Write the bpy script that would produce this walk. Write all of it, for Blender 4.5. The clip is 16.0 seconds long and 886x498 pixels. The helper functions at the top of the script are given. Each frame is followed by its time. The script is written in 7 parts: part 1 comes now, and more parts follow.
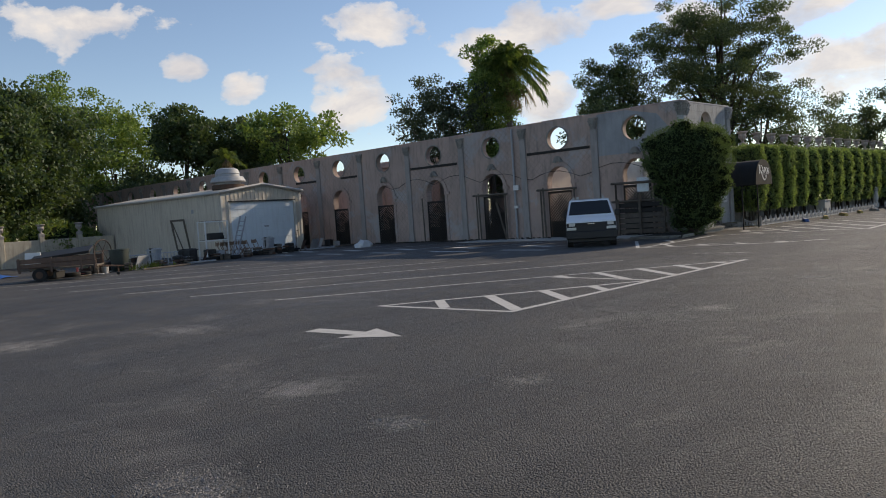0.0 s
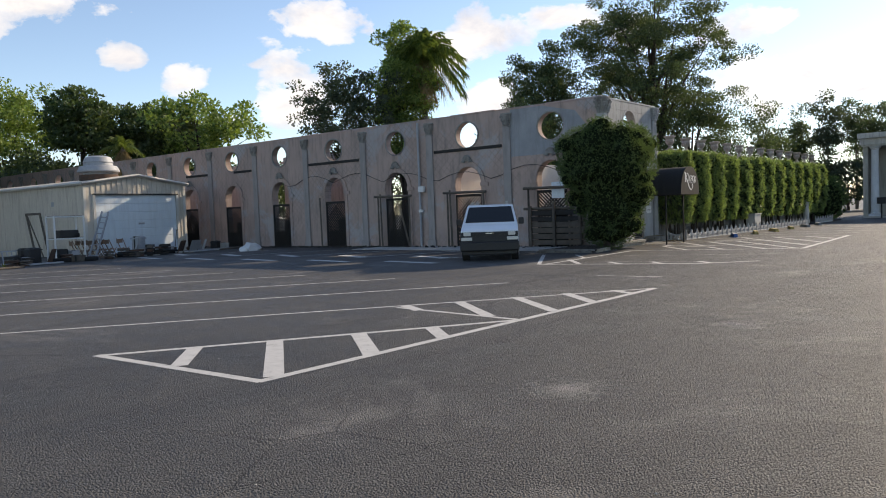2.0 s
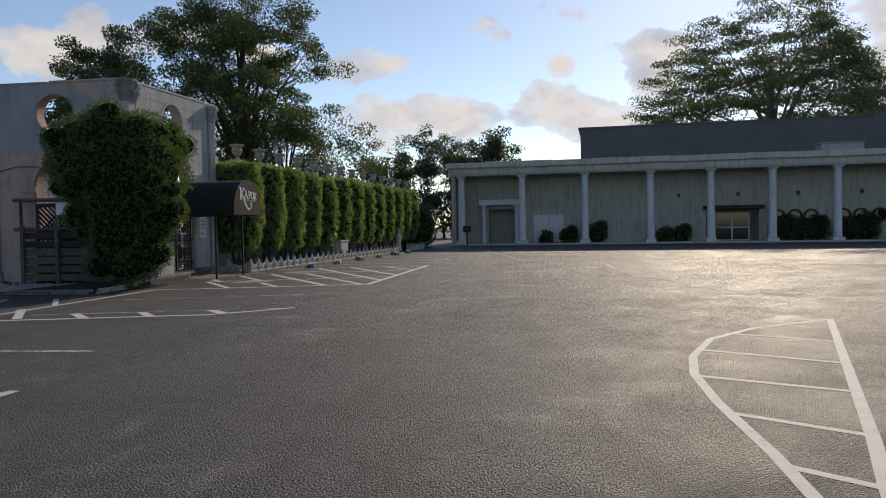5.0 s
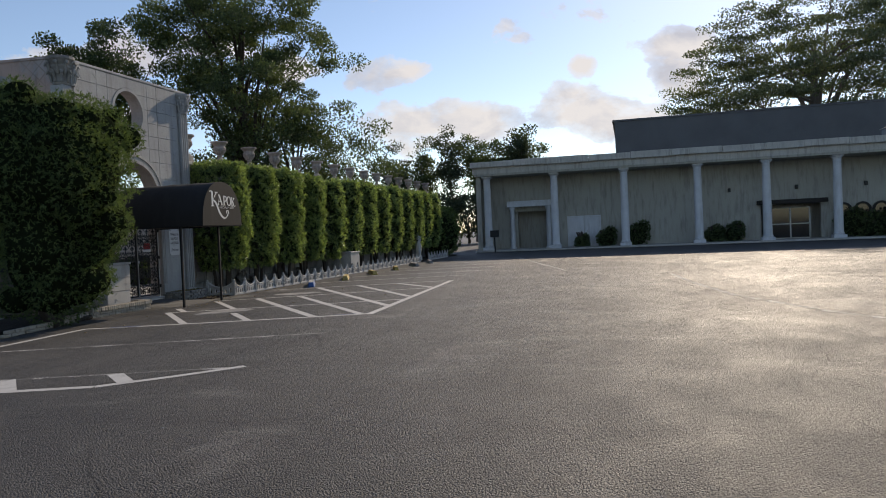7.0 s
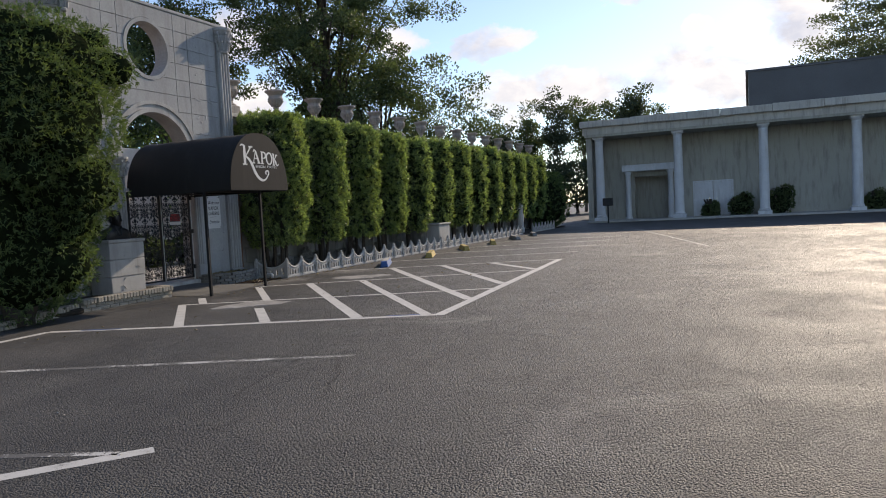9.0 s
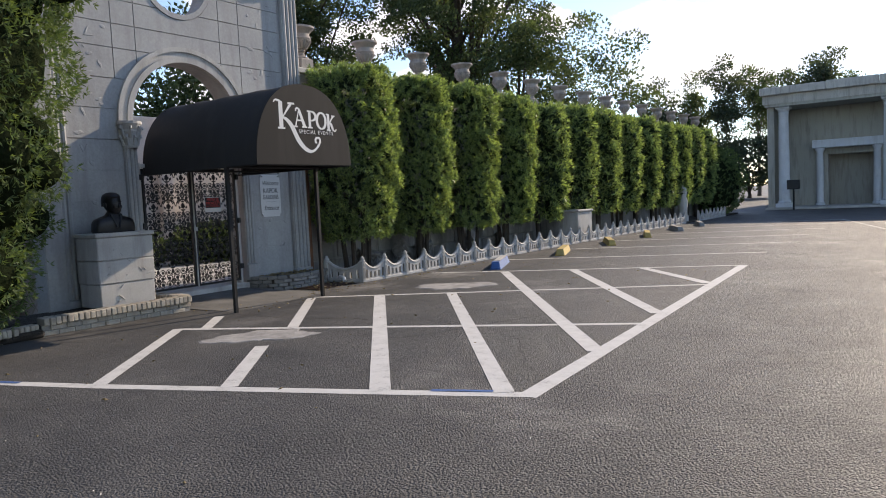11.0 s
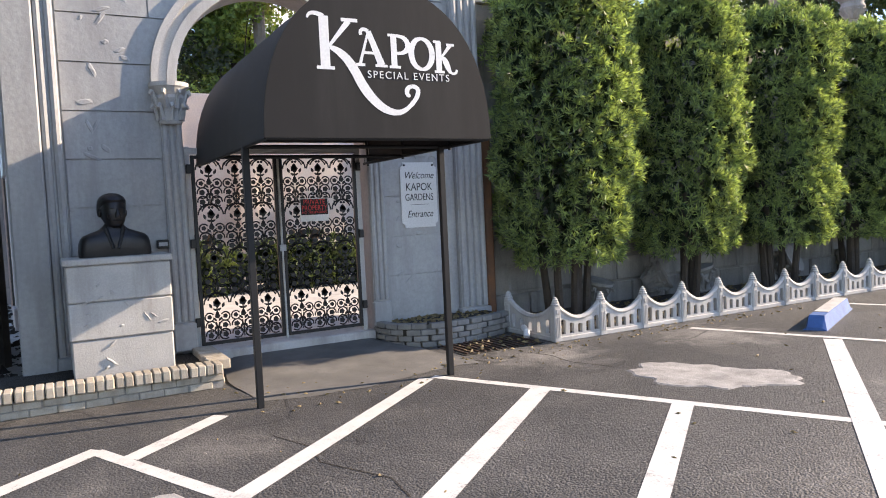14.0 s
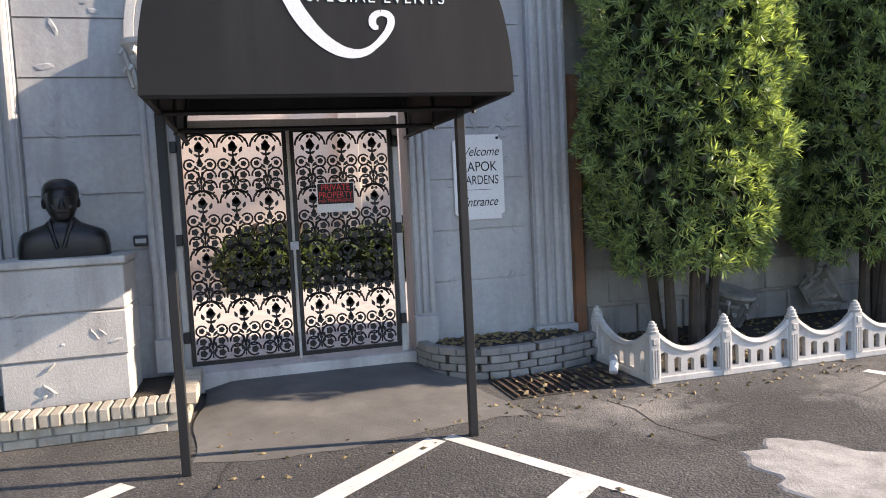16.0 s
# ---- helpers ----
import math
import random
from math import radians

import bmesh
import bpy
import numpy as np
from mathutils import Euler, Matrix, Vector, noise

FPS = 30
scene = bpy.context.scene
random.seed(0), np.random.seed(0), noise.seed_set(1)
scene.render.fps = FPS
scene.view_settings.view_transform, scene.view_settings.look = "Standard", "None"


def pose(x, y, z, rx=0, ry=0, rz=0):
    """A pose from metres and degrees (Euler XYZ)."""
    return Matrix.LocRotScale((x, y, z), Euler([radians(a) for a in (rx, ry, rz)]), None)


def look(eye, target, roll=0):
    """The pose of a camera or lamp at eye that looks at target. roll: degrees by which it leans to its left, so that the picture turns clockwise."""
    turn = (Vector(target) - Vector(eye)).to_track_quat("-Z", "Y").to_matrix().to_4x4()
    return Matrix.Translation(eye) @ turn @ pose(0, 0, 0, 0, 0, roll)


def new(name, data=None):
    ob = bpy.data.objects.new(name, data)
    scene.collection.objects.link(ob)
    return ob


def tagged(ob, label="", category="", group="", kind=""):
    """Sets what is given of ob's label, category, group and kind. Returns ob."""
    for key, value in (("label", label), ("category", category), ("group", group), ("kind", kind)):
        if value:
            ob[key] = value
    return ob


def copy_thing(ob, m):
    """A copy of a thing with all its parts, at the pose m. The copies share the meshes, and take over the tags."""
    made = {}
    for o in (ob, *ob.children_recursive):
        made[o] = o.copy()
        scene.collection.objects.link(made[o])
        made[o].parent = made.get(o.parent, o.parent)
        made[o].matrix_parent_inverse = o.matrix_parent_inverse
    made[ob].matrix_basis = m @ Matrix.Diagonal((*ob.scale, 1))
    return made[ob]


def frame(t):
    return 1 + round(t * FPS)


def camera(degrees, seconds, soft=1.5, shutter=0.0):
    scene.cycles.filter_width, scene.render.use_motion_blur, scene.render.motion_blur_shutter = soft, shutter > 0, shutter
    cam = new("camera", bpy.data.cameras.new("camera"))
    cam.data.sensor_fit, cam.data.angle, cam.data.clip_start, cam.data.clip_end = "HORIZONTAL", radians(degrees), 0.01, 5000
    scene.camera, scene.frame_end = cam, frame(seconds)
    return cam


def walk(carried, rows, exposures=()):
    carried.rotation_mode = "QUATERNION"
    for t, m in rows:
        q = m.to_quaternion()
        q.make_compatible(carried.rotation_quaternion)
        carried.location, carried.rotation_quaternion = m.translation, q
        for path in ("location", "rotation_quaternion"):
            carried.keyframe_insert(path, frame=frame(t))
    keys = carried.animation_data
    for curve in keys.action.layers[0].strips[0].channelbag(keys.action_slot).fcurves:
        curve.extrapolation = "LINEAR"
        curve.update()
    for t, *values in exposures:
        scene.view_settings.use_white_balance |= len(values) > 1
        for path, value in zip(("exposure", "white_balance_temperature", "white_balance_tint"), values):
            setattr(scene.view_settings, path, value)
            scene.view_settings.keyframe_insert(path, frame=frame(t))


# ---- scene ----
cam = camera(63.3, 16.0, soft=1.0)
PATH = [
    (0, (1.368, 0.562, 1.706), (-0.07, 1.949, 1.607), -3.9),
    (0.5, (0.856, 1.787, 1.684), (-0.643, 3.107, 1.58), -3.4),
    (1, (0.372, 3.019, 1.636), (-1.177, 4.281, 1.542), -3.2),
    (1.5, (0.002, 4.242, 1.653), (-1.516, 5.541, 1.565), -2.8),
    (2, (-0.191, 5.392, 1.654), (-1.513, 6.889, 1.553), -2.1),
    (2.5, (-0.113, 6.622, 1.698), (-1.122, 8.345, 1.596), -1.2),
    (3, (-0.2, 7.901, 1.628), (-0.822, 9.799, 1.524), -0.2),
    (3.5, (-0.159, 9.213, 1.579), (-0.461, 11.188, 1.486), 0.4),
    (4, (-0.238, 10.51, 1.559), (-0.569, 12.481, 1.474), 0.1),
    (4.5, (-0.46, 11.712, 1.553), (-0.856, 13.671, 1.48), -0.2),
    (4.7, (-0.589, 12.19, 1.541), (-1.007, 14.145, 1.473), -0.6),
    (6.8, (-1.814, 17.317, 1.614), (-2.296, 19.258, 1.58), -1.5),
    (7, (-1.892, 17.818, 1.613), (-2.398, 19.752, 1.567), -2.5),
    (7.5, (-2.19, 18.997, 1.597), (-2.747, 20.917, 1.539), -2.6),
    (8, (-2.461, 20.166, 1.571), (-3.063, 22.072, 1.498), -2.6),
    (8.5, (-2.765, 21.405, 1.522), (-3.441, 23.285, 1.432), -3.0),
    (9, (-3.143, 22.606, 1.478), (-3.928, 24.442, 1.366), -3.0),
    (9.2, (-3.28, 23.095, 1.451), (-4.125, 24.904, 1.334), -3.6),
    (11.3, (-4.936, 27.798, 1.462), (-6.134, 29.395, 1.341), -2.6),
    (11.5, (-5.141, 28.176, 1.454), (-6.373, 29.748, 1.351), -2.6),
    (12, (-5.601, 29.178, 1.491), (-6.938, 30.663, 1.402), -1.9),
    (12.5, (-6.06, 30.127, 1.489), (-7.507, 31.505, 1.394), -2.0),
    (13, (-6.476, 30.988, 1.503), (-8.03, 32.242, 1.392), -2.1),
    (13.5, (-6.858, 31.748, 1.489), (-8.521, 32.853, 1.37), -2.5),
    (14, (-7.246, 32.362, 1.504), (-9.001, 33.315, 1.391), -2.7),
    (14.5, (-7.63, 32.924, 1.487), (-9.448, 33.75, 1.388), -2.9),
    (15, (-7.976, 33.419, 1.479), (-9.838, 34.142, 1.371), -2.9),
    (15.5, (-8.313, 33.838, 1.473), (-10.208, 34.467, 1.351), -2.7),
    (16, (-8.614, 34.15, 1.518), (-10.54, 34.668, 1.372), -2.8),
]
walk(cam, [(t, look(eye, target, roll)) for t, eye, target, roll in PATH],
     exposures=[(0.0, 0.02, 7050, 13), (1.0, 0.42, 7100, 13), (2.0, 0.5, 7150, 13), (2.6, 0.12, 7200, 13), (3.5, -0.48, 7100, 14), (4.0, -0.48, 7050, 14), (4.5, -0.3, 7000, 14), (7.0, -0.06, 6900, 14), (9.0, 0.3, 6850, 15), (11.5, 0.86, 6850, 16), (12.5, 1.1, 6850, 17), (14.0, 1.7, 7050, 19), (15.0, 1.82, 7050, 19), (16.0, 1.82, 7050, 19)])

# ---- world and sun ----
SUN_AZ, SUN_EL = radians(10.8), radians(25.5)      # from +y towards +x
to_sun = Vector((math.sin(SUN_AZ) * math.cos(SUN_EL), math.cos(SUN_AZ) * math.cos(SUN_EL), math.sin(SUN_EL)))
sun = new("sun", bpy.data.lights.new("sun", "SUN"))
sun.data.energy, sun.data.angle, sun.data.color = 4.0, radians(0.6), (1.0, 0.88, 0.70)
sun.matrix_world = look(to_sun * 100, (0, 0, 0))


class Nodes:
    """Short node building."""

    def __init__(self, tree):
        self.t = tree
        self.n, self.l = tree.nodes, tree.links

    def add(self, kind, ins=None, **attrs):
        node = self.n.new(kind)
        if "operation" in attrs:
            node.operation = attrs["operation"]
        if "feature" in attrs:
            node.feature = attrs["feature"]
        if "data_type" in attrs:
            node.data_type, node.blend_type = attrs["data_type"], attrs["blend_type"]
        for k, v in (ins or {}).items():
            if isinstance(v, bpy.types.NodeSocket):
                self.l.new(v, node.inputs[k])
            else:
                node.inputs[k].default_value = v
        return node

    def ramp(self, fac, stops, interp="LINEAR"):
        node = self.add("ShaderNodeValToRGB", {0: fac})
        node.color_ramp.interpolation = interp
        els = node.color_ramp.elements
        while len(els) < len(stops):
            els.new(0.5)
        for e, (p, c) in zip(els, stops):
            e.position = p
            e.color = (*c, 1) if isinstance(c, tuple) else (c, c, c, 1)
        return node.outputs[0]

    def noise(self, vec, scale, detail=4.0, rough=0.55, dist=0.0):
        return self.add("ShaderNodeTexNoise", {"Vector": vec, "Scale": scale, "Detail": detail, "Roughness": rough, "Distortion": dist}).outputs["Fac"]

    def mix(self, fac, a, b, mode="MIX"):
        node = self.add("ShaderNodeMix", data_type="RGBA", blend_type=mode)
        for idx, v in ((0, fac), (6, a), (7, b)):
            if isinstance(v, bpy.types.NodeSocket):
                self.l.new(v, node.inputs[idx])
            elif idx == 0:
                node.inputs[idx].default_value = v
            else:
                node.inputs[idx].default_value = (*v, 1)
        return node.outputs[2]

    def math(self, op, a, b=0.0):
        return self.add("ShaderNodeMath", {0: a, 1: b}, operation=op).outputs[0]


world = bpy.data.worlds.new("world")
scene.world = world
world.use_nodes = True
W = Nodes(world.node_tree)
W.n.clear()
sky = W.add("ShaderNodeTexSky")
sky.sky_type, sky.sun_disc, sky.sun_elevation, sky.sun_rotation = "NISHITA", False, SUN_EL, SUN_AZ
sky.air_density, sky.dust_density, sky.ozone_density = 0.85, 0.14, 1.6
gen = W.add("ShaderNodeTexCoord").outputs["Generated"]
tall = W.add("ShaderNodeVectorMath", {0: gen, 1: (1.0, 1.0, 1.7)}, operation="MULTIPLY").outputs[0]
billow = W.noise(tall, 11.0, 7.0, 0.56, 0.2)
wisp = W.noise(tall, 30.0, 4.0, 0.6)
# cumulus heads: azimuth and elevation in degrees, half width, half height
HEADS = [(-71.1, 14.9, 0.079, 0.031), (-64.6, 11.9, 0.030, 0.017), (-60.4, 10.7, 0.035, 0.024), (-53.2, 11.5, 0.057, 0.033), (-52.3, 8.5, 0.049, 0.038),
         (-50.5, 14.9, 0.059, 0.031), (-38.4, 13.7, 0.090, 0.028), (-31.5, 14.5, 0.067, 0.017), (-17.8, 12.5, 0.075, 0.024), (-15.9, 8.3, 0.094, 0.039),
         (-37.3, 7.9, 0.043, 0.035), (-12.4, 8.7, 0.102, 0.035), (-3.5, 8.6, 0.085, 0.036), (1.5, 7.5, 0.090, 0.030), (4.9, 13.0, 0.051, 0.036),
         (3.9, 10.6, 0.047, 0.043), (20.8, 10.6, 0.075, 0.094), (-3.1, 12.3, 0.020, 0.016), (-41.0, 12.5, 0.060, 0.040), (-25.5, 13.0, 0.060, 0.028)]
heap = None
for az, el, hw, hh in HEADS:
    a, e = radians(az), radians(el)
    mid = (math.sin(a) * math.cos(e), math.cos(a) * math.cos(e), math.sin(e))
    off = W.add("ShaderNodeVectorMath", {0: gen, 1: mid}, operation="SUBTRACT").outputs[0]
    u = W.add("ShaderNodeVectorMath", {0: off, 1: (math.cos(a) / hw, -math.sin(a) / hw, 0)}, operation="DOT_PRODUCT").outputs[1]
    v = W.add("ShaderNodeVectorMath", {0: off, 1: (0, 0, 1 / hh)}, operation="DOT_PRODUCT").outputs[1]
    front = W.add("ShaderNodeVectorMath", {0: off, 1: off}, operation="DOT_PRODUCT").outputs[1]
    d = W.math("SUBTRACT", 1.0, W.math("SQRT", W.math("ADD", W.math("MULTIPLY", u, u), W.math("ADD", W.math("MULTIPLY", v, v), W.math("MULTIPLY", front, 8.0)))))
    heap = d if heap is None else W.math("MAXIMUM", heap, d)
spread = W.math("SUBTRACT", W.math("MULTIPLY", W.noise(tall, 3.1, 3.0, 0.5), 1.6), 1.22)
heap = W.math("MAXIMUM", W.math("MAXIMUM", heap, spread), -0.6)
puffs = W.math("ADD", heap, W.math("ADD", W.math("MULTIPLY", W.math("SUBTRACT", billow, 0.5), 2.6), W.math("MULTIPLY", W.math("SUBTRACT", wisp, 0.5), 0.7)))
cover = W.ramp(puffs, [(0.06, 0.0), (0.22, 0.6), (0.62, 0.93)])
fold = W.noise(W.add("ShaderNodeVectorMath", {0: tall, 1: (0.0, 0.0, 0.02)}, operation="ADD").outputs[0], 13.0, 6.0, 0.58, 0.3)
inner = W.ramp(fold, [(0.34, (3.7, 3.85, 4.3)), (0.60, (5.5, 5.4, 5.3))])
toned = W.mix(cover, sky.outputs[0], inner)
bg = W.add("ShaderNodeBackground", {"Color": toned, "Strength": 0.15})
W.l.new(bg.outputs[0], W.add("ShaderNodeOutputWorld").inputs[0])


# ---- materials ----
def material(name, build, rough=0.8, metal=0.0, spec=0.5):
    """build(N, pos, info) returns colour, and optionally roughness and a height for the bump."""
    mat = bpy.data.materials.new(name)
    mat.use_nodes = True
    N = Nodes(mat.node_tree)
    bsdf = mat.node_tree.nodes["Principled BSDF"]
    pos = N.add("ShaderNodeNewGeometry").outputs["Position"]
    col, rgh, height, strength, dist = (tuple(build(N, pos)) + (None,) * 5)[:5]
    if isinstance(col, bpy.types.NodeSocket):
        N.l.new(col, bsdf.inputs["Base Color"])
    else:
        bsdf.inputs["Base Color"].default_value = (*col, 1)
    if isinstance(rgh, bpy.types.NodeSocket):
        N.l.new(rgh, bsdf.inputs["Roughness"])
    else:
        bsdf.inputs["Roughness"].default_value = rough if rgh is None else rgh
    if height is not None:
        b = N.add("ShaderNodeBump", {"Height": height, "Strength": strength or 0.5, "Distance": dist or 0.01})
        N.l.new(b.outputs[0], bsdf.inputs["Normal"])
    bsdf.inputs["Metallic"].default_value = metal
    bsdf.inputs["Specular IOR Level"].default_value = spec
    return mat


def mottled(name, a, b, scale=3.0, fine=40.0, rough=0.8, metal=0.0, bump=0.3, dist=0.006, dirt=None, spec=0.5, per=0.0):
    """Two tones at a large scale, grain at a fine one; dirt: a third tone in streaks; per: tone spread from piece to piece."""
    def build(N, pos):
        big = N.ramp(N.noise(pos, scale, 5.0), [(0.3, 0.0), (0.7, 1.0)])
        col = N.mix(big, a, b)
        grain = N.noise(pos, fine, 4.0, 0.65)
        col = N.mix(0.25, col, N.ramp(grain, [(0.3, 0.25), (0.7, 1.0)]), "MULTIPLY")
        if dirt:
            tall = N.add("ShaderNodeVectorMath", {0: pos, 1: (3.0, 3.0, 0.45)}, operation="MULTIPLY").outputs[0]
            col = N.mix(N.ramp(N.noise(tall, 1.6, 6.0, 0.65), [(0.48, 0.0), (0.72, 0.75)]), col, dirt)
        if per:
            rnd = N.add("ShaderNodeObjectInfo").outputs["Random"]
            col = N.mix(per, col, N.ramp(rnd, [(0.0, 0.35), (1.0, 1.0)]), "MULTIPLY")
        return col, N.ramp(grain, [(0.2, max(0.05, rough - 0.12)), (0.8, min(1.0, rough + 0.1))]), grain, bump, dist
    return material(name, build, rough, metal, spec)


def plain(name, c, rough=0.6, metal=0.0, fine=60.0, spread=0.25, spec=0.5):
    def build(N, pos):
        g = N.noise(pos, fine, 3.0)
        return N.mix(spread, c, N.ramp(g, [(0.3, 0.4), (0.7, 1.0)]), "MULTIPLY"), None, g, 0.1, 0.002
    return material(name, build, rough, metal, spec)


def asphalt_build(N, pos):
    big = N.noise(pos, 0.14, 5.0, 0.6)
    mid = N.noise(pos, 0.9, 7.0, 0.68, 0.8)
    stone = N.add("ShaderNodeTexVoronoi", {"Vector": pos, "Scale": 68.0}, feature="F1")
    grit = N.noise(pos, 48.0, 4.0, 0.75)
    col = N.mix(N.ramp(big, [(0.35, 0.0), (0.68, 1.0)]), (0.045, 0.044, 0.0435), (0.082, 0.079, 0.075))
    col = N.mix(N.ramp(mid, [(0.40, 0.0), (0.80, 0.75)]), col, (0.112, 0.107, 0.101))
    sand = N.noise(pos, 0.36, 8.0, 0.72, 0.6)
    patchy = N.ramp(N.math("ADD", N.math("MULTIPLY", sand, 0.75), N.math("MULTIPLY", grit, 0.25)), [(0.545, 0.0), (0.64, 0.42)])
    col = N.mix(patchy, col, (0.30, 0.28, 0.255))
    rag = N.math("MULTIPLY", N.math("SUBTRACT", N.noise(pos, 3.2, 8.0, 0.7, 0.4), 0.5), 2.6)
    spill = None
    for sx, sy, sr in ((-3.2, 4.32, 0.30), (-3.25, 2.5, 0.50), (-11.9, 3.6, 0.9), (-3.2, 5.95, 0.35), (-5.0, 4.55, 0.6), (-10.6, 5.9, 0.8), (-3.6, 15.25, 0.45), (-3.7, 11.0, 0.5), (-12.9, 36.6, 0.7), (-12.6, 38.6, 0.8)):
        away = N.add("ShaderNodeVectorMath", {0: pos, 1: (sx, sy, 0.0)}, operation="DISTANCE").outputs[1]
        inside = N.math("SUBTRACT", 1.0, N.math("DIVIDE", away, sr))
        spill = inside if spill is None else N.math("MAXIMUM", spill, inside)
    col = N.mix(N.ramp(N.math("ADD", spill, rag), [(0.15, 0.0), (0.95, 0.75)]), col, (0.27, 0.255, 0.235))
    cell = N.add("ShaderNodeSeparateColor", {0: stone.outputs["Color"]}).outputs[0]
    col = N.mix(N.ramp(cell, [(0.66, 0.0), (0.98, 0.42)]), col, (0.18, 0.172, 0.163))
    col = N.mix(N.ramp(cell, [(0.05, 0.25), (0.3, 0.0)]), col, (0.026, 0.026, 0.027))
    drag = N.noise(N.add("ShaderNodeVectorMath", {0: pos, 1: (0.55, 0.05, 1.0)}, operation="MULTIPLY").outputs[0], 1.3, 7.0, 0.68)
    col = N.mix(N.ramp(drag, [(0.50, 0.0), (0.70, 0.6)]), col, (0.036, 0.036, 0.038))
    skid = N.noise(N.add("ShaderNodeVectorMath", {0: pos, 1: (0.05, 0.6, 1.0)}, operation="MULTIPLY").outputs[0], 1.1, 8.0, 0.72, 0.5)
    col = N.mix(N.ramp(skid, [(0.54, 0.0), (0.70, 0.55)]), col, (0.042, 0.042, 0.044))
    vein = N.add("ShaderNodeTexVoronoi", {"Vector": N.mix(0.12, pos, N.add("ShaderNodeTexNoise", {"Vector": pos, "Scale": 2.0, "Detail": 5.0}).outputs["Color"], "ADD"), "Scale": 0.42}, feature="DISTANCE_TO_EDGE").outputs["Distance"]
    crack = N.math("MULTIPLY", N.ramp(vein, [(0.0, 1.0), (0.006, 0.0)]), N.ramp(N.noise(pos, 0.4, 2.0), [(0.5, 0.0), (0.6, 1.0)]))
    col = N.mix(N.math("MULTIPLY", crack, 0.8), col, (0.02, 0.02, 0.02))
    h = N.math("ADD", N.math("ADD", N.math("MULTIPLY", stone.outputs["Distance"], -0.7), N.math("MULTIPLY", grit, 0.8)), N.math("MULTIPLY", N.noise(pos, 0.8, 3.0, 0.6), 2.0))
    rgh = N.ramp(N.math("ADD", N.math("MULTIPLY", big, 0.35), N.math("MULTIPLY", mid, 0.65)), [(0.35, 0.48), (0.65, 0.74)])
    sealed = N.ramp(N.math("DIVIDE", N.math("ADD", N.add("ShaderNodeSeparateXYZ", {0: pos}).outputs[0], 12.0), 8.0), [(0.0, 0.29), (1.0, 1.0)])
    return col, rgh, N.math("MULTIPLY", h, sealed), 1.0, 0.020


asphalt = material("asphalt", asphalt_build, spec=0.24)


def worn_paint_build(N, pos):
    g = N.noise(pos, 55.0, 5.0, 0.7)
    w = N.noise(pos, 5.0, 6.0, 0.7)
    col = N.mix(N.ramp(w, [(0.3, 0.0), (0.7, 1.0)]), (0.54, 0.525, 0.50), (0.44, 0.43, 0.41))
    col = N.mix(N.ramp(N.math("MULTIPLY", g, w), [(0.30, 0.0), (0.42, 0.85)]), col, (0.14, 0.135, 0.13))
    return col, 0.75, g, 0.3, 0.003


def faded_paint_build(N, pos):
    g = N.noise(pos, 30.0, 6.0, 0.75)
    w = N.noise(pos, 2.2, 6.0, 0.7)
    col = N.mix(N.ramp(N.math("ADD", g, w), [(0.95, 0.0), (1.22, 1.0)]), (0.46, 0.45, 0.43), (0.10, 0.098, 0.095))
    return col, 0.8, g, 0.3, 0.003


worn_paint = material("worn_white_paint", worn_paint_build)
faded_paint = material("faded_white_paint", faded_paint_build)
def stucco_build(N, pos):
    big = N.ramp(N.noise(pos, 0.7, 5.0), [(0.3, 0.0), (0.7, 1.0)])
    col = N.mix(big, (0.45, 0.325, 0.275), (0.345, 0.262, 0.228))
    grain = N.noise(pos, 45.0, 4.0, 0.65)
    tall = N.add("ShaderNodeVectorMath", {0: pos, 1: (3.0, 3.0, 0.45)}, operation="MULTIPLY").outputs[0]
    col = N.mix(N.ramp(N.noise(tall, 1.6, 6.0, 0.65), [(0.48, 0.0), (0.72, 0.75)]), col, (0.19, 0.16, 0.145))
    col = N.mix(N.ramp(N.noise(pos, 0.45, 6.0, 0.7, 0.5), [(0.55, 0.0), (0.63, 0.6)]), col, (0.36, 0.36, 0.37))
    xyz = N.add("ShaderNodeSeparateXYZ", {0: pos})
    near = None
    for sg in (1.0, -1.0):
        d = N.math("ADD", xyz.outputs[0], N.math("MULTIPLY", xyz.outputs[2], sg))
        f = N.math("ABSOLUTE", N.math("SUBTRACT", N.math("FRACT", N.math("MULTIPLY", d, 2.9)), 0.5))
        near = f if near is None else N.math("MINIMUM", near, f)
    line = N.math("MULTIPLY", N.ramp(near, [(0.03, 1.0), (0.08, 0.0)]), N.ramp(N.noise(pos, 0.38, 3.0, 0.5), [(0.47, 0.0), (0.56, 1.0)]))
    col = N.mix(N.math("MULTIPLY", line, 0.55), col, (0.20, 0.155, 0.135))
    h = N.math("SUBTRACT", grain, N.math("MULTIPLY", line, 0.8))
    return col, N.ramp(grain, [(0.2, 0.8), (0.8, 1.0)]), h, 0.6, 0.012


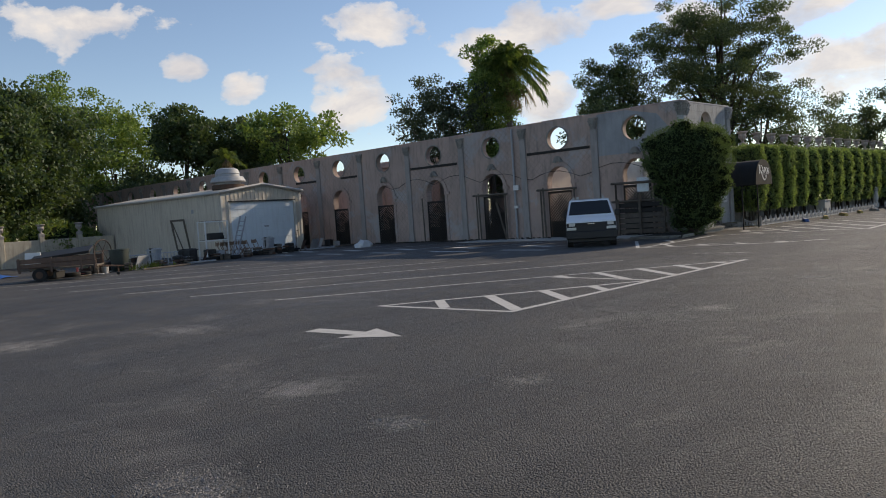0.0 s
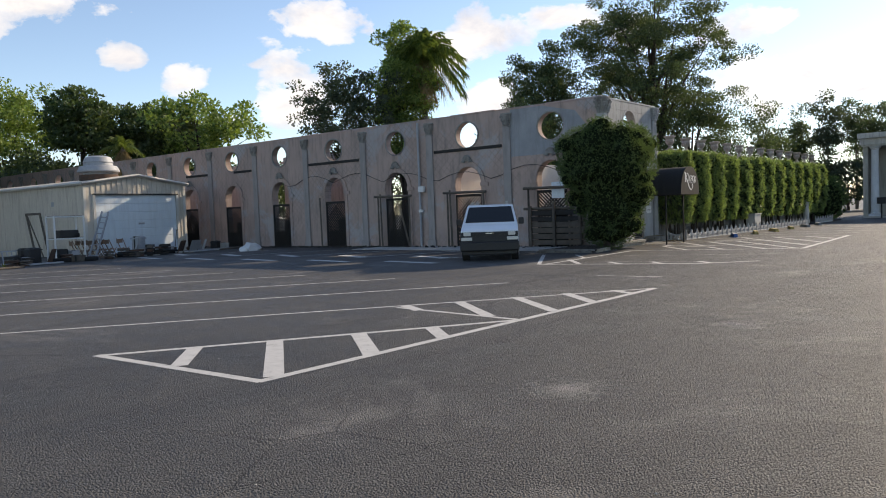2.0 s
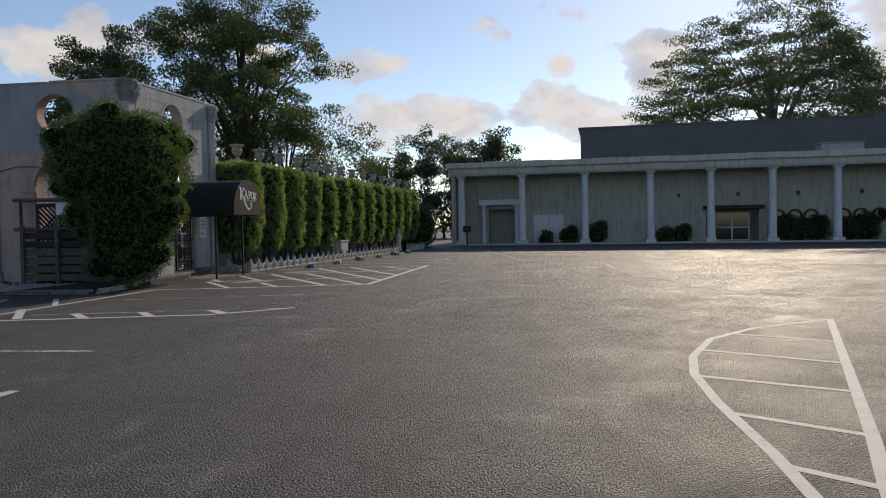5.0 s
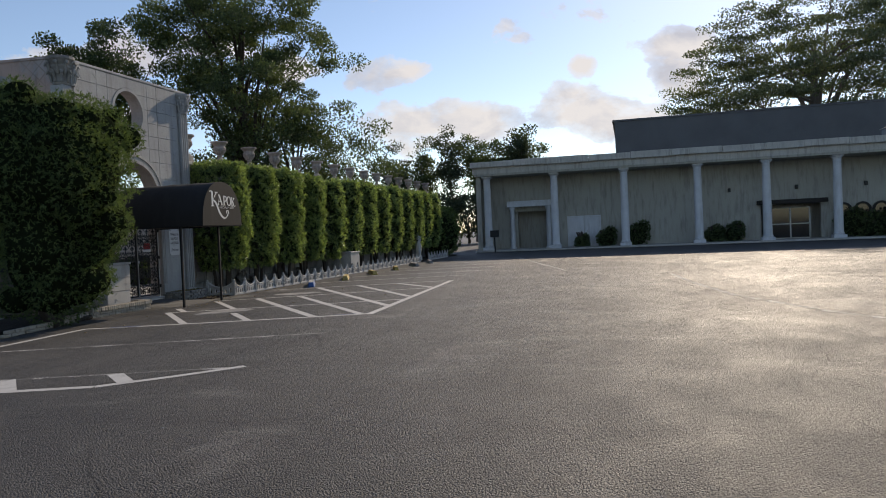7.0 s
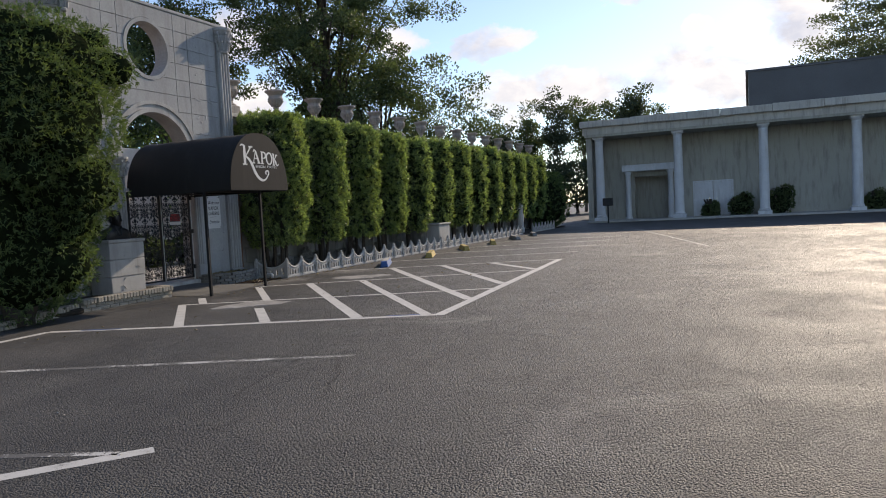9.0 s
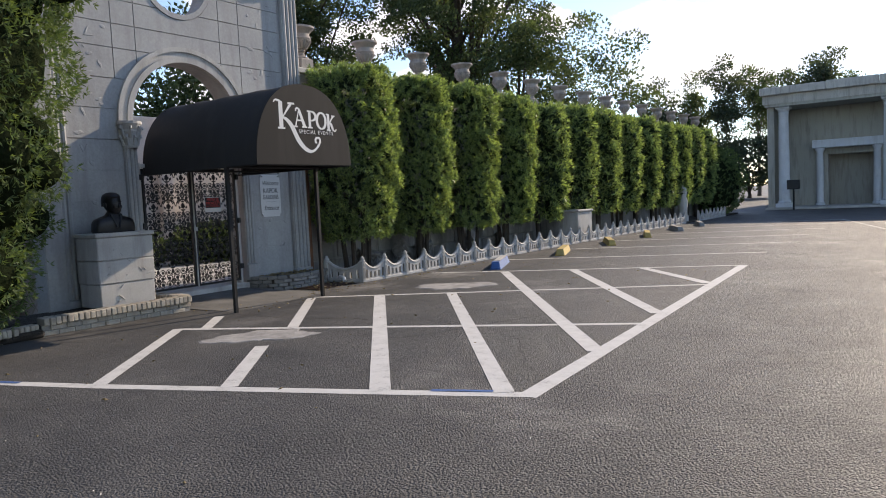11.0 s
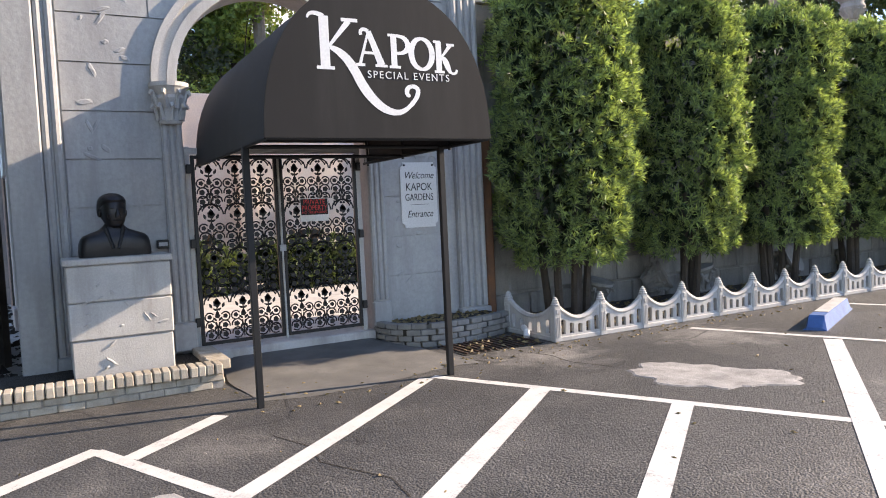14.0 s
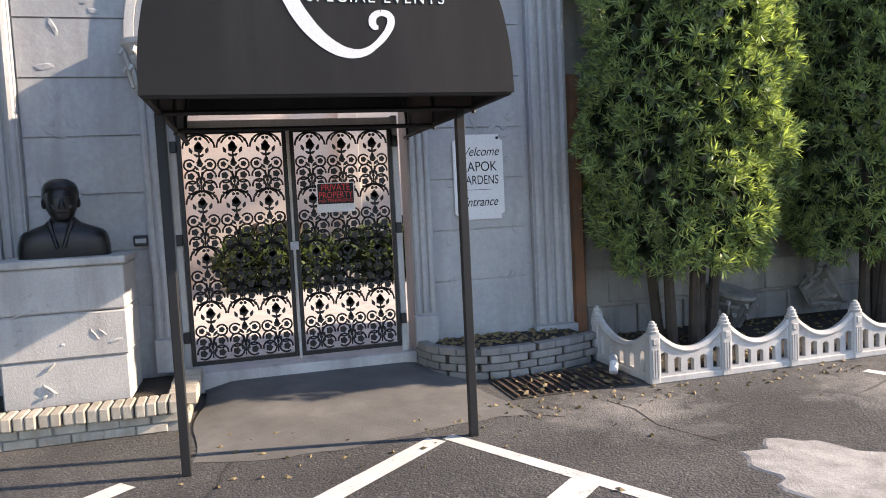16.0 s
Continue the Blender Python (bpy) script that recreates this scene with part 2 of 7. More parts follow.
stucco = material("stained_pink_stucco", stucco_build)
block_grey = mottled("bare_grey_block", (0.35, 0.35, 0.36), (0.27, 0.275, 0.29), 1.4, 50, 0.9, bump=0.5, dirt=(0.2, 0.2, 0.2))
pier_grey = mottled("grey_patched_render", (0.37, 0.33, 0.31), (0.30, 0.275, 0.265), 1.2, 45, 0.9, bump=0.5, dirt=(0.19, 0.17, 0.16))
cast_stone = mottled("grey_cast_stone", (0.43, 0.43, 0.42), (0.335, 0.335, 0.335), 1.1, 24, 0.88, bump=0.3, dist=0.008, dirt=(0.25, 0.24, 0.235))
pale_stone = mottled("pale_cast_concrete", (0.51, 0.495, 0.47), (0.40, 0.39, 0.37), 2.5, 70, 0.85, bump=0.4, dirt=(0.25, 0.23, 0.21))
aged_stone = mottled("aged_garden_stone", (0.34, 0.32, 0.29), (0.22, 0.205, 0.19), 2.0, 40, 0.9, bump=0.7, dist=0.015, dirt=(0.11, 0.10, 0.09))
tan_block = mottled("tan_painted_wall", (0.44, 0.43, 0.38), (0.37, 0.36, 0.315), 0.35, 30, 0.9, bump=0.3, dirt=(0.2, 0.19, 0.165))
fascia_mat = mottled("weathered_white_fascia", (0.60, 0.585, 0.54), (0.45, 0.43, 0.39), 0.8, 20, 0.85, dirt=(0.22, 0.2, 0.18))
column_white = mottled("white_painted_column", (0.68, 0.70, 0.73), (0.58, 0.60, 0.63), 1.5, 30, 0.7, dirt=(0.42, 0.42, 0.42))
dark_roof = mottled("dark_grey_roof_sheet", (0.11, 0.115, 0.125), (0.085, 0.088, 0.096), 0.5, 12, 0.6)
shed_metal = mottled("beige_painted_sheet_metal", (0.62, 0.55, 0.46), (0.54, 0.48, 0.40), 0.6, 25, 0.55, bump=0.1, dirt=(0.33, 0.28, 0.23), spec=0.4)
shed_trim = mottled("light_beige_trim", (0.62, 0.58, 0.52), (0.52, 0.48, 0.43), 1.0, 25, 0.55, bump=0.1)
roller_white = mottled("white_door_panel", (0.70, 0.76, 0.80), (0.62, 0.68, 0.72), 0.8, 30, 0.5, bump=0.1, dirt=(0.5, 0.53, 0.55))
canvas = mottled("black_awning_canvas", (0.0125, 0.0128, 0.0145), (0.009, 0.0092, 0.0105), 1.2, 300, 0.75, bump=0.25, dist=0.002, dirt=(0.022, 0.021, 0.021))
canvas_face = mottled("charcoal_awning_canvas", (0.0125, 0.0123, 0.0128), (0.0095, 0.0094, 0.0098), 1.0, 300, 0.8, bump=0.25, dist=0.002, dirt=(0.020, 0.0195, 0.019), spec=0.3)
sign_white = plain("white_sign_paint", (0.68, 0.675, 0.66), 0.6)
iron = plain("black_wrought_iron", (0.012, 0.012, 0.013), 0.45, 0.3)
black_paint = plain("black_painted_steel", (0.012, 0.012, 0.013), 0.55, spec=0.3)
bronze = mottled("dark_bronze", (0.035, 0.033, 0.034), (0.022, 0.021, 0.022), 6, 60, 0.38, 0.6, bump=0.15)
brick_pale = mottled("pale_whitewashed_brick", (0.50, 0.455, 0.38), (0.40, 0.35, 0.28), 9, 90, 0.9, bump=0.7, dirt=(0.2, 0.17, 0.13), per=0.35)
brick_grey = mottled("dirty_grey_brick", (0.30, 0.285, 0.26), (0.21, 0.20, 0.185), 8, 80, 0.9, bump=0.7, per=0.4)
terracotta = mottled("rusty_terracotta", (0.26, 0.115, 0.055), (0.15, 0.085, 0.055), 5, 60, 0.9, bump=0.6)
soil = mottled("dark_mulch", (0.05, 0.04, 0.03), (0.028, 0.023, 0.018), 8, 70, 0.95, bump=1.0, dist=0.03)
bark = mottled("brown_bark", (0.075, 0.058, 0.043), (0.045, 0.036, 0.028), 5, 30, 0.95, bump=0.9, dist=0.02)
pale_bark = mottled("pale_grey_bark", (0.22, 0.19, 0.16), (0.13, 0.11, 0.095), 4, 30, 0.95, bump=0.8, dist=0.02)
pole_wood = mottled("weathered_pole_wood", (0.10, 0.082, 0.065), (0.065, 0.053, 0.043), 3, 40, 0.9, bump=0.7)
old_wood = mottled("weathered_timber", (0.15, 0.125, 0.10), (0.085, 0.07, 0.058), 4, 45, 0.9, bump=0.6)
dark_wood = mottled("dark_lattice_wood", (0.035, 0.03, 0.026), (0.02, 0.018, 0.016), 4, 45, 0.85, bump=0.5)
van_white = plain("white_car_paint", (0.72, 0.74, 0.77), 0.25, spread=0.08)
trim_black = plain("black_plastic_trim", (0.016, 0.016, 0.017), 0.55)
rubber = plain("black_rubber", (0.014, 0.014, 0.014), 0.85)
car_glass = plain("dark_tinted_glass", (0.010, 0.012, 0.014), 0.06, spread=0.0)
lamp_glass = plain("headlight_glass", (0.62, 0.60, 0.55), 0.12, spread=0.1)
chrome = plain("dull_chrome", (0.55, 0.55, 0.55), 0.25, 0.9)
galv = mottled("galvanised_steel", (0.40, 0.41, 0.43), (0.31, 0.32, 0.335), 4, 40, 0.6, 0.1, bump=0.1)
rust = mottled("rusty_steel", (0.12, 0.062, 0.038), (0.06, 0.04, 0.03), 5, 50, 0.85, bump=0.6)
concrete = mottled("pale_concrete_patch", (0.38, 0.365, 0.345), (0.22, 0.21, 0.20), 5, 60, 0.9, bump=1.0, dirt=(0.12, 0.115, 0.11))
red_paint = plain("red_paint", (0.60, 0.03, 0.03), 0.5)
faded_red = mottled("faded_red_enamel", (0.26, 0.05, 0.06), (0.17, 0.04, 0.045), 4, 40, 0.6)
blue_paint = mottled("scuffed_blue_paint", (0.05, 0.13, 0.34), (0.03, 0.08, 0.22), 6, 60, 0.7)
yellow_paint = mottled("scuffed_yellow_paint", (0.52, 0.38, 0.10), (0.40, 0.28, 0.08), 6, 60, 0.75, dirt=(0.2, 0.17, 0.1))
blue_tarp = mottled("blue_tarpaulin", (0.03, 0.13, 0.42), (0.02, 0.08, 0.3), 3, 30, 0.45)


def leaf_material(name, dark, light, spread=0.5, sheen=0.6, grain=2.0):
    def build(N, pos):
        rnd = N.add("ShaderNodeNewGeometry").outputs["Random Per Island"]
        tone = N.math("ADD", N.math("MULTIPLY", rnd, 0.55), N.math("MULTIPLY", N.noise(pos, grain, 2.0), 0.75))
        col = N.mix(N.ramp(tone, [(0.38, 0.0), (0.92, 1.0)]), dark, light)
        col = N.mix(spread, col, N.ramp(N.noise(pos, 0.7, 4.0), [(0.3, 0.45), (0.7, 1.0)]), "MULTIPLY")
        return (col,)
    mat = material(name, build, sheen, spec=0.35)
    N = Nodes(mat.node_tree)
    bsdf = mat.node_tree.nodes["Principled BSDF"]
    out = mat.node_tree.nodes["Material Output"]
    src = bsdf.inputs["Base Color"].links[0].from_socket
    warm = N.mix(1.0, src, (1.3, 1.3, 0.62), "MULTIPLY")
    tr = N.add("ShaderNodeBsdfTranslucent", {"Color": warm})
    mx = N.add("ShaderNodeMixShader", {0: 0.36, 1: bsdf.outputs[0], 2: tr.outputs[0]})
    N.l.new(mx.outputs[0], out.inputs[0])
    return mat


leaf_hedge = leaf_material("podocarpus_leaf", (0.068, 0.110, 0.066), (0.40, 0.51, 0.19), 0.15, 0.40, 9.0)
# darker copy of the hedge leaf: the shade inside the trees, as colour
leaf_shaded = leaf_material("shade_dark_inner_leaf", (0.018, 0.032, 0.016), (0.045, 0.066, 0.032), 0.3, 0.6, 5.0)
leaf_bush = leaf_material("cypress_leaf", (0.058, 0.095, 0.044), (0.155, 0.215, 0.082), 0.4, 0.75, 3.0)
# brighter leaf tone, also used as painted sunlight on the yard wood
leaf_forest = leaf_material("bright_tree_leaf", (0.095, 0.160, 0.050), (0.280, 0.370, 0.100), 0.4, 0.6, 0.5)
leaf_yard = leaf_material("yard_tree_leaf", (0.042, 0.072, 0.036), (0.115, 0.165, 0.070), 0.4, 0.6, 0.8)
leaf_oak = leaf_material("oak_leaf", (0.052, 0.080, 0.043), (0.125, 0.165, 0.074), 0.4, 0.6, 0.8)
leaf_grey = leaf_material("grey_green_leaf", (0.050, 0.070, 0.045), (0.10, 0.125, 0.08))
# umbrella tree only: distance haze is put into this paler leaf tone
leaf_hazy = leaf_material("haze_paled_leaf", (0.10, 0.13, 0.085), (0.20, 0.23, 0.14))
leaf_palm = leaf_material("palm_frond", (0.085, 0.135, 0.040), (0.20, 0.25, 0.07))
leaf_dead = leaf_material("dead_frond", (0.20, 0.15, 0.08), (0.30, 0.23, 0.12))
# near-black tone for solid bush cores; the inner shade is put into it
inner_dark = mottled("inner_shade_dark", (0.022, 0.032, 0.014), (0.014, 0.018, 0.010), 9, 40, 1.0, bump=1.0, dist=0.05, spec=0.0)
leaf_grass = leaf_material("weed_grass", (0.06, 0.10, 0.02), (0.13, 0.17, 0.04))


# ---- mesh helpers ----
def thing(name, label, category, m=None, group="", kind=""):
    ob = new(name)
    ob.empty_display_size = 0.2
    if m is not None:
        ob.matrix_basis = m
    return tagged(ob, label, category, group, kind)


def mesh_of(name, bm, mat, smooth=False):
    me = bpy.data.meshes.new(name)
    bmesh.ops.recalc_face_normals(bm, faces=bm.faces)
    bm.to_mesh(me)
    bm.free()
    me.materials.append(mat)
    if smooth:
        me.polygons.foreach_set("use_smooth", [True] * len(me.polygons))
        me.set_sharp_from_angle(angle=radians(35))
    return me


def part(name, bm, mat, parent=None, label="", m=None, smooth=False):
    me = bm if isinstance(bm, bpy.types.Mesh) else mesh_of(name, bm, mat, smooth)
    ob = new(name, me)
    if parent is not None:
        ob.parent = parent
    if m is not None:
        ob.matrix_basis = m
    return tagged(ob, label)


def box(bm, x0, y0, z0, x1, y1, z1, bev=0.0, m=None):
    mm = Matrix.LocRotScale(((x0 + x1) / 2, (y0 + y1) / 2, (z0 + z1) / 2), None, (abs(x1 - x0), abs(y1 - y0), abs(z1 - z0)))
    geo = bmesh.ops.create_cube(bm, size=1.0, matrix=(m @ mm) if m else mm)["verts"]
    if bev:
        edges = list({e for v in geo for e in v.link_edges})
        bmesh.ops.bevel(bm, geom=edges, offset=bev, segments=1, affect="EDGES", profile=0.5)
    return bm


def boxes(*rows, bev=0.0):
    bm = bmesh.new()
    for r in rows:
        box(bm, *r, bev=bev)
    return bm


def tube(bm, a, b, r0, r1=None, seg=10):
    a, b = Vector(a), Vector(b)
    r1 = r0 if r1 is None else r1
    q = (b - a).to_track_quat("Z", "Y").to_matrix()
    rings = []
    for p, r in ((a, r0), (b, r1)):
        rings.append([bm.verts.new(p + q @ Vector((r * math.cos(2 * math.pi * i / seg), r * math.sin(2 * math.pi * i / seg), 0))) for i in range(seg)])
    for i in range(seg):
        bm.faces.new((rings[0][i], rings[0][(i + 1) % seg], rings[1][(i + 1) % seg], rings[1][i]))
    bm.faces.new(rings[0][::-1])
    bm.faces.new(rings[1])
    return bm


def tubes(rows, r, seg=8):
    bm = bmesh.new()
    for a, b in rows:
        tube(bm, a, b, r, r, seg)
    return bm


def lathe(bm, profile, seg=20, m=None, square=False):
    """profile: (radius, z) from the bottom up."""
    rings = []
    for r, z in profile:
        ring = []
        for i in range(seg):
            a = 2 * math.pi * (i + 0.5) / seg
            p = Vector((r * math.cos(a), r * math.sin(a), z))
            ring.append(bm.verts.new(m @ p if m else p))
        rings.append(ring)
    for a, b in zip(rings, rings[1:]):
        for i in range(seg):
            bm.faces.new((a[i], a[(i + 1) % seg], b[(i + 1) % seg], b[i]))
    bm.faces.new(rings[0][::-1])
    bm.faces.new(rings[-1])
    return bm


def plate(bm, outer, holes, depth, m):
    """A plate in the local x-z plane, from y = 0 back to y = depth, with holes through it."""
    verts, edges = [], []
    for loop in (outer, *holes):
        vs = [bm.verts.new((x, 0.0, z)) for x, z in loop]
        verts += vs
        edges += [bm.edges.new((vs[i], vs[(i + 1) % len(vs)])) for i in range(len(vs))]
    fill = bmesh.ops.triangle_fill(bm, use_beauty=True, use_dissolve=False, edges=edges)
    faces = [f for f in fill["geom"] if isinstance(f, bmesh.types.BMFace)]
    if depth:
        ext = bmesh.ops.extrude_face_region(bm, geom=faces)
        moved = [v for v in ext["geom"] if isinstance(v, bmesh.types.BMVert)]
        bmesh.ops.translate(bm, verts=moved, vec=(0, depth, 0))
        verts += moved
    bmesh.ops.transform(bm, matrix=m, verts=verts)
    return bm


def circle(cx, cz, r, seg=40, rz=None):
    rz = rz or r
    return [(cx + r * math.cos(2 * math.pi * i / seg), cz + rz * math.sin(2 * math.pi * i / seg)) for i in range(seg)]


def arch(cx, z0, spring, r, seg=20, rz=None):
    rz = rz or r
    return [(cx - r, z0), (cx + r, z0)] + [(cx + r * math.cos(math.pi * i / seg), spring + rz * math.sin(math.pi * i / seg)) for i in range(seg + 1)]


def band(bm, inner, outer, d0, d1, m):
    """A moulding between two open lines of the same length, from depth d0 to d1."""
    cols = []
    for (xi, zi), (xo, zo) in zip(inner, outer):
        cols.append([bm.verts.new(m @ Vector(p)) for p in ((xi, d1, zi), (xi, d0, zi), (xo, d0, zo), (xo, d1, zo))])
    for a, b in zip(cols, cols[1:]):
        for i in range(4):
            bm.faces.new((a[i], a[(i + 1) % 4], b[(i + 1) % 4], b[i]))
    bm.faces.new(cols[0])
    bm.faces.new(cols[-1][::-1])
    return bm


def fast_mesh(name, verts, faces, mat):
    me = bpy.data.meshes.new(name)
    me.from_pydata(verts, [], faces)
    me.materials.append(mat)
    return me


def leaf_cloud(name, centres, normals, rng, leaves, length, width, mat, spread=0.9, droop=0.0):
    """Tufts of narrow leaves: each tuft stands at a centre and opens round its normal."""
    n = len(centres) * leaves
    c = np.repeat(np.asarray(centres, float), leaves, 0)
    nn = np.repeat(np.asarray(normals, float), leaves, 0)
    d = nn + rng.normal(0, spread, (n, 3))
    d[:, 2] -= droop
    d /= np.linalg.norm(d, axis=1)[:, None] + 1e-9
    side = np.cross(d, rng.normal(0, 1, (n, 3)))
    side /= np.linalg.norm(side, axis=1)[:, None] + 1e-9
    ln = length * rng.uniform(0.6, 1.25, (n, 1))
    wd = width * rng.uniform(0.7, 1.2, (n, 1))
    tip = c + d * ln
    mid = c + d * ln * 0.5
    v = np.stack([c, mid + side * wd, tip, mid - side * wd], 1).reshape(-1, 3)
    f = np.arange(4 * n).reshape(-1, 4)
    return fast_mesh(name, v.tolist(), f.tolist(), mat)


# ---- ground and painted markings ----
bm = bmesh.new()
bmesh.ops.create_grid(bm, x_segments=2, y_segments=2, size=1500)
tagged(part("ground", bm, asphalt), "dark worn asphalt car park surface", "ground", kind="structure")


def stripe(bm, pts, width=0.11, z=0.004):
    """A painted line of constant width through the points."""
    for (ax, ay), (bx, by) in zip(pts, pts[1:]):
        d = Vector((bx - ax, by - ay, 0)).normalized()
        n = Vector((-d.y, d.x, 0)) * width / 2
        a, b = Vector((ax, ay, z)), Vector((bx, by, z))
        bm.faces.new([bm.verts.new(p) for p in (a - n, b - n, b + n, a + n)])
    return bm


def marking(name, label, lines, mat=None, z=0.004):
    mark = thing(name, label, "road marking", kind="structure")
    for i, (pts, width) in enumerate(lines):
        part("painted_line", stripe(bmesh.new(), pts, width, 0.002 + 0.00022 * i), mat or worn_paint, mark)
    return mark


marking("hatched_bay", "white hatched no-parking bay painted beside the entrance", [
    ([(-12.45, 29.8), (-10.65, 30.42), (-8.29, 31.33), (-7.16, 31.78)], 0.13), ([(-7.16, 31.72), (-7.72, 41.0)], 0.16),
    ([(-12.50, 32.52), (-7.38, 34.80)], 0.10), ([(-12.92, 35.28), (-7.62, 38.19)], 0.10), ([(-13.1, 38.72), (-7.74, 41.0)], 0.10),
    ([(-12.52, 32.54), (-10.66, 30.46)], 0.14), ([(-12.85, 33.41), (-12.19, 32.70)], 0.14), ([(-12.89, 35.2), (-11.14, 33.16)], 0.14),
    ([(-10.6, 32.22), (-9.5, 30.92)], 0.15), ([(-11.96, 35.76), (-8.26, 31.38)], 0.17), ([(-11.01, 36.36), (-7.36, 31.75)], 0.155),
    ([(-11.70, 39.2), (-7.30, 33.32)], 0.17), ([(-10.55, 39.8), (-7.46, 35.5)], 0.165), ([(-9.33, 40.25), (-7.64, 38.35)], 0.165)])
marking("stall_lines", "white angled stall lines along the hedge", [([(-13.0, 41.5 + 2.83 * k), (-7.85, 43.75 + 2.83 * k)], 0.10) for k in range(6)])
marking("kerb_bay", "white bay outline in front of the clipped bush", [
    ([(-14.6, 27.2), (-12.25, 23.35), (-7.97, 24.81), (-7.35, 25.42), (-6.77, 26.1)], 0.13), ([(-12.1, 23.5), (-12.45, 29.8)], 0.13),
    ([(-12.4, 25.3), (-11.2, 23.9)], 0.16), ([(-13.4, 27.4), (-12.3, 26.1)], 0.12),
    ([(-10.7, 24.75), (-10.0, 24.15)], 0.17), ([(-9.5, 25.1), (-8.9, 24.52)], 0.17), ([(-8.26, 25.52), (-7.74, 25.06)], 0.19)])
marking("worn_stall_line", "faded white stall line", [([(-11.6, 24.4), (-6.95, 25.98)], 0.07), ([(-12.3, 26.95), (-6.96, 29.05)], 0.10), ([(-8.9, 20.8), (-7.3, 21.0)], 0.13)], faded_paint)
marking("hatched_island", "white hatched traffic island painted on asphalt", [
    ([(-9.55, 9.25), (-6.42, 9.58)], 0.12), ([(-6.45, 9.55), (-6.47, 18.85)], 0.13), ([(-9.5, 9.25), (-6.45, 14.22)], 0.12),
    ([(-9.25, 14.35), (-6.5, 14.2)], 0.10), ([(-8.85, 10.22), (-7.95, 9.5)], 0.2), ([(-8.3, 11.08), (-6.5, 9.78)], 0.22),
    ([(-7.76, 12.1), (-6.46, 11.15)], 0.22), ([(-7.22, 13.02), (-6.46, 12.45)], 0.2), ([(-9.3, 14.6), (-8.6, 14.25)], 0.2),
    ([(-8.76, 15.46), (-7.1, 14.26)], 0.2), ([(-8.18, 16.45), (-6.5, 15.2)], 0.2), ([(-7.62, 17.35), (-6.48, 16.42)], 0.2), ([(-7.05, 18.15), (-6.5, 17.85)], 0.16)])
marking("lot_stall_lines", "thin white stall lines across the car park", [([(-13.05 - 3.5 * k, 9.05 - 0.4 * k), (-6.47 - 3.45 * k, 18.8 - 0.2 * k)], 0.09) for k in range(7)])
marking("tear_island", "white teardrop traffic island outline", [
    ([(0.42, 15.9), (0.30, 18.0), (0.15, 19.4), (0.10, 20.6), (0.2, 21.6), (0.58, 22.95), (1.35, 24.1), (2.66, 25.2)], 0.095),
    ([(0.42, 15.9), (0.80, 17.5), (1.06, 18.5), (2.66, 25.2)], 0.10), ([(0.33, 17.75), (0.78, 17.45)], 0.09),
    ([(0.2, 19.05), (1.08, 18.55)], 0.09), ([(0.12, 20.5), (1.4, 20.0)], 0.09), ([(0.3, 22.1), (1.75, 21.4)], 0.09), ([(0.85, 23.5), (2.1, 22.9)], 0.09)])
marking("worn_lot_lines", "faded white lines on the far car park", [
    ([(-0.7, 41.7), (-0.35, 38.0), (0.2, 34.4), (1.3, 31.2), (2.75, 28.7)], 0.13), ([(4.6, 24.5), (8.6, 14.0)], 0.13), ([(3.0, 29.0), (7.0, 27.5)], 0.12),
    ([(-4.2, 44.5), (-8.0, 58.0)], 0.10), ([(1.0, 54.0), (7.5, 54.6)], 0.14), ([(4.0, 49.0), (14.0, 49.5)], 0.14), ([(12.0, 44.0), (26.0, 45.0)], 0.14)], faded_paint)
marking("shade_stall_lines", "faded white stall lines in front of the arcade", [([(-17.5 - 4.1 * k, 24.6 - 0.30 * k), (-15.5 - 4.1 * k, 29.5 - 0.30 * k)], 0.13) for k in range(6)]
        + [([(-19.6 - 4.0 * k, 25.7 - 0.33 * k), (-17.3 - 4.0 * k, 25.0 - 0.33 * k)], 0.4) for k in range(6)]
        + [([(-18.6 - 4.0 * k, 23.2 - 0.33 * k), (-16.0 - 4.0 * k, 22.9 - 0.33 * k)], 0.35) for k in range(5)])
marking("blue_paint_mark", "faint blue paint marks over the white bay line", [([(-12.0, 29.98), (-11.45, 30.17)], 0.05), ([(-7.9, 31.56), (-7.45, 31.74)], 0.05)], blue_paint).location.z += 0.004
# direction arrow
bm = bmesh.new()
AR = pose(-7.33, 7.0, 0.005, 0, 0, 8)
bm.faces.new([bm.verts.new(AR @ Vector(p)) for p in ((-0.95, -0.15, 0), (0.1, -0.13, 0), (0.05, -0.42, 0), (0.95, 0, 0), (0.05, 0.42, 0), (0.1, 0.13, 0), (-0.95, 0.15, 0))])
tagged(part("direction_arrow", bm, worn_paint), "worn white direction arrow painted on asphalt", "road marking", kind="structure")


